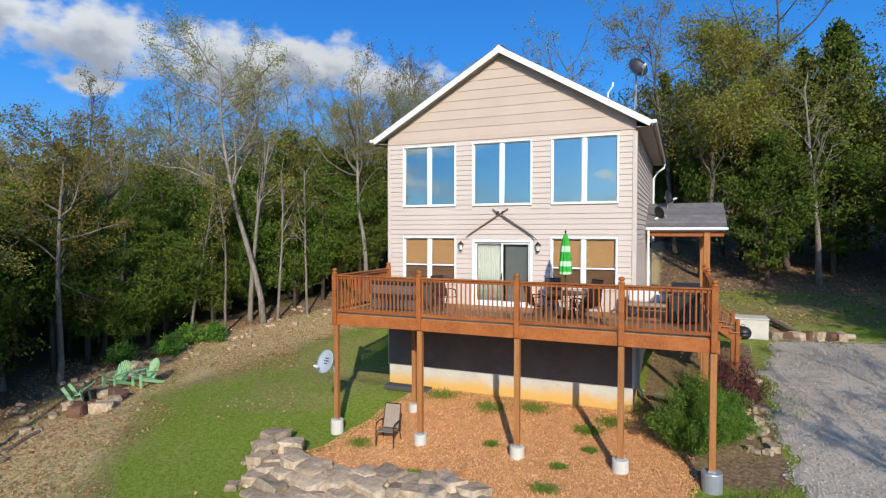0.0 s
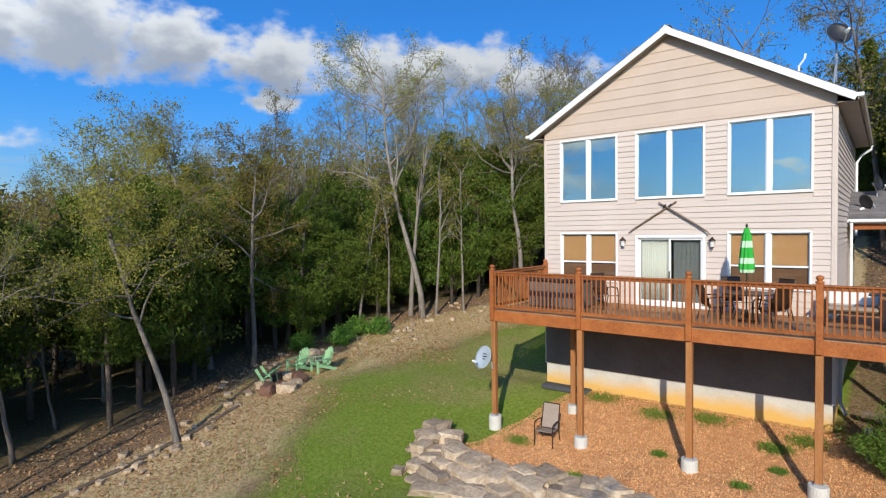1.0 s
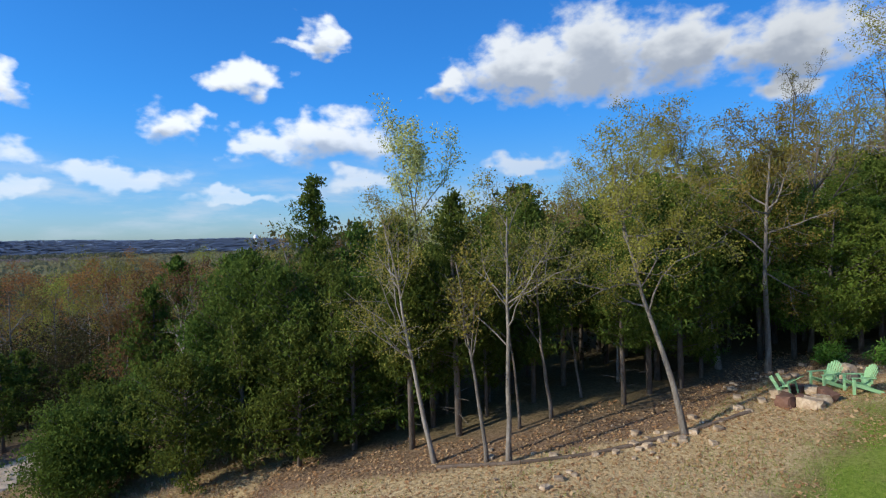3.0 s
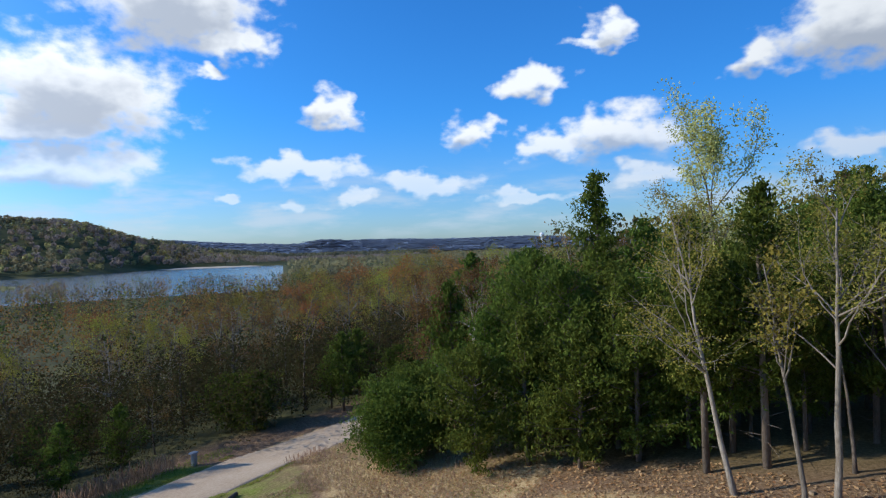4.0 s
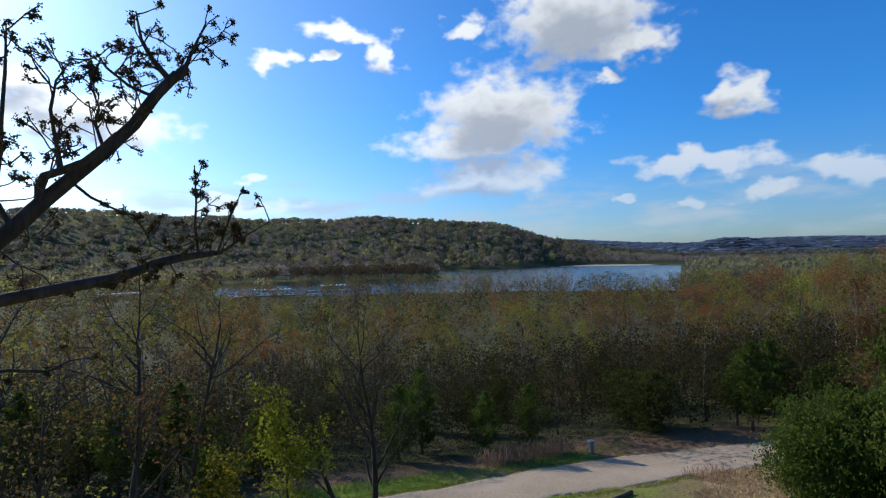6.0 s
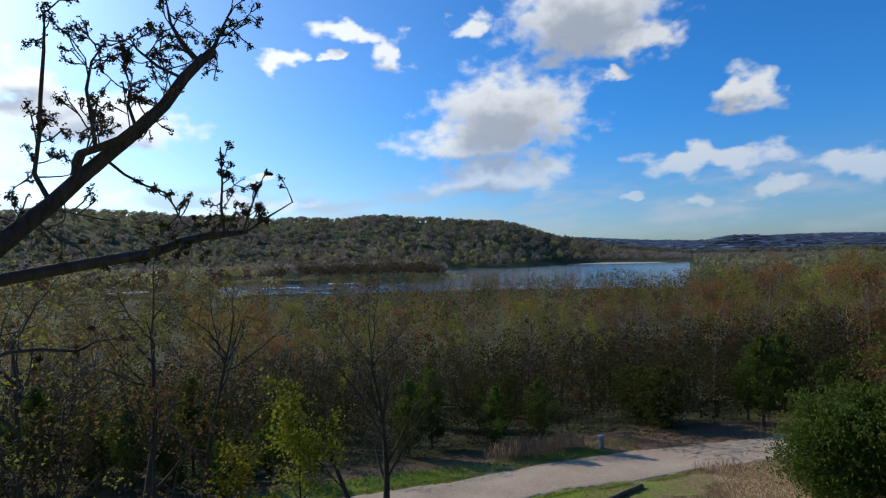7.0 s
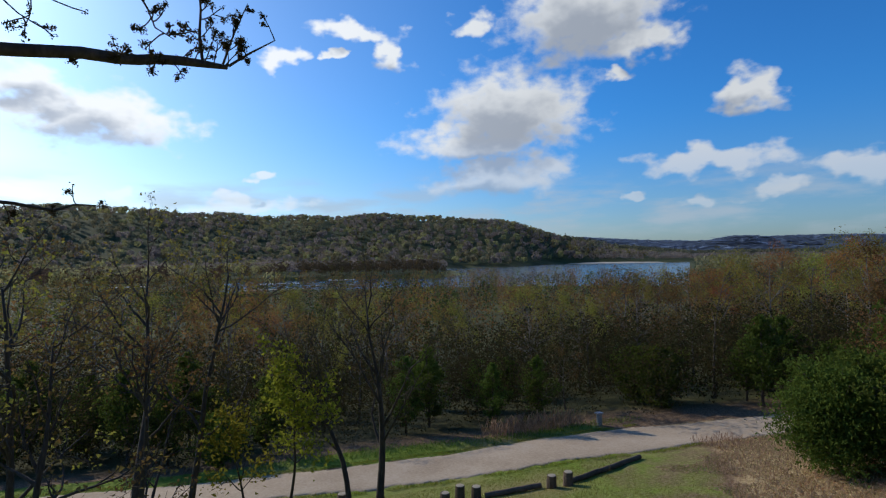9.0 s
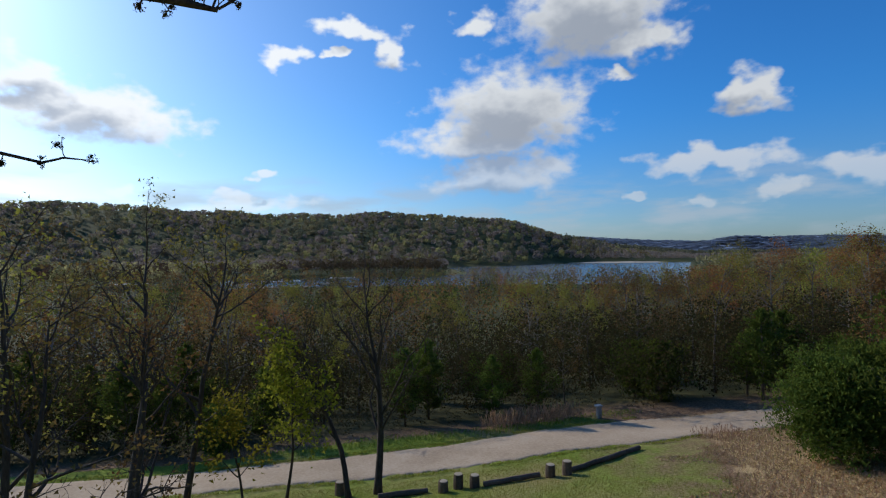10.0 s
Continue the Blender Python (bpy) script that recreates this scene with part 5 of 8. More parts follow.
LIME_OLIVE = leaf_material("yellow_green_leaves", [(0.24, 0.23, 0.05), (0.32, 0.29, 0.06), (0.28, 0.28, 0.06)], 0.4)
ORANGE_BUD = leaf_material("orange_buds", [(0.32, 0.15, 0.055), (0.40, 0.20, 0.065), (0.30, 0.16, 0.055)], 0.35)
BARE = dict(OAK, count=[1, 12, 6, 5], segments=[6, 4, 3, 2], bend=[0.06, 0.2, 0.25, 0.28], ratio=[0.4, 0.5, 0.45], thin=[0.34, 0.42, 0.45])
BARE["from"] = [0.45, 0.2, 0.15]
GREY_BUD = leaf_material("grey_olive_buds", [(0.15, 0.125, 0.06), (0.21, 0.18, 0.075), (0.18, 0.15, 0.09)], 0.35)
bare_oaks = [decid_data(84, 13, 0.16, BARE, GREY_BUD, 2, 0.055, BARK_PALE), decid_data(85, 12, 0.14, BARE, GREY_BUD, 3, 0.055, BARK), decid_data(86, 13, 0.15, BARE, OLIVE_LEAF, 3, 0.05, BARK_PALE)]
rng = np.random.default_rng(77)
CEDAR_LABEL = "dense dark green eastern red cedar in the wood"
OAK_LABEL = "slender spring oak with sparse young leaves"
spots = []


def clear_of(x, y, gap):
    return all((x - a) ** 2 + (y - b) ** 2 > gap * gap for a, b in spots)


def image_left(az):
    return np.array((-math.cos(radians(az)), -math.sin(radians(az)), 0))


def hero(x, y, height, radius, seed, az, lean, leaf_mat, bark, label, spec=OAK, per=2, size=0.056, low=None, name="oak_tree", spread=0.14):
    """A tree of its own form at the wood's edge. lean: to the left as seen from bearing az."""
    s = dict(spec)
    if low is not None:
        s["from"] = [low, *spec["from"][1:]]
    w = image_left(az) * lean
    spots.append((x, y))
    return tree(name, decid_data(seed, height, radius, s, leaf_mat, per, size, bark, (w[0], w[1]), spread), x, y, label, "oaks at the edge of the wood")


VASE = dict(OAK, count=[1, 12, 6, 5], thin=[0.34, 0.42, 0.45], angle=[(20, 46), (20, 48), (25, 60)], ratio=[0.6, 0.42, 0.4], lift=[0.05, 0.10, 0.08, 0.05])
VASE["from"] = [0.28, 0.2, 0.15]
THIN = dict(OAK, count=[1, 13, 6, 5], thin=[0.3, 0.42, 0.45])
WIDE = dict(OAK, count=[1, 14, 6, 5], angle=[(35, 70), (30, 65), (30, 70)], ratio=[0.5, 0.5, 0.42])
WIDE["from"] = [0.40, 0.25, 0.2]
BROAD = dict(WIDE, count=[1, 16, 8, 6], thin=[0.42, 0.42, 0.45])
BROAD["from"] = [0.36, 0.2, 0.15]
GNARLED = dict(OAK, count=[1, 17, 8, 6], bend=[0.06, 0.24, 0.28, 0.3], lift=[0.06, 0.05, 0.04, 0.03], thin=[0.34, 0.45, 0.45], angle=[(35, 72), (30, 70), (30, 75)], ratio=[0.44, 0.46, 0.42])
GNARLED["from"] = [0.46, 0.2, 0.15]
SPREADING = dict(GNARLED, count=[1, 22, 9, 6], thin=[0.4, 0.45, 0.45], angle=[(40, 75), (30, 70), (30, 75)], ratio=[0.52, 0.46, 0.42])
SPREADING["from"] = [0.42, 0.2, 0.15]
hero(-7.25, -9.8, 8.2, 0.11, 41, 64, 0.17, OLIVE_LEAF, BARK_PALE, "pale leaning oak at the lawn's edge with bare white limb", GNARLED, 8, 0.034, 0.42)
hero(-12.7, -3.7, 9.4, 0.13, 42, 57, -0.10, OLIVE_LEAF, BARK_PALE, "pale-barked oak forking above the green chairs", GNARLED, 6, 0.042, 0.45)
hero(-14.0, -5.0, 9.8, 0.13, 43, 61, 0.13, OLIVE_LEAF, BARK_PALE, "tall pale oak with small yellow-green crown", GNARLED, 6, 0.042, 0.58)
hero(-6.9, -15.3, 7.2, 0.09, 44, 82, 0.03, SPRING_LEAF, BARK_PALE, "straight pale trunk with broken side stubs", THIN, 5, 0.034, 0.5)
hero(-7.6, -17.4, 7.2, 0.085, 45, 88, 0.18, OLIVE_LEAF, BARK_PALE, "leaning pale oak with drooping dead limbs", THIN, 5, 0.034, 0.45)
hero(-7.2, -15.9, 6.0, 0.07, 46, 83, 0.12, OLIVE_LEAF, BARK_PALE, "thin leaning sapling at the wood's edge", SLIM, low=0.5)
hero(-10.4, 5.4, 14.2, 0.17, 47, 41, 0.05, OLIVE_LEAF, BARK_PALE, "large spreading oak with wide half-bare crown", SPREADING, 3, 0.05, 0.42, spread=0.17)
hero(-11.3, 5.4, 9.5, 0.15, 48, 41, 0.02, SPRING_LEAF, BARK_PALE, "oak with thick pale trunk beside the large oak", SLIM, 3, 0.05, 0.55)
hero(-7.2, 10.4, 12.0, 0.16, 49, 30, 0.02, OLIVE_LEAF, BARK_PALE, "thick pale forked oak behind the house corner", GNARLED, 3, 0.05, 0.46)
hero(-11.1, 3.4, 8.0, 0.08, 50, 43, 0.0, OLIVE_LEAF, BARK_PALE, "thin pale sapling trunk in the wood", SLIM)
hero(-9.0, 7.3, 8.0, 0.08, 51, 37, 0.02, OLIVE_LEAF, BARK_PALE, "thin pale sapling trunk in the wood", SLIM)
hero(-10.0, 6.0, 8.0, 0.09, 52, 38, -0.08, OLIVE_LEAF, BARK_PALE, "thin pale sapling trunk in the wood", SLIM)
hero(-12.6, 2.6, 7.0, 0.08, 63, 45, 0.0, OLIVE_LEAF, BARK_PALE, "thin pale sapling trunk in the wood", SLIM)
hero(-22.8, -17.0, 11.0, 0.12, 53, 88, 0.05, PALE_LEAF, BARK, "tall vase-shaped tree hung with pale yellow catkins", VASE, 9, 0.075, 0.3, spread=0.26)
hero(-24.0, -13.0, 8.0, 0.11, 54, 80, 0.0, RUSSET_LEAF, BARK, "half-bare oak among the cedars", low=0.4)
# behind the house, above the drive
hero(13.5, 22.0, 16.0, 0.22, 55, -6, 0.10, SPRING_LEAF, BARK, "tall spring oak in yellow-green leaf behind the porch", BROAD, 5, 0.06, 0.3, spread=0.22)
hero(21.0, 19.5, 13.5, 0.19, 56, -17, 0.05, RUSSET_LEAF, BARK_PALE, "pale forked oak with reddish buds above the drive", THIN, 3, 0.06, 0.4)
hero(27.5, 21.0, 15.0, 0.22, 57, -23, -0.1, RUSSET_LEAF, BARK_PALE, "pale many-stemmed oak above the drive", VASE, 1, 0.08, 0.3)
LEAFY = leaf_material("fresh_yellow_green_leaves", [(0.20, 0.22, 0.045), (0.29, 0.29, 0.06), (0.36, 0.33, 0.08)], 0.45)
hero(10.9, 17.5, 13.2, 0.18, 155, 0, -0.06, LEAFY, BARK, "leafy yellow-green oak behind the porch roof", GNARLED, 9, 0.075, 0.35, spread=0.26)
hero(15.5, 19.5, 12.5, 0.16, 156, -8, 0.04, LEAFY, BARK, "leafy yellow-green oak behind the porch roof", GNARLED, 8, 0.075, 0.35, spread=0.26)
hero(9.5, 24.0, 14.5, 0.2, 58, 0, 0.0, OLIVE_LEAF, BARK, "half-bare oak behind the roof", BROAD, 3, 0.06, 0.4)
hero(1.0, 24.0, 14.0, 0.2, 59, 10, 0.0, OLIVE_LEAF, BARK, "half-bare oak behind the roof", WIDE, 1, 0.08, 0.4)
hero(16.5, 16.5, 10.5, 0.17, 64, -10, 0.02, SPRING_LEAF, BARK_PALE, "slim oak standing in the back lawn", SLIM, 1, 0.08, 0.4)
for k, (x, y, hh) in enumerate(((-16.4, -31.6, 6.4), (-18.5, -28.5, 7.0), (-19.6, -31.0, 6.6))):
    hero(x, y, hh, 0.07, 190 + k, 120, 0.05 * (k - 1), RUSSET_LEAF, BARK, "thin grey-brown oak among the cedars by the lane", THIN, 4, 0.05, 0.3)
# beside the lane, against the light
LANE_OAK = "dark bare-limbed oak beside the lane"
hero(2.75, -36.4, 6.6, 0.14, 60, 162, 0.02, BUD, BARK_DARK, LANE_OAK, VASE, 1, 0.05, 0.25)
hero(3.7, -36.3, 5.4, 0.11, 61, 165, 0.22, BUD, BARK_DARK, LANE_OAK, VASE, 1, 0.05, 0.3)
hero(10.2, -38.0, 8.5, 0.15, 62, 184, 0.0, OLIVE_LEAF, BARK_DARK, LANE_OAK, OAK, 1, 0.06, 0.3)
hero(8.6, -37.2, 8.0, 0.12, 65, 180, 0.03, OLIVE_LEAF, BARK_DARK, LANE_OAK, OAK, 1, 0.06, 0.3)
hero(12.6, -34.5, 7.5, 0.13, 66, 190, -0.05, OLIVE_LEAF, BARK_DARK, LANE_OAK, OAK, 1, 0.06, 0.3)
hero(5.6, -37.4, 4.4, 0.06, 67, 170, -0.10, LIME_LEAF, BARK_DARK, "young tree in bright lime-green new leaf", WIDE, 2, 0.075, 0.35, name="young_tree", spread=0.16)
hero(6.9, -37.0, 3.4, 0.05, 68, 174, 0.05, LIME_LEAF, BARK_DARK, "young tree in bright lime-green new leaf", SLIM, 2, 0.07, 0.3, name="young_tree", spread=0.16)


def hero_cedar(x, y, height, width, seed, low, label, density=1.2, leaf=0.12, ragged=1.0, domed=False):
    spots.append((x, y))
    return tree("cedar_tree", cedar_data(seed, height, width, low, density, leaf, None, ragged, domed), x, y, label, "cedars at the edge of the wood")


hero_cedar(-10.5, -29.4, 2.9, 1.75, 71, 0.08, "rounded bushy cedar beside the lane", 2.3, 0.06, 0.55, True)
hero_cedar(-13.0, -29.6, 3.0, 1.8, 72, 0.05, "rounded bushy cedar beside the lane", 2.0, 0.065, 0.6, True)
hero_cedar(-16.6, -22.4, 10.6, 1.7, 73, 0.2, "tall ragged cedar rising above the wood", 1.3, 0.09)
hero_cedar(-16.0, -12.8, 8.6, 2.1, 74, 0.25, "broad dark cedar at the wood's edge", 1.4, 0.08)
hero_cedar(-14.0, -24.6, 7.6, 2.4, 75, 0.05, "broad dark cedar at the wood's edge", 1.4, 0.08)
for k, (x, y, hh, w) in enumerate(((-9.7, -25.7, 4.4, 1.6), (-10.3, -23.9, 5.4, 1.7), (-9.9, -22.0, 4.6, 1.6), (-10.6, -20.2, 6.0, 1.8), (-11.9, -26.0, 5.4, 1.8), (-11.7, -22.6, 6.6, 1.9))):
    hero_cedar(x, y, hh, w, 270 + k, 0.07, "dark cedar clothed almost to the ground", 0.72, 0.07, 1.3)
hero_cedar(-44.0, -40.0, 9.5, 2.4, 76, 0.4, "round-headed pine above the wood", 1.0, 0.2)

for i, (x, y, hh) in enumerate(((13.2, -29.5, 6.2), (11.4, -31.6, 6.0), (15.2, -34.0, 7.5), (9.6, -34.2, 6.0), (14.0, -38.0, 8.0))):
    hero(x, y, hh, 0.10, 170 + i, 190, 0.05 * (i - 2), RUSSET_LEAF, BARK_DARK, LANE_OAK, OAK, 1, 0.055, 0.25)

hero_cedar(23.0, 18.0, 14.0, 3.2, 77, 0.15, "tall dark pine above the drive", 1.3, 0.16)
hero_cedar(28.5, 22.0, 16.5, 3.4, 78, 0.15, "tall dark pine above the drive", 1.3, 0.18)
hero_cedar(17.0, 25.0, 13.0, 3.0, 79, 0.15, "tall dark pine behind the porch", 1.2, 0.18)


def skyline(x, y):
    """Tallest a tree grows at a place: the wood sinks towards the lake."""
    dx, dy = x - EYE[0], y - EYE[1]
    az, d = math.degrees(math.atan2(-dx, dy)) % 360, math.hypot(dx, dy)
    el = np.interp(az if az < 300 else az - 360, [-60, -2, 20, 40, 50, 60, 70, 80, 90, 100, 108, 120, 130, 140, 150, 165, 180, 192, 210], [24, 19, 18, 16, 14, 11.5, 8.5, 5.8, 4.2, 2.5, 0.8, 0, -0.8, -2, -3.8, -4.2, -3.2, -0.5, 1])
    most = 2.1 + d * math.tan(radians(float(el))) - floor_at(x, y)
    gap = float(np.interp(x, LANE_X, LANE_Y)) - y
    if gap > 0 and x > -14:   # low scrub first, then rising tiers
        most = min(most, 1.2 + 0.5 * gap)
    return most


def plant(number, name, kinds, where, gap, small, large, label, group, tall=(0.9, 1.12)):
    """Scatter copies of a few trees over the places that where() gives."""
    done = 0
    for tries in range(number * 30):
        if done >= number:
            break
        at = where()
        if at is None or not clear_of(at[0], at[1], gap) or abs(at[1] - np.interp(at[0], LANE_X, LANE_Y)) < 3.2:
            continue
        spots.append(at)
        kind = kinds[rng.integers(0, len(kinds))]
        full = max(v.co.z for v in kind[1].vertices)
        scale = min(rng.uniform(small, large), max(0.2, skyline(*at) * rng.uniform(0.72, 1.02) / full))
        tree(name, kind, at[0], at[1], label, group, rng.uniform(0, 6.3), scale, rng.uniform(*tall))
        done += 1


def edge_place(lo, hi, off, k, scale):
    def where():
        y = rng.uniform(lo, hi)
        x = float(wood_edge(y)) - off - rng.gamma(k, scale)
        return None if x < -46 or (y > 15 and x > -5) else (x, y)
    return where


# the wood's edge beside the lawn, from behind the house round to the lane
plant(26, "cedar_tree", cedars, edge_place(-14, 16, 1.6, 1.4, 2.2), 1.6, 0.66, 0.95, CEDAR_LABEL, "cedars of the wood")
plant(20, "oak_tree", oaks, edge_place(-28, 24, 1.2, 1.4, 3.5), 1.3, 0.65, 0.95, OAK_LABEL, "oaks of the wood")
plant(62, "cedar_tree", far_cedars, edge_place(-34, 34, 5, 1.8, 5.0), 1.7, 0.7, 1.05, CEDAR_LABEL, "cedars of the wood")
plant(64, "oak_tree", far_oaks, edge_place(-34, 40, 6, 1.8, 6.5), 1.6, 0.75, 1.1, OAK_LABEL, "oaks of the wood")


low_cedars = [cedar_data(18, 7.4, 2.3, 0.08, 0.9, leaf=0.075, ragged=1.1), cedar_data(19, 5.6, 2.0, 0.06, 0.85, leaf=0.075, ragged=1.1)]
mid_cedars = [cedar_data(33, 8.2, 2.4, 0.16, 1.05, leaf=0.075, mat=BRIGHT_CEDAR), cedar_data(34, 7.2, 2.3, 0.12, 1.0, leaf=0.075, mat=BRIGHT_CEDAR)]
plant(26, "cedar_tree", mid_cedars, edge_place(-3, 18, 2.2, 1.5, 1.5), 1.5, 0.8, 1.15, CEDAR_LABEL, "cedars of the wood")
plant(16, "cedar_tree", cedars, edge_place(-13, -3, 2.0, 1.5, 1.5), 1.5, 0.7, 1.0, CEDAR_LABEL, "cedars of the wood")
plant(12, "cedar_tree", low_cedars, edge_place(-25.5, -18.5, 2.6, 1.2, 1.8), 1.5, 0.7, 1.0, CEDAR_LABEL, "cedars of the wood")
plant(14, "cedar_tree", cedars, edge_place(-23.5, -16.5, 1.6, 1.2, 1.4), 1.3, 0.7, 0.95, CEDAR_LABEL, "cedars of the wood")
plant(10, "cedar_tree", low_cedars, edge_place(-10, 1, 2.6, 1.5, 1.2), 1.4, 0.65, 1.0, CEDAR_LABEL, "cedars of the wood")
plant(15, "cedar_tree", mid_cedars, edge_place(-4, 13, 1.1, 1.2, 0.9), 1.25, 0.75, 1.0, CEDAR_LABEL, "cedars of the wood")
plant(5, "cedar_tree", mid_cedars, edge_place(-11.5, -5, 2.0, 1.2, 0.9), 1.25, 0.75, 1.0, CEDAR_LABEL, "cedars of the wood")
plant(8, "cedar_tree", low_cedars, edge_place(-24.5, -18, 2.8, 1.0, 1.4), 1.4, 0.55, 0.85, CEDAR_LABEL, "cedars of the wood")


plant(10, "cedar_tree", cedars, edge_place(-21, -13.5, 3.0, 1.2, 1.0), 1.2, 0.5, 0.75, CEDAR_LABEL, "cedars of the wood")


# half-bare crowns rising behind the cedars
plant(52, "hickory_tree", bare_oaks, edge_place(-8, 44, 6.0, 1.8, 5.0), 2.0, 0.85, 1.25, "grey half-bare hickory rising behind the cedars", "hickories of the wood", (1.0, 1.2))


# the wood behind and beside the house
def behind():
    x, y = rng.uniform(-16, 46), rng.uniform(16, 46)
    return None if y < 16.5 + 0.10 * abs(x - 14) else (x, y)


def bank():
    x, y = rng.uniform(9.5, 36), rng.uniform(14.5, 25)
    return None if y < 15 + 0.14 * abs(x - 12) else (x, y)


plant(26, "cedar_tree", cedars, behind, 2.0, 0.85, 1.35, CEDAR_LABEL, "cedars behind the house")
plant(22, "cedar_tree", cedars, bank, 1.8, 0.9, 1.6, CEDAR_LABEL, "cedars behind the house")
plant(34, "hickory_tree", far_oaks, behind, 1.8, 0.8, 1.2, "slender spring hickory with sparse young leaves", "hickories behind the house")


# across the lane
def across(off, k, scale):
    def where():
        x = rng.uniform(-62, 40)
        y = float(np.interp(x, LANE_X, LANE_Y)) - off - rng.gamma(k, scale)
        return None if y < -84 else (x, y)
    return where


plant(50, "cedar_tree", far_cedars, across(3.6, 1.3, 3.0), 1.4, 0.42, 0.66, "dark bushy cedar across the lane", "cedars across the lane")
LANE_KINDS = [far_oaks[0], far_oaks[3], far_oaks[1], far_oaks[3]]
plant(52, "maple_tree", LANE_KINDS, across(4.5, 1.6, 6.0), 1.5, 0.62, 0.82, "budding russet and olive maple across the lane", "maples across the lane")
bright_oaks = [decid_data(81, 10, 0.12, FARSPEC, LIME_OLIVE, 11, 0.08, BARK, spread=0.34), decid_data(82, 10, 0.12, FARSPEC, ORANGE_BUD, 11, 0.075, BARK, spread=0.3), decid_data(83, 10, 0.12, FARSPEC, RUSSET_LEAF, 1, 0.08, BARK_PALE, spread=0.2)]
plant(34, "maple_tree", bright_oaks, across(8, 2.0, 7.0), 2.2, 0.72, 0.98, "maple in bright yellow and orange spring bud", "maples across the lane", (0.95, 1.15))
plant(60, "maple_tree", LANE_KINDS, across(10, 2.0, 10.0), 1.9, 0.62, 0.88, "budding russet and olive maple across the lane", "maples across the lane")


def toward(az, d):
    """A place by bearing and distance from the yard's middle."""
    return EYE[0] - d * math.sin(radians(az)), EYE[1] + d * math.cos(radians(az))


# trees that stand out of the wood by their colour
for k, (az, d, kind, sc) in enumerate(((169.5, 66, 0, 1.0), (171.6, 64, 0, 0.9), (165.8, 68, 0, 0.95), (160.5, 66, 0, 0.85), (147.5, 58, 1, 0.8), (135.5, 60, 0, 0.8), (124, 66, 1, 1.0), (118, 70, 0, 1.0), (121, 58, 1, 0.9), (127, 72, 0, 1.0), (114, 62, 1, 1.0), (111, 74, 0, 1.1), (130, 64, 1, 0.9), (117, 52, 1, 0.85))):
    x, y = toward(az, d)
    full = max(v.co.z for v in bright_oaks[kind][1].vertices)
    tree("maple_tree", bright_oaks[kind], x, y, "maple in bright yellow and orange spring bud", "maples across the lane", k * 1.9, min(sc, 1.06 * skyline(x, y) / full), 1.0)


def crowns(name, pts, heights, per, size, mat, seed, label, squash=0.55, wide=0.30, shell=False, flat=False):
    """Far woodland: crowns of loose leaf clumps, as one mass."""
    r = np.random.default_rng(seed)
    n = len(pts)
    c = np.repeat(pts, per, 0)
    h = np.repeat(heights, per)[:, None]
    v = r.normal(size=(len(c), 3))
    v /= np.linalg.norm(v, axis=1, keepdims=True)
    v *= r.uniform(0.45, 1.0, (len(c), 1)) ** 0.5
    c = c + np.concatenate([v[:, :2] * h * wide, (0.62 + squash * 0.62 * v[:, 2:]) * h], 1)
    a, b = turned(r, len(c))
    if flat:
        v = np.zeros_like(v) + np.array((0, 0, 1.0))
    if shell or flat:
        out = v / (np.linalg.norm(v, axis=1, keepdims=True) + 1e-9) + r.normal(0, 0.05 if flat else 0.35, v.shape)
        out /= np.linalg.norm(out, axis=1, keepdims=True)
        a = np.cross(out, a)
        a /= np.linalg.norm(a, axis=1, keepdims=True) + 1e-9
        b = np.cross(out, a)
    s = size * h / 10 * r.uniform(0.5, 1.3, (len(c), 1))
    return tagged(new(name, quads(name, c.astype(np.float32), a * s, b * s, mat)), label, "woodland", kind="stuff")


def scatter(seed, n, az0, az1, r0, r1, keep):
    """Random places by bearing and distance that keep() allows, on the ground."""
    r = np.random.default_rng(seed)
    az, d = np.radians(r.uniform(az0, az1, n)), np.sqrt(r.uniform(r0 * r0, r1 * r1, n))
    x, y = EYE[0] - d * np.sin(az), EYE[1] + d * np.cos(az)
    z = lie(x, y)
    k = keep(x, y, z, np.degrees(az), d)
    return np.stack([x, y, z], -1)[k], r


WATER_Z = -13.6
lane_gap = lambda x, y: np.interp(x, LANE_X, LANE_Y) - y
BRUSH_LEAF = leaf_material("woodland_brush", [(0.036, 0.042, 0.016), (0.06, 0.06, 0.022), (0.07, 0.05, 0.026), (0.052, 0.056, 0.02)], 0.35, per_tree=0.0)
p, r = scatter(41, 9000, 62, 235, 24, 75, lambda x, y, z, az, d: (lane_gap(x, y) > np.where(x < -11, 2.8, 3.9)) & (lane_gap(x, y) < 26) & (x < 45))
p = p[:1250]
crowns("lane_brush", p, np.minimum(r.uniform(2.2, 5.5, len(p)), np.where(p[:, 0] > -11, 0.6 + 0.42 * lane_gap(p[:, 0], p[:, 1]), 9)), 330, 0.15, BRUSH_LEAF, 42, "dense dark brush across the lane", squash=0.9)
p, r = scatter(43, 5000, 20, 135, 24, 70, lambda x, y, z, az, d: (x < wood_edge(y) - 7) & (y > -34) & (lane_gap(x, y) < -4))
crowns("wood_brush", p[:520], r.uniform(1.2, 3.6, min(520, len(p))), 50, 0.34, BRUSH_LEAF, 44, "low brush and saplings inside the wood", squash=0.9)
p, r = scatter(45, 1300, -60, 105, 55, 170, lambda x, y, z, az, d: (y > 44) | (x < -42))
crowns("upper_woodland", p, r.uniform(7, 11, len(p)), 110, 0.32, FAR_LEAF, 46, "budding woodland on the slope behind the house", squash=0.85)
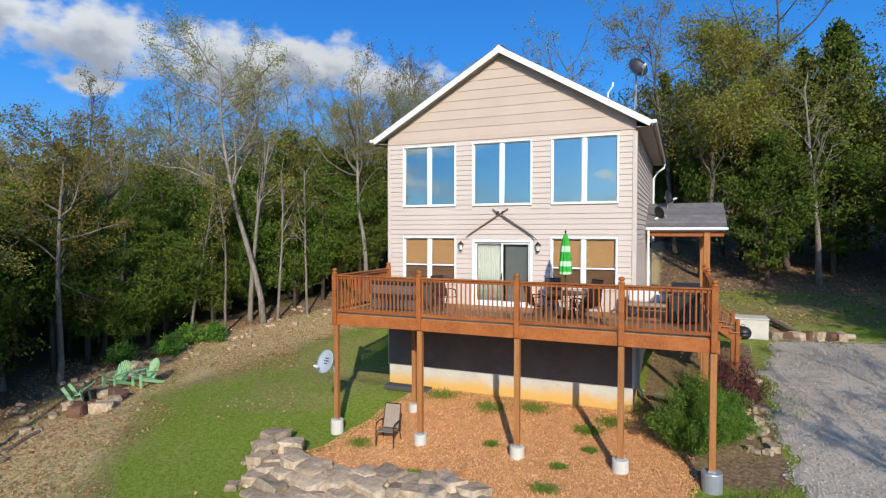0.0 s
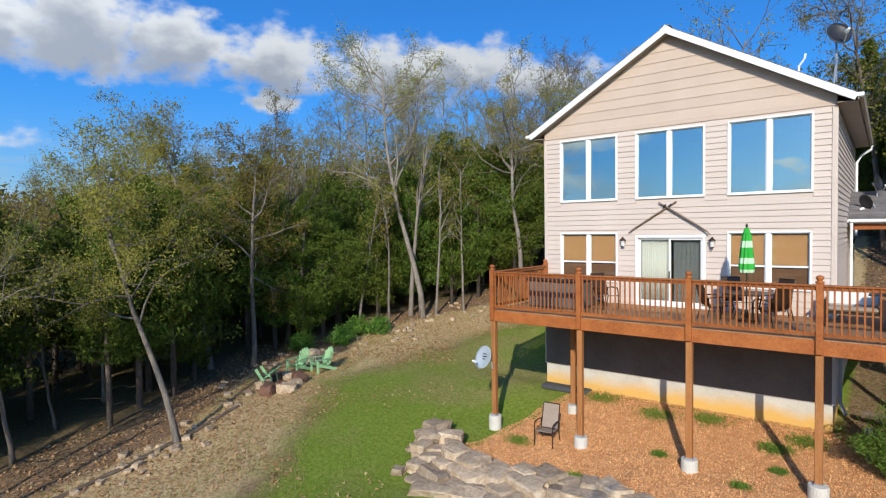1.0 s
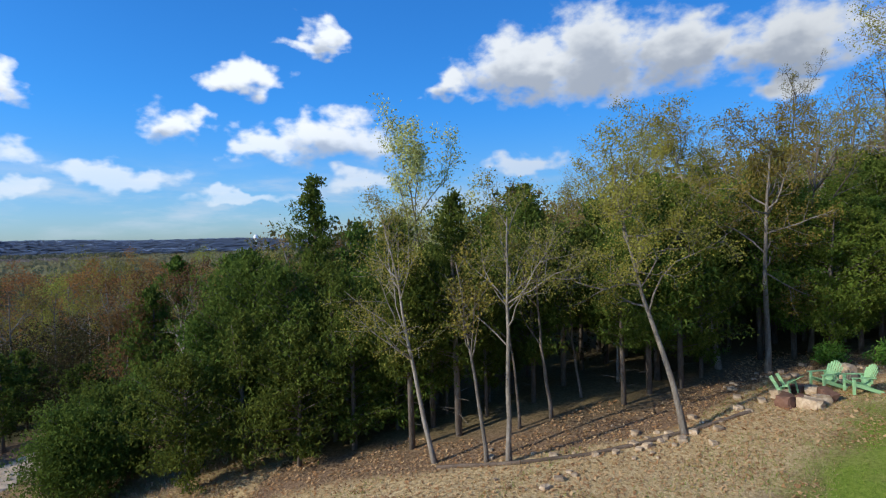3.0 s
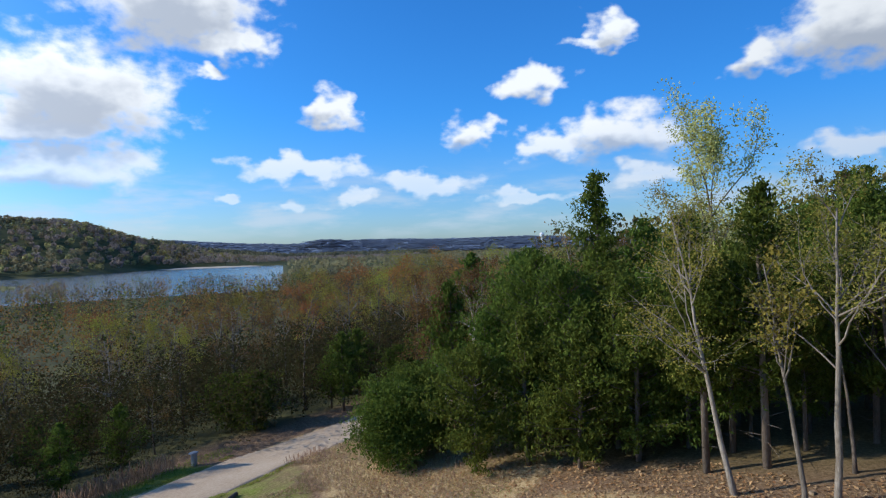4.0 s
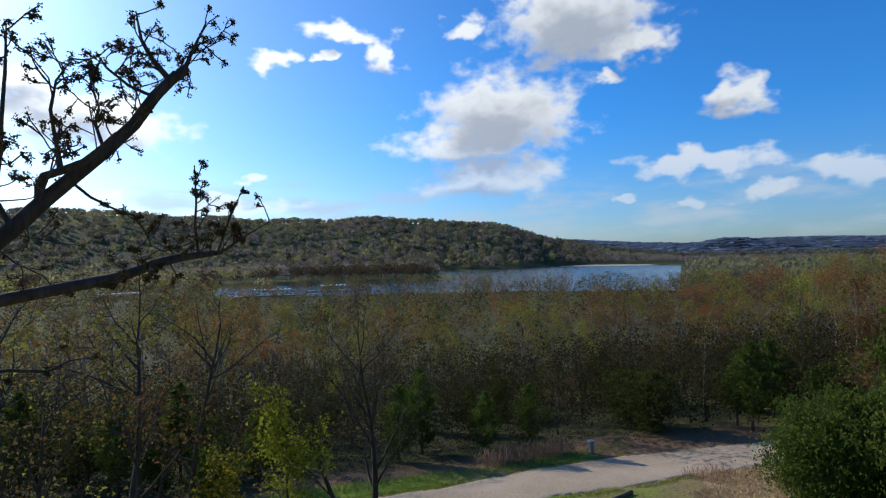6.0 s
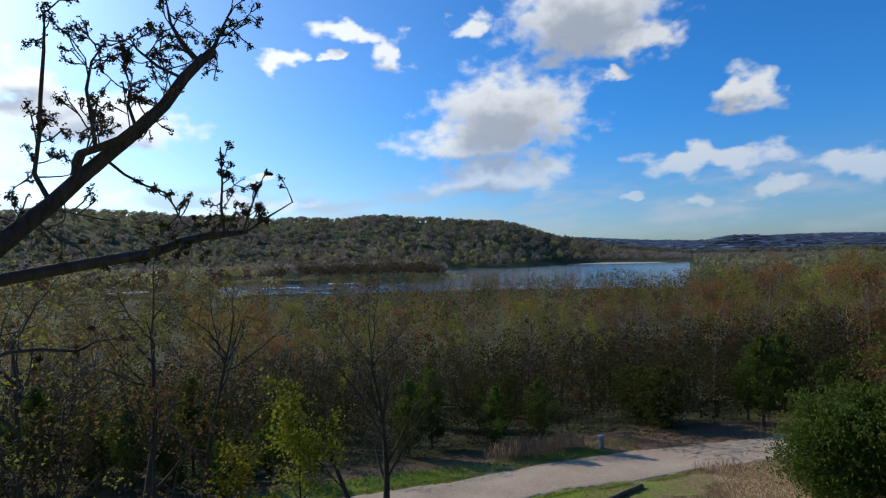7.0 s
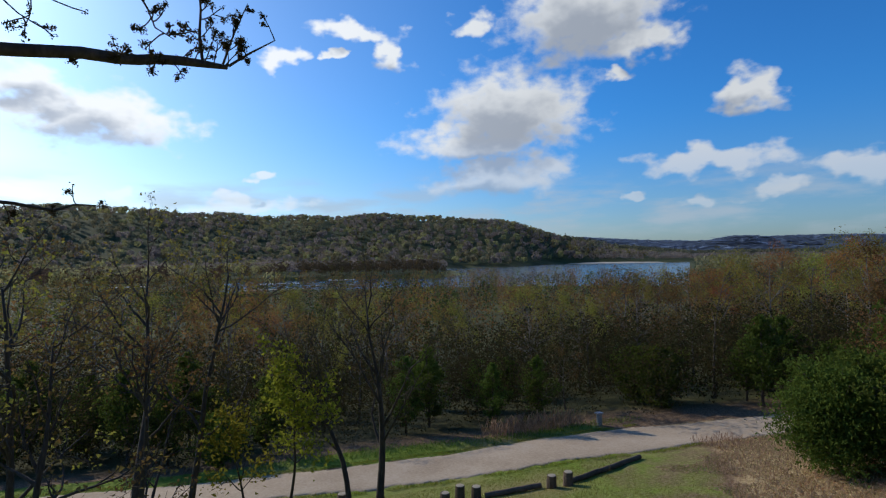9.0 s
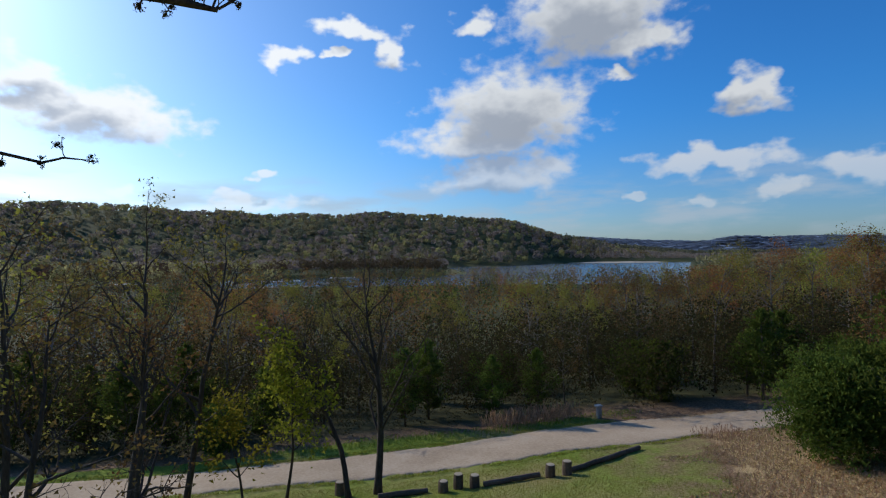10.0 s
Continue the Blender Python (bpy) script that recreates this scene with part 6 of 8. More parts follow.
WOOD_TONES = [leaf_material("russet_wood_crowns", [(0.20, 0.105, 0.04), (0.28, 0.155, 0.055), (0.24, 0.14, 0.05)], 0.35, per_tree=0.0),
              leaf_material("yellow_wood_crowns", [(0.24, 0.215, 0.05), (0.32, 0.27, 0.06), (0.21, 0.18, 0.05)], 0.3, per_tree=0.0),
              leaf_material("grey_twig_crowns", [(0.09, 0.065, 0.045), (0.13, 0.093, 0.062), (0.105, 0.075, 0.045)], 0.15, per_tree=0.0),
              leaf_material("dark_evergreen_crowns", [(0.04, 0.06, 0.02), (0.06, 0.085, 0.025), (0.075, 0.10, 0.03)], 0.2, per_tree=0.0),
              leaf_material("olive_wood_crowns", [(0.13, 0.14, 0.04), (0.18, 0.18, 0.05), (0.11, 0.12, 0.035)], 0.25, per_tree=0.0)]
RUSSET_WOOD = WOOD_TONES[0]
# far copies of the wood tones, paler and greyer: distance haze painted in
HAZED_TONES = {k: leaf_material(name + "_hazed_hill_crowns", c, 0.5, per_tree=0.0) for k, name, c in (
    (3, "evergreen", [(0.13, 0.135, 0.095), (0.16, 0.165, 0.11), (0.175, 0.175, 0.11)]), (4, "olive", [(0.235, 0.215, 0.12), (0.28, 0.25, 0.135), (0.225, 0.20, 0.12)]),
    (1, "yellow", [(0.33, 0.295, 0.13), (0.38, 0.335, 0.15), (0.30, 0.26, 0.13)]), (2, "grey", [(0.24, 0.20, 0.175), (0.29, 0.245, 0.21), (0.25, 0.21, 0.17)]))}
for k, (share, name) in enumerate(((820, "russet"), (420, "yellow"), (620, "grey"), (330, "evergreen"), (420, "olive"))):
    p, r = scatter(310 + k, share, 62, 228, 54, 250, lambda x, y, z, az, d: (z > WATER_Z + 0.3) & ((lane_gap(x, y) > 15) | ((x < -44) & (np.abs(lane_gap(x, y)) > 5))))
    crowns(name + "_lakeside_woodland", p, r.uniform(5.0, 7.6, len(p)), 140, 0.25, WOOD_TONES[k], 320 + k, name + " spring woodland between lane and lake", squash=0.9)
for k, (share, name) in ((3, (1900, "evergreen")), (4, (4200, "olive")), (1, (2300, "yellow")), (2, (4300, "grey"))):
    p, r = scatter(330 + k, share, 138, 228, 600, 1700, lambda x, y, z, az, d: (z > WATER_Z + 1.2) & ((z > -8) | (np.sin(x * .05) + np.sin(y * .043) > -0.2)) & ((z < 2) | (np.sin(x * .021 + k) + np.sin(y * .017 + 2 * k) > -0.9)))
    crowns(name + "_hillside_woodland", p, r.uniform(7, 15, len(p)), 60, 1.05, HAZED_TONES[k], 340 + k, name + " trees on the hillside beyond the lake", squash=0.55, wide=0.38, shell=True)


def stand(seed, number, az0, az1, d0, d1, kinds, low, high, label, group):
    """A loose stand of far trees, each on its own stem."""
    r = np.random.default_rng(seed)
    for k in range(number):
        x, y = toward(r.uniform(az0, az1), r.uniform(d0, d1))
        if floor_at(x, y) > WATER_Z + 0.2:
            tree("hickory_tree", kinds[k % len(kinds)], x, y, label, group, r.uniform(0, 6.3), r.uniform(low, high), r.uniform(0.9, 1.1))


stand(47, 90, 153.5, 170.5, 402, 470, [far_oaks[0], far_oaks[3], bare_oaks[0]], 0.95, 1.3, "russet budding tree on the grassy point in the lake", "trees on the point")
stand(48, 60, 134, 153, 1005, 1060, [far_oaks[1], far_oaks[3], far_oaks[0]], 1.2, 1.8, "pale budding tree behind the far beach", "trees behind the beach")
GROVE = leaf_material("dark_russet_grove", [(0.10, 0.07, 0.045), (0.135, 0.09, 0.055), (0.12, 0.095, 0.05)], 0.3, per_tree=0.0)
p, r = scatter(55, 210, 153.2, 169.5, 396, 475, lambda x, y, z, az, d: z > WATER_Z + 0.5)
crowns("point_grove", p, r.uniform(5, 13, len(p)), 70, 0.55, GROVE, 56, "dark russet grove on the grassy point", squash=0.42, wide=0.3)
for k, tone in ((4, HAZED_TONES[4]), (1, HAZED_TONES[1]), (2, GROVE)):
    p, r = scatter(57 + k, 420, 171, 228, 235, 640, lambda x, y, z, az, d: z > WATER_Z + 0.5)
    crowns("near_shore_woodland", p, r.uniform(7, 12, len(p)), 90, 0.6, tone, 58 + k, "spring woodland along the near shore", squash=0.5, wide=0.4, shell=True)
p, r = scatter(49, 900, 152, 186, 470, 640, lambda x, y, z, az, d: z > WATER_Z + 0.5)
crowns("farther_shore_woodland", p, r.uniform(6, 12, len(p)), 60, 0.7, HAZED_TONES[2], 50, "grey-brown woodland behind the grassy point", squash=0.5, wide=0.4)
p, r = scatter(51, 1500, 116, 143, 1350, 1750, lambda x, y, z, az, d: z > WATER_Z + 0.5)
crowns("pine_belt", p, r.uniform(14, 20, len(p)), 24, 1.2, HAZED_TONES[3], 52, "dark belt of pines beyond the lake", squash=0.6, wide=0.4)
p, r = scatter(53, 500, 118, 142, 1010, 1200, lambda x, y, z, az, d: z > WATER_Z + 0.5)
crowns("beach_woodland", p, r.uniform(9, 14, len(p)), 40, 0.9, HAZED_TONES[2], 54, "pale budding trees behind the beach", squash=0.5, wide=0.42)
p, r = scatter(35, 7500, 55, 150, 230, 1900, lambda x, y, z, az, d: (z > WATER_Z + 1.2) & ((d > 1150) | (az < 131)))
crowns("plain_woodland", p, r.uniform(7, 11, len(p)), 18, 1.4, HAZED_TONES[4], 36, "flat woodland running out to the horizon", squash=0.5, wide=0.45)
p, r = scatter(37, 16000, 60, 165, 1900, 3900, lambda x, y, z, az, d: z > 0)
crowns("distant_ridge_woodland", p, r.uniform(3, 5.5, len(p)), 10, 75.0, HAZE_BLUE, 38, "wooded ridges on the horizon, blue haze painted into the crowns", squash=0.5, wide=5.5, flat=True)


def bar(name, az0, az1, d0, d1, top, mat, label, category, seed):
    """A low bank that rises from the water, with an uneven shore."""
    r = np.random.default_rng(seed)
    n, rows = 90, 6
    a = np.linspace(az0, az1, n)
    wob = np.convolve(r.normal(0, 1, n + 8), np.ones(9) / 9, "valid")
    taper = np.minimum(1, np.minimum(np.arange(n), np.arange(n)[::-1]) / 10.0)
    s = Mesh()
    for i in range(n):
        near, far_side = d0 + (d1 - d0) * (0.28 + 0.22 * wob[i]) * taper[i] + (1 - taper[i]) * (d1 - d0) * 0.5, d1
        for j in range(rows):
            f = j / (rows - 1)
            x, y = toward(a[i], near + (far_side - near) * f)
            s.v.append(Vector((x, y, WATER_Z - 0.3 + (top + 0.3) * math.sin(math.pi * min(1, f * 1.2) / 2) * (0.4 + 0.6 * taper[i]))))
    for i in range(n - 1):
        for j in range(rows - 1):
            k = i * rows + j
            s.f.append([k, k + 1, k + rows + 1, k + rows])
    return tagged(new(name, s.mesh(name, mat, True)), label, category, kind="structure")


SAND = surface("pale_beach_sand", [(0.40, 0.33, 0.25), (0.50, 0.42, 0.33)], 0.05, 0.95, 0.0, 0.6)
SHORE_GRASS = surface("shore_grass", [(0.13, 0.15, 0.045), (0.21, 0.20, 0.065), (0.27, 0.22, 0.10)], 0.06, 0.95, 0.0, 0.6)
bar("beach", 133.5, 149, 905, 1008, 1.6, SAND, "pale sandy beach along the far lake shore", "beach", 61)
bar("grassy_point", 153, 171.5, 372, 480, 1.5, SHORE_GRASS, "low grassy point reaching into the lake", "lake shore", 62)
bar("mud_bar", 154, 160, 470, 560, 0.8, SHORE_GRASS, "brown reed bank at the lake's edge", "lake shore", 63)

# ---- lake ----
wm, wn, wl, wp = material("lake_water")
wp.inputs["Base Color"].default_value = (0.035, 0.075, 0.11, 1)
wp.inputs["Roughness"].default_value = 0.12
wt, wb, wc, wmp = wn.new("ShaderNodeTexNoise"), wn.new("ShaderNodeBump"), wn.new("ShaderNodeTexCoord"), wn.new("ShaderNodeMapping")
wmp.inputs["Scale"].default_value = (1, 1, 1)
wl.new(wc.outputs["Object"], wmp.inputs[0])
wl.new(wmp.outputs[0], wt.inputs["Vector"])
wt.inputs["Scale"].default_value, wt.inputs["Detail"].default_value = 0.55, 6
wb.inputs["Strength"].default_value, wb.inputs["Distance"].default_value = 0.9, 0.35
wl.new(wt.outputs[0], wb.inputs["Height"])
wl.new(wb.outputs[0], wp.inputs["Normal"])
water = Mesh()
for i in range(41):
    az = radians(126 + i * 3.4)
    for d in (180, 1200):
        water.v.append(Vector((EYE[0] - d * math.sin(az), EYE[1] + d * math.cos(az), WATER_Z)))
for i in range(40):
    water.f.append([2 * i, 2 * i + 1, 2 * i + 3, 2 * i + 2])
lake = tagged(new("water", water.mesh("water", wm)), "rippled blue lake reflecting the sky", "lake", kind="structure")


# ---- the near tree whose boughs reach into the view ----
def near_oak():
    rng = np.random.default_rng(91)
    V = lambda *c: np.array(c, float)
    base = V(11.3, -21.6, floor_at(11.3, -21.6) - 0.2)
    fork = V(10.75, -21.85, 0.75)
    runs, spots = [], []
    runs.append(([base, base * 0.6 + fork * 0.4 + V(0.12, 0.05, 0), fork, V(10.85, -21.6, 2.2), V(11.1, -21.5, 3.6), V(11.3, -21.4, 4.6)], [0.26, 0.2, 0.14, 0.09, 0.05, 0.02], 0))
    bough_a = [fork, V(10.25, -21.85, 1.45), V(9.98, -21.86, 1.76), V(9.84, -21.89, 1.89), V(9.70, -21.94, 2.03), V(9.56, -22.01, 2.19), V(9.45, -22.04, 2.30), V(9.32, -22.09, 2.46), V(9.17, -22.12, 2.62), V(9.01, -22.16, 2.79), V(8.85, -22.18, 2.98), V(8.73, -22.20, 3.18), V(8.63, -22.20, 3.30), V(8.54, -22.20, 3.39)]
    runs.append((bough_a, [0.10, 0.07, 0.06, 0.056, 0.053, 0.05, 0.048, 0.045, 0.042, 0.04, 0.038, 0.036, 0.033, 0.027], 1))
    bough_b = [fork + V(-.05, 0, -.1), V(10.3, -21.8, 1.55), V(9.84, -21.89, 1.84), V(9.70, -21.94, 1.86), V(9.46, -22.05, 1.91), V(9.15, -22.15, 1.97), V(8.98, -22.27, 2.00), V(8.87, -22.38, 2.04), V(8.76, -22.47, 2.09), V(8.61, -22.57, 2.13), V(8.47, -22.64, 2.15), V(8.30, -22.72, 2.17)]
    runs.append((bough_b, [0.07, 0.05, 0.042, 0.038, 0.037, 0.036, 0.036, 0.034, 0.034, 0.032, 0.027, 0.017], 1))
    bough_c = [fork + V(-.02, 0, -.25), V(10.7, -22.7, 0.9), V(10.4, -23.5, 1.1), V(10.1, -23.85, 1.23), V(9.9, -23.98, 1.22), V(9.64, -24.06, 1.17), V(9.5, -24.15, 1.235), V(9.34, -24.24, 1.24)]
    runs.append((bough_c, [0.06, 0.035, 0.02, 0.017, 0.015, 0.013, 0.010, 0.005], 1))
    arch = [V(9.33, -22.09, 2.46), V(9.33, -22.09, 2.55), V(9.30, -22.05, 2.61), V(9.20, -21.99, 2.64), V(9.09, -21.95, 2.69), V(9.00, -21.93, 2.78), V(8.93, -21.90, 2.86)]
    runs.append((arch, [0.030, 0.028, 0.027, 0.025, 0.022, 0.014, 0.006], 2))
    tall = [V(9.46, -22.04, 2.32), V(9.54, -22.08, 2.48), V(9.53, -22.07, 2.55), V(9.51, -22.06, 2.71), V(9.50, -22.05, 2.93), V(9.48, -22.04, 3.20), V(9.47, -22.02, 3.46)]
    runs.append((tall, [0.016, 0.014, 0.013, 0.013, 0.012, 0.010, 0.004], 2))
    spray = [V(9.22, -22.00, 2.64), V(9.24, -22.04, 2.79), V(9.27, -22.05, 3.00), V(9.24, -22.04, 3.17), V(9.15, -21.99, 3.30)]
    runs.append((spray, [0.014, 0.012, 0.010, 0.007, 0.003], 2))
    mast = [V(8.47, -22.64, 2.16), V(8.49, -22.64, 2.36), V(8.48, -22.63, 2.53), V(8.49, -22.63, 2.81)]
    runs.append((mast, [0.012, 0.010, 0.008, 0.004], 2))
    prong = [V(8.29, -22.72, 2.18), V(8.14, -22.70, 2.29), V(7.95, -22.67, 2.41)]
    runs.append((prong, [0.012, 0.009, 0.004], 2))
    fork_tip = [V(8.33, -22.71, 2.18), V(8.25, -22.69, 2.42), V(8.15, -22.67, 2.66)]
    runs.append((fork_tip, [0.010, 0.007, 0.003], 2))
    fan = [V(8.64, -22.20, 3.29), V(8.74, -22.24, 3.42), V(8.81, -22.27, 3.56), V(8.84, -22.28, 3.75)]
    runs.append((fan, [0.022, 0.018, 0.011, 0.004], 2))
    fan_b = [V(8.56, -22.20, 3.36), V(8.51, -22.18, 3.49), V(8.42, -22.13, 3.69)]
    runs.append((fan_b, [0.018, 0.012, 0.004], 2))
    side = [V(8.73, -22.20, 3.17), V(8.88, -22.20, 3.23), V(9.01, -22.26, 3.35), V(9.06, -22.28, 3.44)]
    runs.append((side, [0.013, 0.010, 0.008, 0.004], 2))
    side_b = [V(9.01, -22.16, 2.79), V(9.06, -22.18, 2.96), V(9.04, -22.17, 3.07), V(9.09, -22.19, 3.21)]
    runs.append((side_b, [0.012, 0.010, 0.007, 0.004], 2))
    droop = [V(9.19, -22.13, 2.60), V(9.08, -22.10, 2.50), V(8.97, -22.14, 2.44), V(8.86, -22.15, 2.40), V(8.80, -22.18, 2.31), V(8.76, -22.22, 2.21), V(8.65, -22.22, 2.15)]
    runs.append((droop, [0.010, 0.009, 0.008, 0.007, 0.006, 0.005, 0.003], 2))
    twig = dict(count=[0, 0, 1, 2, 2], segments=[3, 4, 5, 4, 3], bend=[.1, .1, .16, .22, .26], lift=[0, 0, .07, .05, .0], taper=[.8, .8, .8, .85, .9],
                angle=[(30, 60), (30, 60), (25, 60), (30, 70)], ratio=[.5, .5, .55, .5], thin=[.5, .5, .6, .7], leaf_level=4)
    twig["from"] = [.2, .2, .25, .3]
    ends = []
    for line, number, size, first in ((bough_a, 16, 0.36, 0.3), (bough_b, 14, 0.24, 0.3), (arch, 6, 0.3, 0.3), (tall, 11, 0.34, 0.1), (spray, 12, 0.28, 0.1), (fan, 10, 0.28, 0.05), (fan_b, 9, 0.26, 0.1), (side, 10, 0.24, 0.1), (side_b, 8, 0.22, 0.2), (mast, 8, 0.15, 0.25), (prong, 6, 0.16, 0.2), (fork_tip, 6, 0.16, 0.2), (droop, 9, 0.16, 0.2), (bough_c, 9, 0.2, 0.35)):
        for k in range(number):
            f = rng.uniform(first, 1.0) * (len(line) - 1)
            i = min(int(f), len(line) - 2)
            at = line[i] + (line[i + 1] - line[i]) * (f - i)
            w = rng.normal(size=3) * V(0.8, 0.8, 0.45) + V(-0.25, -0.1, 0.6 if rng.uniform() < 0.76 else -0.55)
            k0 = len(runs)
            grow(rng, at, w, size * rng.uniform(0.4, 1.25), 0.0056, 2, runs, spots, twig)
            ends += [q[0][-1] for q in runs[k0:]]
    for k in range(3):
        k0 = len(runs)
        grow(rng, bough_b[-1] + V(.02 * k, .008 * k, -0.002 * k), V(-0.75, -0.25, 0.55) + rng.normal(0, .45, 3), 0.24 * rng.uniform(.5, 1.1), 0.0055, 2, runs, spots, twig)
        ends += [q[0][-1] for q in runs[k0:]]
    # buds open in small clusters at the twigs' ends
    spots += [e + rng.normal(0, 0.008, 3) for e in ends for _ in range(4)]
    crown_spec = dict(OAK, count=[0, 1, 4, 4])
    for k in range(9):
        at = V(10.85, -21.6, 1.8) + V(0.05, 0.05, 0.32) * k
        grow(rng, at, V(rng.uniform(0.1, 1.0), rng.uniform(-0.8, 0.3), 0.5), rng.uniform(1.2, 2.2), 0.05, 1, runs, spots, crown_spec)
    t = thing("oak_tree", "near dark oak with thick boughs and opening bud clusters", "tree", at=Matrix())
    part("trunk", bark_mesh("trunk", runs, BARK_DARK, (14, 10, 6, 4, 3)), None, t)
    part("crown", leaf_mesh("crown", rng, spots, 3, 0.008, 0.009, BUD), None, t)


near_oak()
# trees off to the sunny side that shade the drive
for x, y, k, s in ((20.0, -14.0, 0, 0.9), (22.5, -18.5, 4, 1.0), (19.0, -19.5, 2, 0.8), (23.5, -9.0, 1, 0.9), (27.0, -6.0, 1, 0.9), (31.0, -1.0, 0, 1.1), (35.0, 4.0, 1, 1.1), (24.5, -3.0, 2, 1.0)):
    tree("oak_tree", oaks[k], x, y, OAK_LABEL, "oaks beyond the drive", k * 1.7, s)


# dense trees out of view, added to throw shade on the bank
for x, y, k, s in ((20.5, 7.0, 0, 1.2), (22.5, 2.5, 1, 1.2), (24.0, 9.5, 3, 1.3), (26.0, 5.5, 1, 1.3), (21.5, 11.5, 2, 1.2), (28.0, 11.0, 0, 1.4), (29.5, 3.0, 3, 1.3), (25.0, 14.5, 1, 1.2), (30.0, 16.0, 0, 1.4), (32.0, 8.0, 1, 1.3)):
    tree("cedar_tree", cedars[k], x, y, "tall dark pine out of view, added to shade the bank", "pines beside the drive", k * 1.3 + x, s)


# ---- chairs ----
def patio_chair(x, y, z, turn, label, seat_mat=None):
    """Sling chair: tube frame with curved arms, four legs, sling back and seat."""
    c = thing("patio_chair", label, "chair", "sling patio chairs", at=T(x, y, z) @ Matrix.Rotation(turn, 4, "Z"))
    for s in (-0.27, 0.27):
        part("front_leg", Mesh().tube([(s, -0.27, 0), (s, -0.27, 0.42), (s, -0.25, 0.60)], [0.016] * 3, 8), BRONZE, c)
        part("back_leg", Mesh().tube([(s, 0.34, 0), (s, 0.24, 0.36), (s, 0.27, 0.62)], [0.016] * 3, 8), BRONZE, c)
        part("arm", Mesh().tube([(s, -0.25, 0.60), (s * 1.05, -0.18, 0.645), (s * 1.07, 0.05, 0.655), (s, 0.30, 0.62)], [0.017, 0.022, 0.022, 0.015], 8), BRONZE, c)
        part("side_rail", Mesh().tube([(s * 0.93, -0.27, 0.42), (s * 0.93, 0.20, 0.36), (s * 0.93, 0.28, 0.60), (s * 0.9, 0.42, 1.06)], [0.015] * 4, 8), BRONZE, c)
    part("seat", span((0, -0.26, 0.425), (0, 0.20, 0.37), 0.47, 0.012, 0.004), seat_mat or SLING, c, "taupe sling seat")
    part("backrest", span((0, 0.22, 0.40), (0, 0.425, 1.05), 0.47, 0.012, 0.004), seat_mat or SLING, c, "taupe sling backrest")
    part("top_bar", Mesh().tube([(-0.24, 0.42, 1.06), (0.24, 0.42, 1.06)], [0.016] * 2, 8), BRONZE, c)
    return c


CH = floor_at(2.0, -3.72) + 0.05
patio_chair(2.0, -3.72, CH, 0.12, "brown metal patio chair with taupe sling on the mulch")


def adirondack(x, y, turn, tip=None, label="mint green plastic garden chair beside the stone ring"):
    """Fan-backed low garden chair of slats."""
    z = floor_at(x, y) + 0.02
    m = T(x, y, z) @ Matrix.Rotation(turn, 4, "Z")
    if tip:
        m = T(x, y, z + 0.12) @ Matrix.Rotation(turn, 4, "Z") @ tip
    c = thing("garden_chair", label, "chair", "green garden chairs", at=m)
    for i in range(7):
        f = i - 3
        h = 0.86 - 0.022 * f * f
        part("back_slat", span((f * 0.075, 0.18, 0.28), (f * 0.098, 0.18 + 0.34 * h, 0.28 + 0.80 * h), 0.068, 0.02, 0.006), GREEN_PAINT, c)
    for i in range(6):
        part("seat_slat", Mesh().box((0.52, 0.082, 0.02), T(0, -0.30 + i * 0.09, 0.385 - i * 0.022) @ Matrix.Rotation(-0.23, 4, "X"), 0.005), GREEN_PAINT, c)
    for s in (-0.29, 0.29):
        part("front_leg", Mesh().box((0.03, 0.10, 0.55), T(s, -0.32, 0.275), 0.006), GREEN_PAINT, c)
        part("side_stringer", span((s * 0.93, -0.36, 0.36), (s * 0.93, 0.58, 0.05), 0.025, 0.12, 0.006), GREEN_PAINT, c)
        part("armrest", Mesh().box((0.13, 0.72, 0.025), T(s * 1.08, -0.06, 0.565), 0.01), GREEN_PAINT, c)
        part("arm_support", Mesh().box((0.03, 0.06, 0.2), T(s, 0.22, 0.46), 0.006), GREEN_PAINT, c)
    part("back_brace", Mesh().box((0.6, 0.03, 0.07), T(0, 0.34, 0.55) @ Matrix.Rotation(-0.35, 4, "X"), 0.006), GREEN_PAINT, c)


adirondack(-9.6, -3.6, -0.4 + math.pi * 0.15)
adirondack(-8.7, -3.1, -0.2)
adirondack(-9.6, -5.4, 2.2, Matrix.Rotation(1.35, 4, "X"), "mint green plastic garden chair tipped over on its back")

# ---- stones ----
ROCK_LABEL = "weathered pale limestone block of the dry-stone edging"
srng = random.Random(4)


def stone(x, y, size, label=ROCK_LABEL, group="stones of the bed edging", mat=None, lift=0.0, turn=None, name="stone"):
    z = floor_at(x, y) + size[2] * 0.34 + lift
    s = Mesh().rock(size, Matrix(), srng)
    ob = new(name, s.mesh(name, mat or ROCK))
    ob.matrix_world = T(x, y, z) @ Matrix.Rotation(srng.uniform(0, 6.3) if turn is None else turn, 4, "Z") @ Matrix.Rotation(srng.uniform(-.14, .14), 4, "X")
    tagged(ob, label, "stone", group)
    return ob


# retaining edge in front of the mulch: big blocks shoulder to shoulder, rubble in the gaps
WALL_X = [-1.0, -0.75, 0.0, 1.2, 2.6, 4.2, 6.4]
WALL_Y = [-5.5, -6.2, -6.5, -6.75, -6.5, -6.35, -6.3]
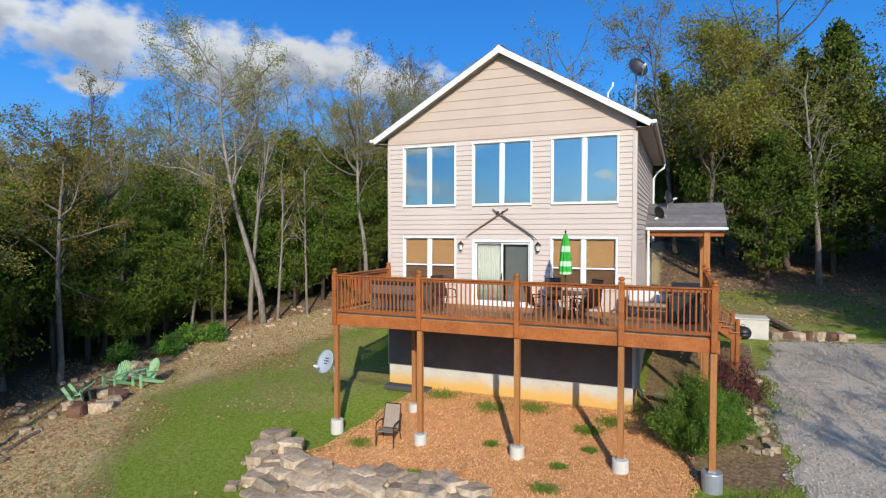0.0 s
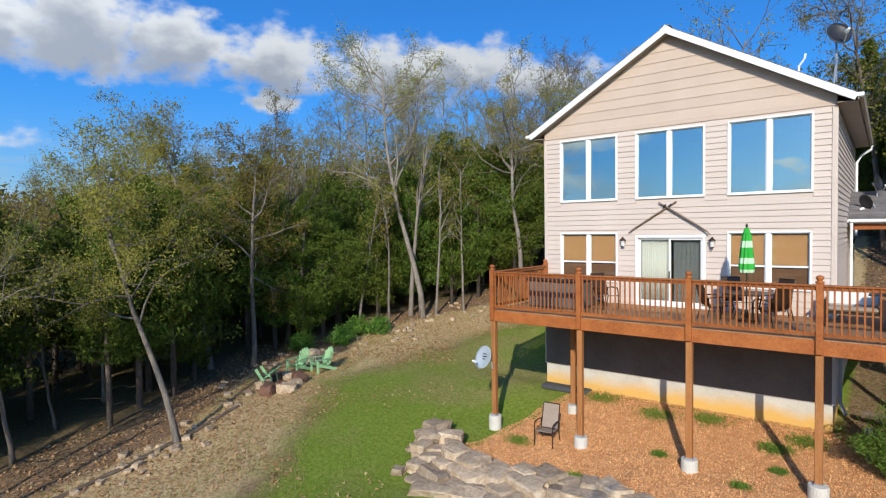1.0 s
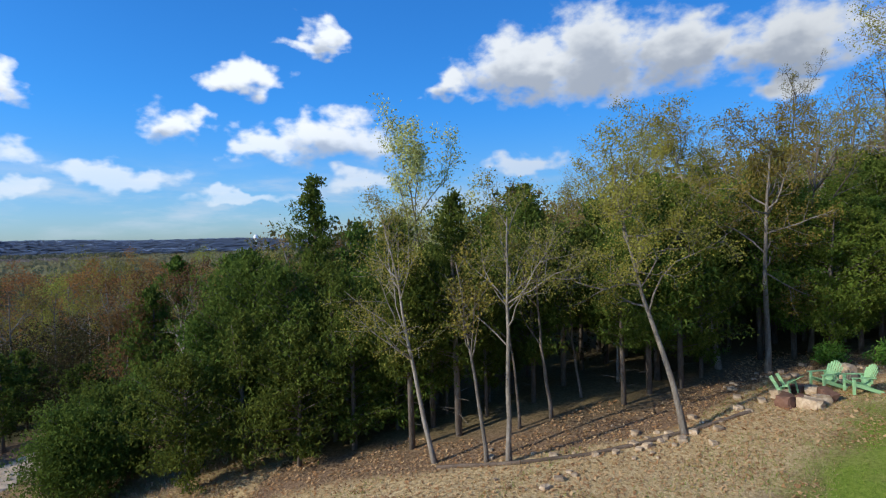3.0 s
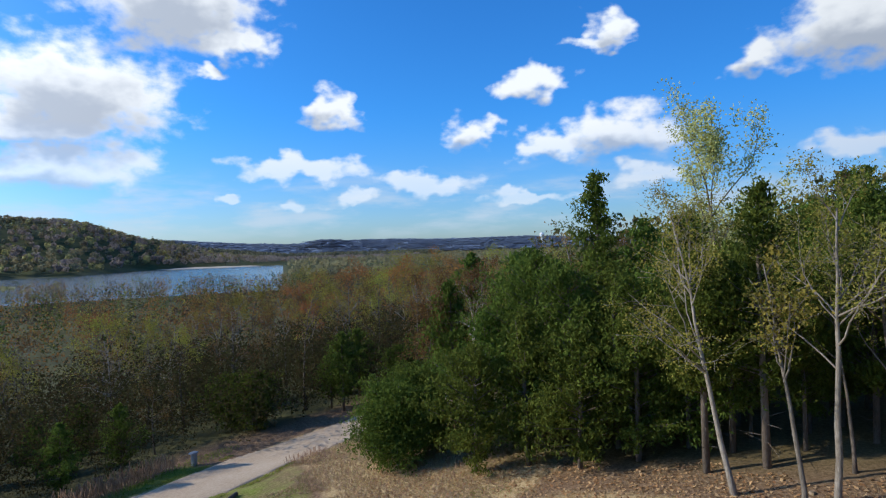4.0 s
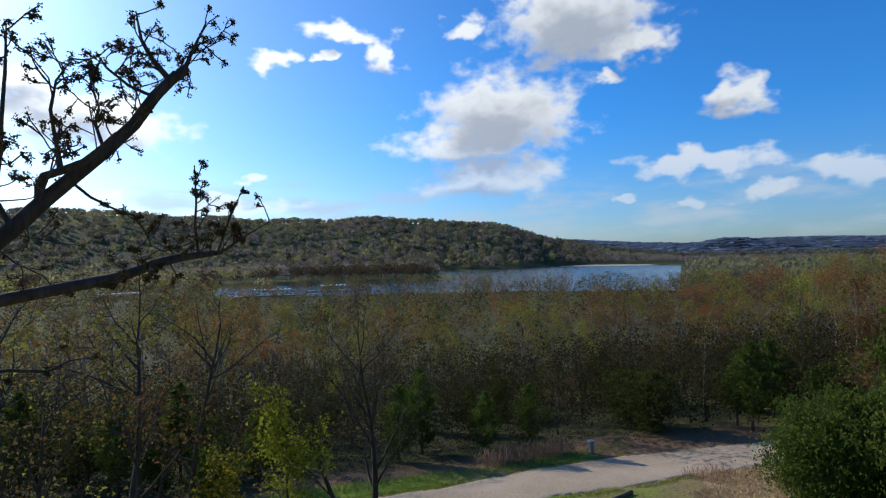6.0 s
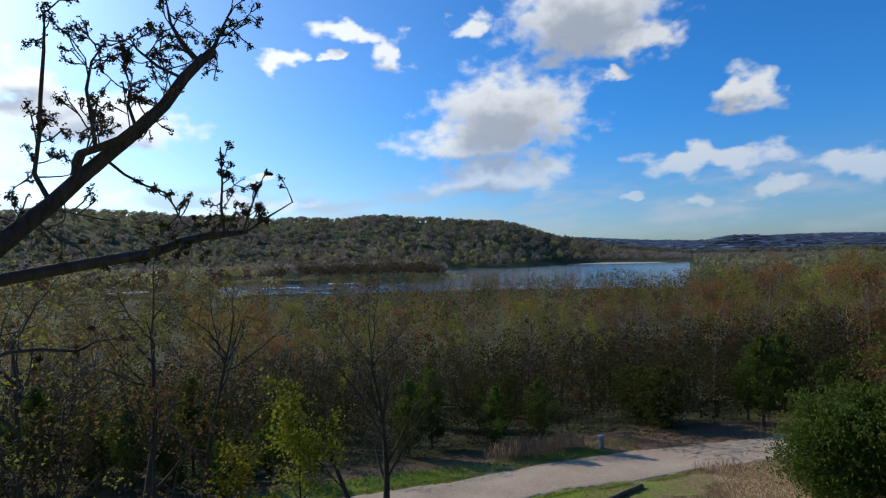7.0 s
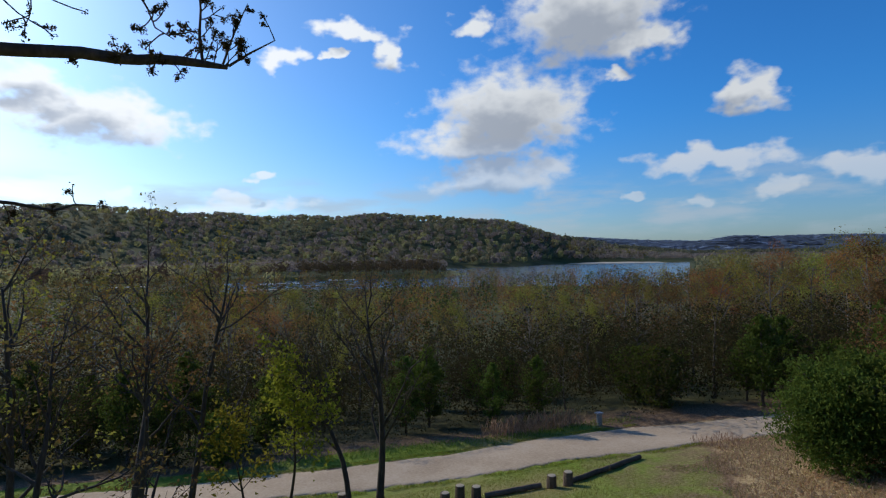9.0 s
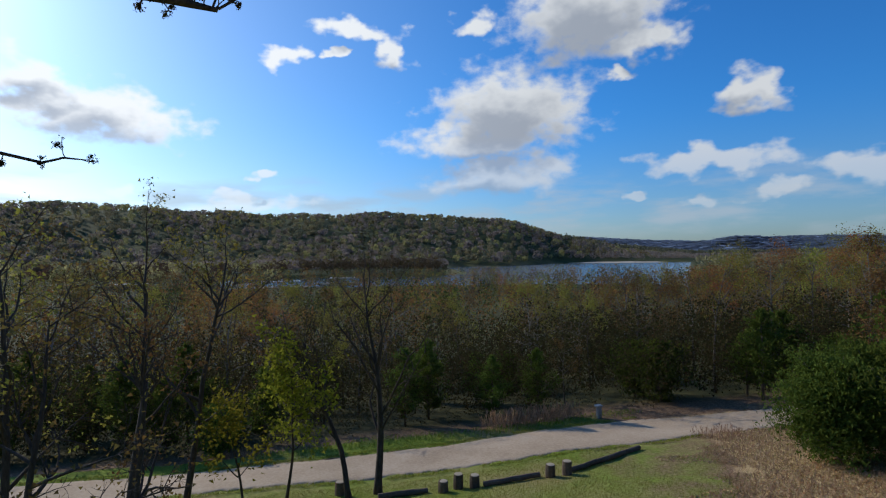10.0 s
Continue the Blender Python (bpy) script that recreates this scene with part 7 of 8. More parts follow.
for row in range(4):
    x = -1.0 + 0.3 * row
    while x < 5.6:
        w = srng.uniform(0.4, 1.15)
        y = float(np.interp(x + w / 2, WALL_X, WALL_Y)) - 0.42 * row + 0.45 + srng.uniform(-0.08, 0.08)
        stone(x + w / 2, y, (w * 1.04, srng.uniform(0.45, 0.75), srng.uniform(0.26, 0.48)), lift=0.16 - 0.09 * row + srng.uniform(-0.05, 0.06), turn=srng.uniform(-0.4, 0.4))
        x += w * 0.94
for x, y, w in ((-0.95, -5.1, 0.75), (-0.3, -5.3, 0.8), (-0.75, -5.8, 0.7), (0.2, -5.75, 0.6)):
    stone(x, y, (w, w * 0.8, 0.42), lift=0.12)
for i in range(40):
    x = srng.uniform(-1.1, 6.2)
    w = srng.uniform(0.14, 0.34)
    stone(x, float(np.interp(x, WALL_X, WALL_Y)) + srng.uniform(-1.1, 0.75), (w, w * 0.8, w * 0.6), lift=srng.uniform(0.02, 0.12))
# stones round the fire ring by the green chairs
for i in range(9):
    a = i / 9 * 6.28
    stone(-8.9 + 0.75 * math.cos(a), -4.9 + 0.7 * math.sin(a), (0.5, 0.42, 0.34), "brown field stone of a small fire ring", "fire ring stones", BROWNROCK if i % 3 else ROCK)
stone(-8.35, -5.9, (0.6, 0.5, 0.4), "rounded brown boulder near the green chairs", "boulders", BROWNROCK)
stone(-7.9, -5.4, (0.75, 0.45, 0.36), "grey boulder near the green chairs", "boulders")
stone(-10.4, -2.2, (0.55, 0.4, 0.7), "upright pale stone behind the green chairs", "boulders")
# loose stones along the wood's edge
for i in range(150):
    y = srng.uniform(-16, 9)
    x = float(wood_edge(y)) + srng.gauss(0.9, 0.9)
    w = srng.uniform(0.08, 0.30)
    stone(x, y, (w, w * 0.8, w * 0.55), "small pale field stone in leaf litter", "loose field stones")
# white stones between drive and bed
for i in range(26):
    x, y = srng.uniform(11.2, 12.3), srng.uniform(-1.5, 3.6)
    w = srng.uniform(0.14, 0.42)
    stone(x, y, (w, w * 0.8, w * 0.6), "pale limestone lump beside the drive", "stones beside the drive")


def timber(name, a, b, wide, thick, mat, label, group="garden timbers"):
    """A squared log, rounded by wear."""
    s = Mesh()
    n = 7
    pts = [Vector(a).lerp(Vector(b), i / (n - 1)) + Vector((srng.uniform(-.02, .02), srng.uniform(-.02, .02), srng.uniform(-.01, .01))) for i in range(n)]
    s.tube(pts, [thick * srng.uniform(0.92, 1.06) for _ in pts], 8)
    ob = new(name, s.mesh(name, mat))
    return tagged(ob, label, "timber", group)


def on_ground(x, y, up=0.0):
    return (x, y, floor_at(x, y) + up)


# edging logs along the wood's edge
edge = [(-8.2, -7.2), (-7.5, -9.2), (-7.0, -11.4), (-6.7, -13.2), (-6.7, -15.0), (-7.2, -17.4)]
for p, q in zip(edge, edge[1:]):
    timber("edging_log", on_ground(*p, 0.03), on_ground(*q, 0.03), 0.2, 0.065, TIMBER, "dark weathered edging log along the wood", "edging logs")
# timbers at the head of the drive
timber("landscape_timber", on_ground(14.4, 8.05, 0.15), on_ground(16.1, 8.3, 0.15), 0.2, 0.12, PALE_TIMBER, "pale squared timber at the head of the drive")
timber("landscape_timber", on_ground(13.3, 10.0, 0.25), on_ground(14.2, 8.3, 0.15), 0.2, 0.11, TIMBER, "dark timber at the head of the drive")
for i in range(7):
    stone(13.4 + i * 0.38, 7.95 + 0.05 * i, (0.5, 0.4, 0.36), "brown retaining stone at the head of the drive", "stones at the head of the drive", BROWNROCK if i % 2 else ROCK)
timber("landscape_timber", on_ground(9.2, 0.9, 0.12), on_ground(10.2, 0.5, 0.12), 0.2, 0.13, PALE_TIMBER, "pale timber step beside the foundation")
timber("landscape_timber", on_ground(9.1, 1.7, 0.3), on_ground(10.3, 1.3, 0.3), 0.2, 0.13, TIMBER, "dark timber step beside the foundation")
# drain mat at the foundation
SLATE = surface("dark_slate", [(0.05, 0.052, 0.058), (0.09, 0.092, 0.10)], 2, 0.85, 0.4, 20)
TUBGREY = surface("dark_tub_panel", [(0.10, 0.085, 0.08), (0.15, 0.13, 0.125)], 2, 0.7, 0.2, 20)
flag = thing("slate_slab", "dark grey slab against the foundation", "slab", at=T(0.95, -0.32, floor_at(0.95, -0.3) + 0.06))
part("slab", Mesh().box((1.7, 0.45, 0.16), None, 0.03), SLATE, flag)

# ---- beside the porch: cistern, kettle grill, hose ----
cz = floor_at(12.5, 8.0)
cistern = thing("cistern_box", "square pale concrete cistern box with lid", "cistern", at=T(12.5, 8.1, cz))
part("box", Mesh().box((1.2, 1.0, 0.8), T(0, 0, 0.35), 0.03), CONCRETE, cistern)
part("lid", Mesh().box((1.26, 1.06, 0.06), T(0, 0, 0.78), 0.015), CONCRETE, cistern)
gz = floor_at(12.05, 6.2)
grill = thing("kettle_grill", "black round kettle grill on three legs", "grill", at=T(12.05, 6.2, gz))
part("bowl", Mesh().lathe([(0.06, 0.52), (0.2, 0.56), (0.29, 0.68), (0.3, 0.76)], None, 20), BLACK, grill, smooth=True)
part("lid", Mesh().lathe([(0.305, 0.76), (0.29, 0.86), (0.2, 0.98), (0.05, 1.03)], None, 20), BLACK, grill, smooth=True)
for i in range(3):
    a = i * 2.1
    part("leg", Mesh().tube([(0.2 * math.cos(a), 0.2 * math.sin(a), 0.6), (0.33 * math.cos(a), 0.33 * math.sin(a), 0.0)], [0.013] * 2, 6), GREYMETAL, grill)
part("handle", Mesh().tube([(-0.08, 0, 1.04), (-0.05, 0, 1.09), (0.05, 0, 1.09), (0.08, 0, 1.04)], [0.012] * 4, 6), BLACK, grill)
HOSE = surface("green_hose", [(0.0, 0.22, 0.13), (0.0, 0.28, 0.17)], 5, 0.45, 0.0)
hz = floor_at(11.5, 9.2)
hose = thing("garden_hose", "green garden hose lying on the bank", "hose")
part("hose", Mesh().tube([on_ground(10.6 + i * 0.28, 9.4 - 0.22 * math.sin(i * 0.5), 0.06) for i in range(12)], [0.03] * 12, 6), HOSE, hose, smooth=True)

# ---- on the deck ----
tub = thing("hot_tub", "grey panelled hot tub under a black cover on the deck", "hot tub", at=T(1.45, -1.5, 0))
part("tub_body", Mesh().box((1.7, 1.5, 0.80), T(0, 0, 0.39), 0.04), TUBGREY, tub)
for i in range(9):
    part("side_panel", Mesh().box((0.16, 0.02, 0.70), T(-0.72 + i * 0.18, -0.76, 0.38), 0.005), TUBGREY, tub)
part("cover", Mesh().box((1.8, 1.6, 0.11), T(0, 0, 0.86), 0.035), BLACK, tub, "black vinyl cover")
tbl = thing("patio_table", "dark metal patio table with a glass top", "table", at=T(6.75, -1.75, 0))
part("tabletop", Mesh().lathe([(0.58, 0.70), (0.6, 0.71), (0.6, 0.725), (0.58, 0.735)], None, 28), BRONZE, tbl)
for i in range(4):
    a = 0.8 + i * math.pi / 2
    part("leg", Mesh().tube([(0.45 * math.cos(a), 0.45 * math.sin(a), 0.70), (0.36 * math.cos(a), 0.36 * math.sin(a), 0.35), (0.5 * math.cos(a), 0.5 * math.sin(a), 0.0)], [0.02] * 3, 8), BRONZE, tbl)
umb = thing("patio_umbrella", "closed green and pale striped patio umbrella in the table", "umbrella", at=T(6.75, -1.75, 0))
part("pole", Mesh().tube([(0, 0, 0.02), (0, 0, 2.45)], [0.02] * 2, 10), BRONZE, umb)
part("base", Mesh().lathe([(0.24, 0.0), (0.24, 0.05), (0.06, 0.09), (0.035, 0.3)], None, 20), BRONZE, umb)
part("finial", Mesh().lathe([(0.02, 2.44), (0.035, 2.48), (0.01, 2.53)], None, 10), BLACK, umb)
folds = 9
prof = [(0.045, 2.42), (0.09, 2.28), (0.125, 2.08), (0.15, 1.82), (0.175, 1.55), (0.19, 1.38), (0.17, 1.26)]
for i in range(len(prof) - 1):
    steps = 3
    for j in range(steps):
        s = Mesh()
        ring = []
        for t in (j / steps, (j + 1) / steps):
            r = prof[i][0] * (1 - t) + prof[i + 1][0] * t
            z = prof[i][1] * (1 - t) + prof[i + 1][1] * t
            for k in range(folds * 4):
                a = 2 * math.pi * k / (folds * 4)
                rr = r * (0.80 + 0.26 * math.cos(a * folds + z * 0.8))
                ring.append(Vector((rr * math.cos(a + z * 0.35), rr * math.sin(a + z * 0.35), z)))
        s.v = ring
        n = folds * 4
        s.f = [[k, (k + 1) % n, n + (k + 1) % n, n + k] for k in range(n)]
        part("canopy_panel", s, UMBRELLA_PALE if (i * steps + j) % 5 in (1, 2) and i > 1 else UMBRELLA, umb, smooth=True)
for x, y, turn in ((6.05, -2.05, 2.2), (7.35, -2.1, -2.2), (6.4, -1.05, 0.6), (7.3, -1.15, -0.6), (2.85, -1.5, 1.0)):
    patio_chair(x, y, -0.012, turn, "brown metal sling chair on the deck", BRONZE)
bench = thing("cushioned_bench", "outdoor bench with pale cushions on the deck", "bench", at=T(8.95, -1.1, -0.012))
for s in (-0.55, 0.55):
    for y in (-0.25, 0.25):
        part("leg", Mesh().box((0.05, 0.05, 0.62), T(s, y, 0.31), 0.008), BRONZE, bench)
    part("armrest", Mesh().box((0.06, 0.56, 0.04), T(s, 0, 0.63), 0.01), BRONZE, bench)
part("seat_frame", Mesh().box((1.1, 0.52, 0.05), T(0, 0, 0.33), 0.008), BRONZE, bench)
part("seat_cushion", Mesh().box((1.04, 0.5, 0.11), T(0, 0, 0.42), 0.04), SLING, bench, "taupe seat cushion")
part("back_cushion", Mesh().box((1.04, 0.12, 0.46), T(0, 0.22, 0.70) @ Matrix.Rotation(-0.16, 4, "X"), 0.04), CURTAIN, bench, "pale back cushion")
gas = thing("gas_grill", "black covered gas grill on the deck", "grill", at=T(9.95, -1.4, -0.012))
part("cart", Mesh().box((0.7, 0.5, 0.75), T(0, 0, 0.42), 0.03), BLACK, gas)
part("hood", Mesh().prism([(-0.25, 0.8), (0.25, 0.8), (0.25, 0.95), (0.12, 1.1), (-0.12, 1.1), (-0.25, 0.98)], -0.35, 0.35, Matrix.Rotation(math.pi / 2, 4, "Z")), BLACK, gas)
part("side_shelf", Mesh().box((0.34, 0.45, 0.03), T(-0.52, 0, 0.82), 0.01), BLACK, gas)


# ---- shrubs ----
def shrub(x, y, height, width, seed, mat, label, group, name="shrub", n=2600, leaf=0.06, up=0.7):
    rng = np.random.default_rng(seed)
    t = thing(name, label, "shrub", group, at=T(x, y, floor_at(x, y)))
    runs, spots = [], []
    for i in range(34):
        az, f = rng.uniform(0, 6.28), rng.uniform(0.15, 1.0)
        tip = np.array((math.cos(az) * width * f, math.sin(az) * width * f, height * (1.04 - up * f * f) * rng.uniform(0.7, 1.08)))
        runs.append(([np.zeros(3), tip * np.array((0.45, 0.45, 0.6)), tip], [0.02, 0.012, 0.004], 2))
        k = n // 34
        u = rng.uniform(0.3, 1.05, k)[:, None]
        mid = tip * np.array((0.45, 0.45, 0.6))
        spots.append((1 - u) ** 2 * 0 + 2 * u * (1 - u) * mid + u * u * tip + rng.normal(0, 0.05 + 0.05 * width, (k, 3)))
    c = np.concatenate(spots)
    a, b = turned(rng, len(c))
    a[:, 2] = np.abs(a[:, 2]) * 0.8 + 0.15
    s = leaf * rng.uniform(0.6, 1.5, (len(c), 1))
    part("stems", bark_mesh("stems", runs, BARK, (6, 5, 3)), None, t)
    part("foliage", quads("foliage", c, a * s * 1.7, b * s * 0.3, mat), None, t)


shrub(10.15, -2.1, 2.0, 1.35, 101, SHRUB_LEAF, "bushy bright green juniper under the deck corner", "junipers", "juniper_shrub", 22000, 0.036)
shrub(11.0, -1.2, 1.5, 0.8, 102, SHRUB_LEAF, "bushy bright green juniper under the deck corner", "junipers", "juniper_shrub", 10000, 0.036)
RED_LABEL = "dark red leafy barberry beside the drive"
for i, (x, y, h, w) in enumerate(((11.3, 0.7, 1.5, 0.8), (11.7, 1.7, 1.5, 0.8), (11.0, 2.2, 1.7, 0.7), (11.4, -4.9, 0.55, 0.6), (12.2, -5.4, 0.5, 0.6), (11.0, -5.6, 0.6, 0.5))):
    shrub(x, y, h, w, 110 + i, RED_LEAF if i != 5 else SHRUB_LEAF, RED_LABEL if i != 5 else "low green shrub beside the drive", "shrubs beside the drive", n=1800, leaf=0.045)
for i, (x, y) in enumerate(((-11.2, 0.2), (-11.6, 1.6), (-12.6, -1.2), (-10.6, 2.2))):
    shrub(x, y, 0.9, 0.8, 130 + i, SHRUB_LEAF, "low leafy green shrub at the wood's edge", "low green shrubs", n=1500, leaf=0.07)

# ---- beside the lane ----
LOG_LABEL = "weathered log lying along the lane verge"
for a, b in (((-7.5, -35.1), (-5.5, -34.6)), ((-5.45, -34.6), (-3.5, -34.2)), ((-2.45, -34.5), (-0.44, -34.85)), ((1.3, -35.5), (2.9, -35.8))):
    timber("verge_log", on_ground(*a, 0.09), on_ground(*b, 0.09), 0.2, 0.095, TIMBER, LOG_LABEL, "logs along the lane")
for x, y, hh in ((-3.3, -34.1, 0.46), (-2.72, -34.25, 0.42), (-0.22, -35.05, 0.40), (0.27, -35.3, 0.48), (0.85, -35.25, 0.36), (3.9, -36.9, 0.45)):
    ob = thing("stump_post", "short sawn timber post beside the lane", "post", "stump posts", at=T(x, y, floor_at(x, y)))
    part("post", Mesh().tube([(0, 0, -0.2), (0.01, 0, 0.25), (0, 0.01, hh)], [0.18, 0.17, 0.16], 9), TIMBER, ob)
    part("sawn_top", Mesh().lathe([(0.15, hh), (0.14, hh + 0.012), (0.02, hh + 0.014)], None, 9), PALE_TIMBER, ob)
mz = floor_at(-10.4, -40.9)
mark = thing("utility_pedestal", "small grey utility pedestal beside the lane", "utility box", at=T(-10.4, -40.9, mz))
part("pedestal", Mesh().box((0.22, 0.22, 0.6), T(0, 0, 0.28), 0.02), GREYMETAL, mark)
part("cap", Mesh().box((0.36, 0.3, 0.10), T(0.02, 0, 0.62), 0.03), GREYMETAL, mark)


# ---- far shore: jetties and houses ----
def far_place(az, d):
    a = radians(az)
    return EYE[0] - d * math.sin(a), EYE[1] + d * math.cos(a)


HOUSE_WALL = surface("far_house_wall", [(0.30, 0.28, 0.26), (0.42, 0.40, 0.37)], 1, 0.8, 0.0)
HOUSE_ROOF = surface("far_house_roof", [(0.12, 0.11, 0.11), (0.17, 0.16, 0.155)], 1, 0.9, 0.0)
for i in range(11):
    az, d = 157 + i * 2.2 + srng.uniform(-.6, .6), 620 + srng.uniform(-20, 50)
    x, y = far_place(az, d)
    z = floor_at(x, y)
    w, dp = srng.uniform(11, 17), srng.uniform(8, 10)
    hs = thing("lake_house", "small gabled house on the far lake shore", "house", "houses across the lake", at=T(x, y, z) @ Matrix.Rotation(radians(az) + srng.uniform(-.5, .5), 4, "Z"))
    part("wall", Mesh().box((w, dp, 7), T(0, 0, 1.0)), HOUSE_WALL, hs)
    part("roof", Mesh().prism([(-dp / 2 - .6, 4.3), (dp / 2 + .6, 4.3), (0, 7.2)], -w / 2 - .5, w / 2 + .5, Matrix.Rotation(math.pi / 2, 4, "Z")), HOUSE_ROOF, hs)
    for k in (-0.3, 0.0, 0.3):
        part("window", Mesh().box((1.6, 0.1, 1.5), T(k * w, -dp / 2 - 0.03, 2.3)), BLACK, hs)
for az, d, ln in ((166, 300, 22), (172, 270, 30), (185, 285, 26)):
    x, y = far_place(az, d)
    dk = thing("boat_dock", "pale floating boat dock on the lake", "dock", "docks on the lake", at=T(x, y, WATER_Z) @ Matrix.Rotation(radians(az), 4, "Z"))
    part("platform", Mesh().box((ln, 7, 0.8), T(0, 0, 0.3)), PALE_TIMBER, dk)
    part("roof", Mesh().box((ln * 0.6, 6, 0.4), T(2, 0, 3.2)), WHITE, dk)
    for sx in (-1, 1):
        for sy in (-1, 1):
            part("post", Mesh().box((0.3, 0.3, 3), T(2 + sx * ln * 0.28, sy * 2.8, 1.8)), GREYMETAL, dk)
tx, ty = far_place(105.5, 2300)
tower = thing("water_tower", "white water tower on the far ridge", "water tower", at=T(tx, ty, floor_at(tx, ty)))
part("tank", Mesh().lathe([(6, 32), (9, 36), (9, 44), (5, 49)], None, 16), WHITE, tower)
part("leg", Mesh().lathe([(3, 0), (3, 33)], None, 10), WHITE, tower)


# ---- loose ground cover ----
def cover_points(seed, n, x0, x1, y0, y1, keep):
    r = np.random.default_rng(seed)
    x, y = r.uniform(x0, x1, n), r.uniform(y0, y1, n)
    k = keep(x, y)
    x, y = x[k], y[k]
    return np.stack([x, y, lie(x, y)], -1), r


def blades(name, p, r, tall, wide, mat, label, category, lean=0.5):
    """Upright blades, each a narrow leaf."""
    n = len(p)
    w = r.normal(0, lean, (n, 3))
    w[:, 2] = 1
    w /= np.linalg.norm(w, axis=1, keepdims=True)
    a = r.uniform(0, 6.28, n)
    side = np.stack([np.cos(a), np.sin(a), np.zeros(n)], -1)
    h = tall * r.uniform(0.5, 1.3, (n, 1))
    return tagged(new(name, quads(name, p + w * h * 0.5, w * h * 0.55, side * wide, mat)), label, category, kind="stuff")


def flakes(name, p, r, size, mat, label, category, lift=0.02, tilt=0.35):
    n = len(p)
    a = r.uniform(0, 6.28, n)
    u = np.stack([np.cos(a), np.sin(a), r.normal(0, tilt, n)], -1)
    v = np.stack([-np.sin(a), np.cos(a), r.normal(0, tilt, n)], -1)
    s = size * r.uniform(0.5, 1.4, (n, 1))
    q = p + np.array((0, 0, lift)) + np.stack([0 * a, 0 * a, np.abs(r.normal(0, 0.012, n))], -1)
    return tagged(new(name, quads(name, q, u * s, v * s * 0.6, mat)), label, category, kind="stuff")


def patchy(x, y):
    return np.sin(x * 0.9 + 1.3 * np.sin(y * 0.5)) + np.sin(y * 1.1 + 1.1 * np.sin(x * 0.7)) + 0.7 * np.sin(x * 2.3 + y * 1.9)


def on_lawn(x, y):
    thin = np.random.default_rng(8).uniform(0, 1, np.shape(x))
    return (x - wood_edge(y) > 2.6 + 0.7 * patchy(x, y) + 5.0 * thin ** 1.5) & ~in_mulch(x, y) & ~in_drive(x, y) & ~((x > -0.05) & (x < HW + 0.05) & (y > 0)) & (y < 12) & (lane_gap(x, y) < -2.4) & (x > dry_side(y))


p, r = cover_points(201, 150000, -11, 12, -22, 10, on_lawn)
blades("lawn_grass", p, r, 0.07, 0.007, GRASS_BLADE, "short spring lawn grass", "grass")
OLIVE_BLADE = leaf_material("olive_grass_blades", [(0.13, 0.15, 0.025), (0.20, 0.21, 0.04), (0.27, 0.24, 0.065), (0.16, 0.19, 0.03)], 0.3, per_tree=0.0)
p, r = cover_points(202, 110000, -9, 13, -38, -22, on_lawn)
blades("lawn_grass_low", p, r, 0.07, 0.008, OLIVE_BLADE, "short spring lawn grass by the lane", "grass")
p, r = cover_points(203, 60000, -16, 1, -30, 14, lambda x, y: (x - wood_edge(y) < 5.2 + 0.9 * patchy(x, y)) & (x - wood_edge(y) > -2.0 + 0.8 * patchy(x, y)))
flakes("leaf_litter", p, r, 0.055, LITTER, "dry fallen oak leaves along the wood", "leaf litter")
STRAW = leaf_material("straw_blades", [(0.29, 0.215, 0.105), (0.41, 0.315, 0.165), (0.24, 0.21, 0.08), (0.36, 0.25, 0.14)], 0.2, per_tree=0.0)
p, r = cover_points(221, 110000, -14, 2, -26, 12, lambda x, y: (x - wood_edge(y) < 6.0 + 0.9 * patchy(x, y)) & (x - wood_edge(y) > -0.6 + 0.5 * patchy(x, y)))
blades("straw_grass", p, r, 0.08, 0.008, STRAW, "dry straw-coloured grass on the bank", "grass", 0.9)
p, r = cover_points(223, 60000, -16, 0, -37, -24, lambda x, y: (lane_gap(x, y) < -2.0) & (x < dry_side(y) + 0.8 + 0.8 * patchy(x, y)))
blades("bank_straw", p, r, 0.09, 0.009, STRAW, "dry straw-coloured grass beside the lane", "grass", 0.9)
p, r = cover_points(222, 60000, -14, 2, -26, 12, lambda x, y: (x - wood_edge(y) < 6.5) & (x - wood_edge(y) > 0.2) & (patchy(x * 1.3, y * 1.1) > 0.5))
blades("bank_green_tufts", p, r, 0.09, 0.008, GRASS_BLADE, "thin green grass coming through the dry bank", "grass", 0.6)
p, r = cover_points(204, 9000, -8, 14, -10, 12, lambda x, y: ~in_mulch(x, y) & ~((x > -0.05) & (x < HW + 0.05) & (y > 0)) & (patchy(x, y) > 0.6))
flakes("scattered_leaves", p, r, 0.05, LITTER, "scattered dry leaves on the lawn", "leaf litter")
p, r = cover_points(205, 190000, -1, 11, -8, 0, in_mulch)
flakes("mulch_chips", p, r, 0.021, CHIP, "orange wood chips on the bed", "mulch", lift=0.06, tilt=0.5)
p, r = cover_points(206, 13000, -17, -3.5, -37, -25, lambda x, y: (lane_gap(x, y) < -2.1) & (x < dry_side(y) + 0.8 + 0.5 * patchy(x, y)))
blades("dry_grass", p, r, 0.2, 0.009, DRY_BLADE, "dry pinkish tall grass beside the lane", "grass", 0.35)
p, r = cover_points(216, 26000, -17, 0, -37, -24, lambda x, y: (lane_gap(x, y) < -2.0) & (x < dry_side(y) + 1.0 + 0.8 * patchy(x, y)))
flakes("verge_litter", p, r, 0.05, DRY_BLADE, "dry leaves and stems on the verge", "leaf litter")
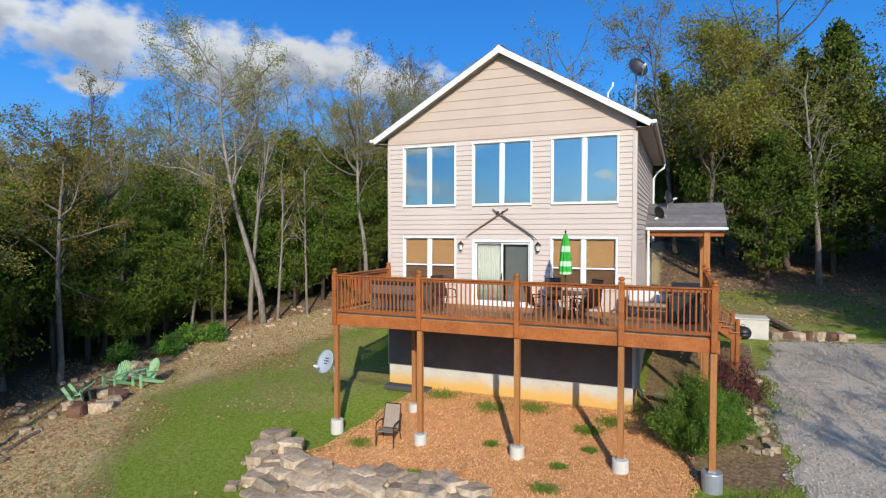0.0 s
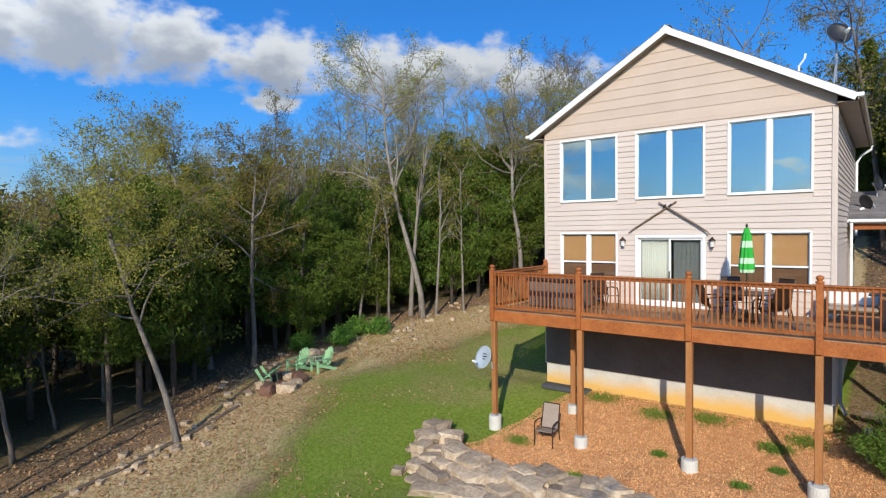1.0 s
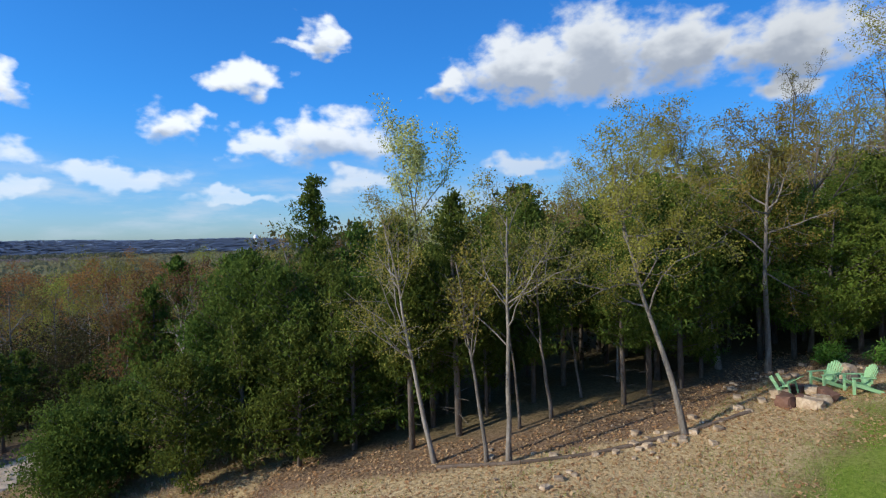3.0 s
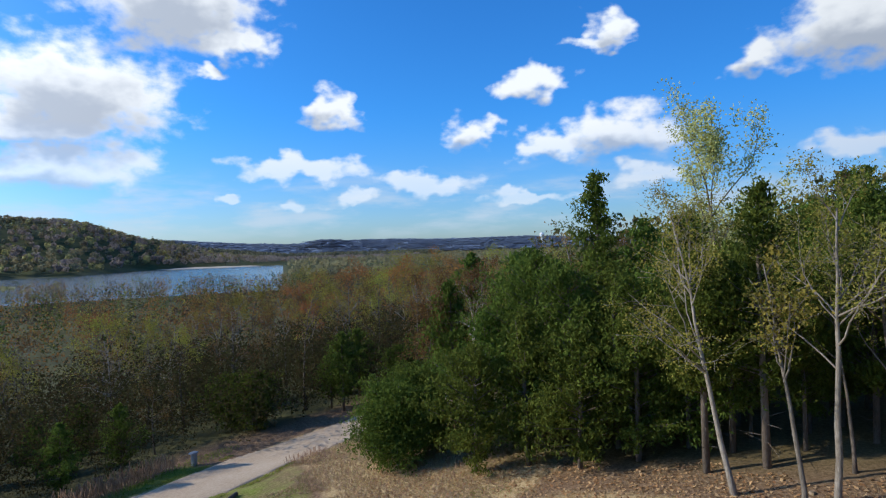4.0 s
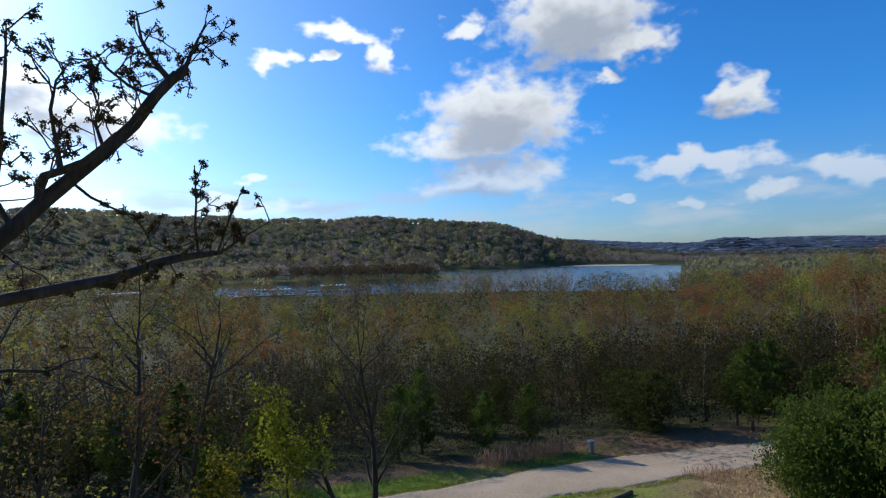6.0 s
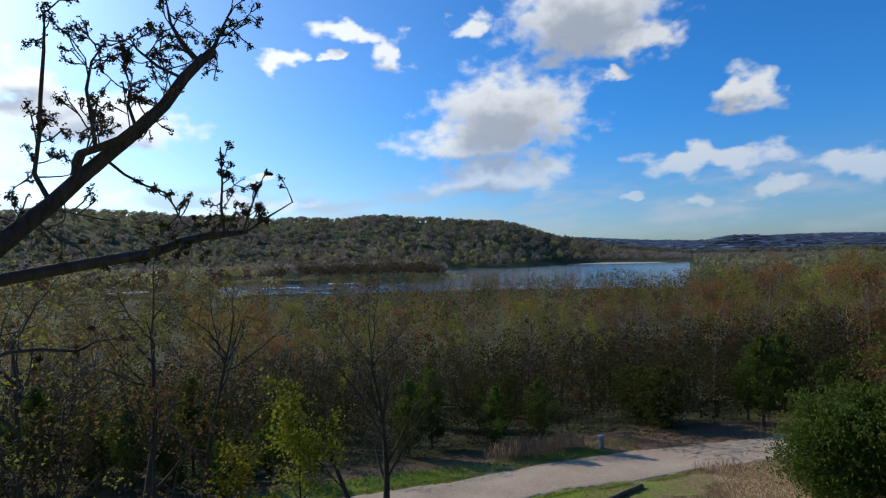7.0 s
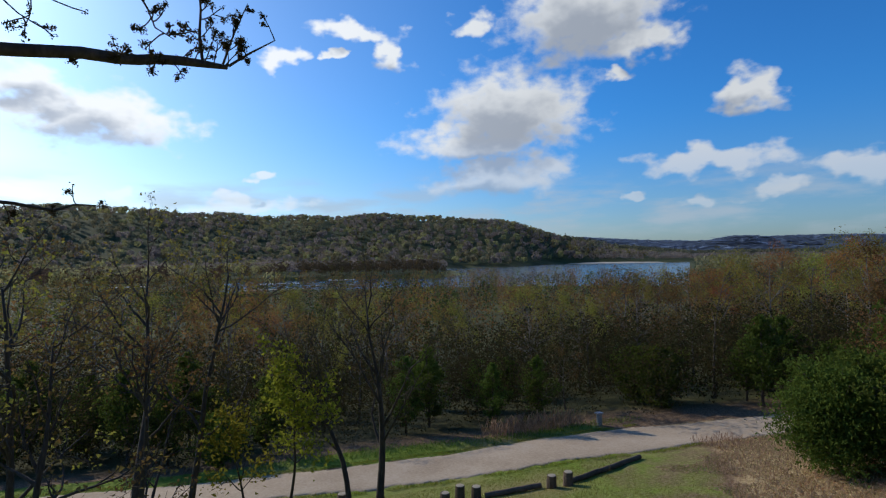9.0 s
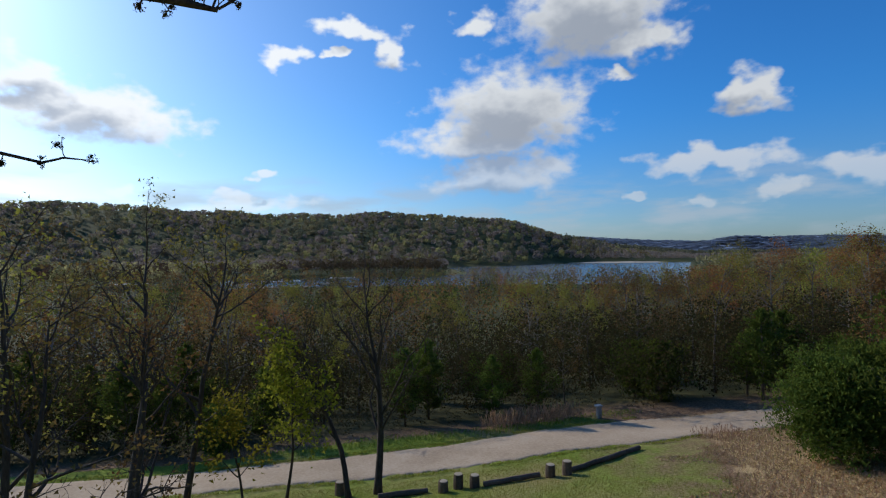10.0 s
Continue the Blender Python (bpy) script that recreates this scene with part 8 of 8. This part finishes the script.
p, r = cover_points(217, 2600, -16, -9.5, -37, -33.5, lambda x, y: (lane_gap(x, y) < -1.9) & (patchy(x * 1.7, y * 1.7) > 0.5))
blades("verge_dry_clump", p, r, 0.42, 0.010, DRY_BLADE, "clump of tall dry pinkish grass beside the lane", "grass", 0.25)
p, r = cover_points(207, 9000, -13, 6, -45, -40.5, lambda x, y: (lane_gap(x, y) > 2.2) & (lane_gap(x, y) < 3.9))
blades("verge_grass", p, r, 0.22, 0.012, GRASS_BLADE, "bright grass verge across the lane", "grass")
p, r = cover_points(208, 1400, -9.5, -4.5, -45, -41, lambda x, y: (lane_gap(x, y) > 2.8) & (lane_gap(x, y) < 4.2))
blades("tall_dry_grass", p, r, 0.9, 0.02, DRY_BLADE, "clump of tall dry grass across the lane", "grass", 0.25)
p, r = cover_points(209, 22000, 8.6, 40, 8, 30, lambda x, y: ~in_drive(x, y) & (y > 11 + 1.5 * patchy(x, y)))
flakes("back_leaf_litter", p, r, 0.07, LITTER, "dry leaves on the bank behind the house", "leaf litter")
PEBBLE = surface("gravel_pebbles", [(0.34, 0.295, 0.24), (0.44, 0.39, 0.325), (0.53, 0.47, 0.40)], 3, 0.9, 0.2, 20, island=0.25)
p, r = cover_points(218, 90000, 11, 20, -9, 9, in_drive)
flakes("drive_gravel", p, r, 0.026, PEBBLE, "loose grey gravel on the drive", "gravel", lift=0.04, tilt=0.5)
p, r = cover_points(219, 15000, 10.6, 15.2, -12, 3, lambda x, y: np.abs(x - np.interp(y, [-12, -6, -1, 4], [13.0, 12.5, 12.1, 12.4])) < 0.5 + 0.4 * patchy(x, y))
blades("drive_weeds", p, r, 0.11, 0.008, GRASS_BLADE, "thin weeds along the edge of the drive", "grass", 0.6)
p, r = cover_points(220, 260000, -12, 16, -46, -33, lambda x, y: ~in_lane(x, y) & (in_lane(x, y - 0.32) | in_lane(x, y + 0.32)) & (patchy(x * 2, y * 2) > -1.4))
blades("lane_edge_grass", p, r, 0.10, 0.010, GRASS_BLADE, "grass along the edges of the lane", "grass", 0.6)
# tufts of weeds in the mulch
for i, (x, y, s) in enumerate(((1.2, -4.0, 0.45), (3.6, -5.2, 0.35), (4.2, -1.0, 0.5), (5.6, -0.7, 0.5), (4.9, -3.0, 0.22), (6.9, -5.0, 0.4), (7.4, -1.6, 0.35), (8.0, -1.0, 0.4), (7.6, -2.6, 0.2), (2.4, -0.6, 0.5), (7.0, -3.8, 0.2))):
    r = np.random.default_rng(300 + i)
    n = 700 if y > -1.8 else 520
    s *= 1.25 if y > -1.8 else 0.95
    q = np.stack([x + r.normal(0, s * 0.45, n), y + r.normal(0, s * 0.3, n)], -1)
    q = np.concatenate([q, (lie(q[:, 0], q[:, 1]) + 0.05)[:, None]], 1)
    tagged(blades("weed_tuft", q, r, 0.13, 0.009, TUFT_BLADE, "green weed tuft growing through the mulch", "weeds", 0.6), group="weed tufts")
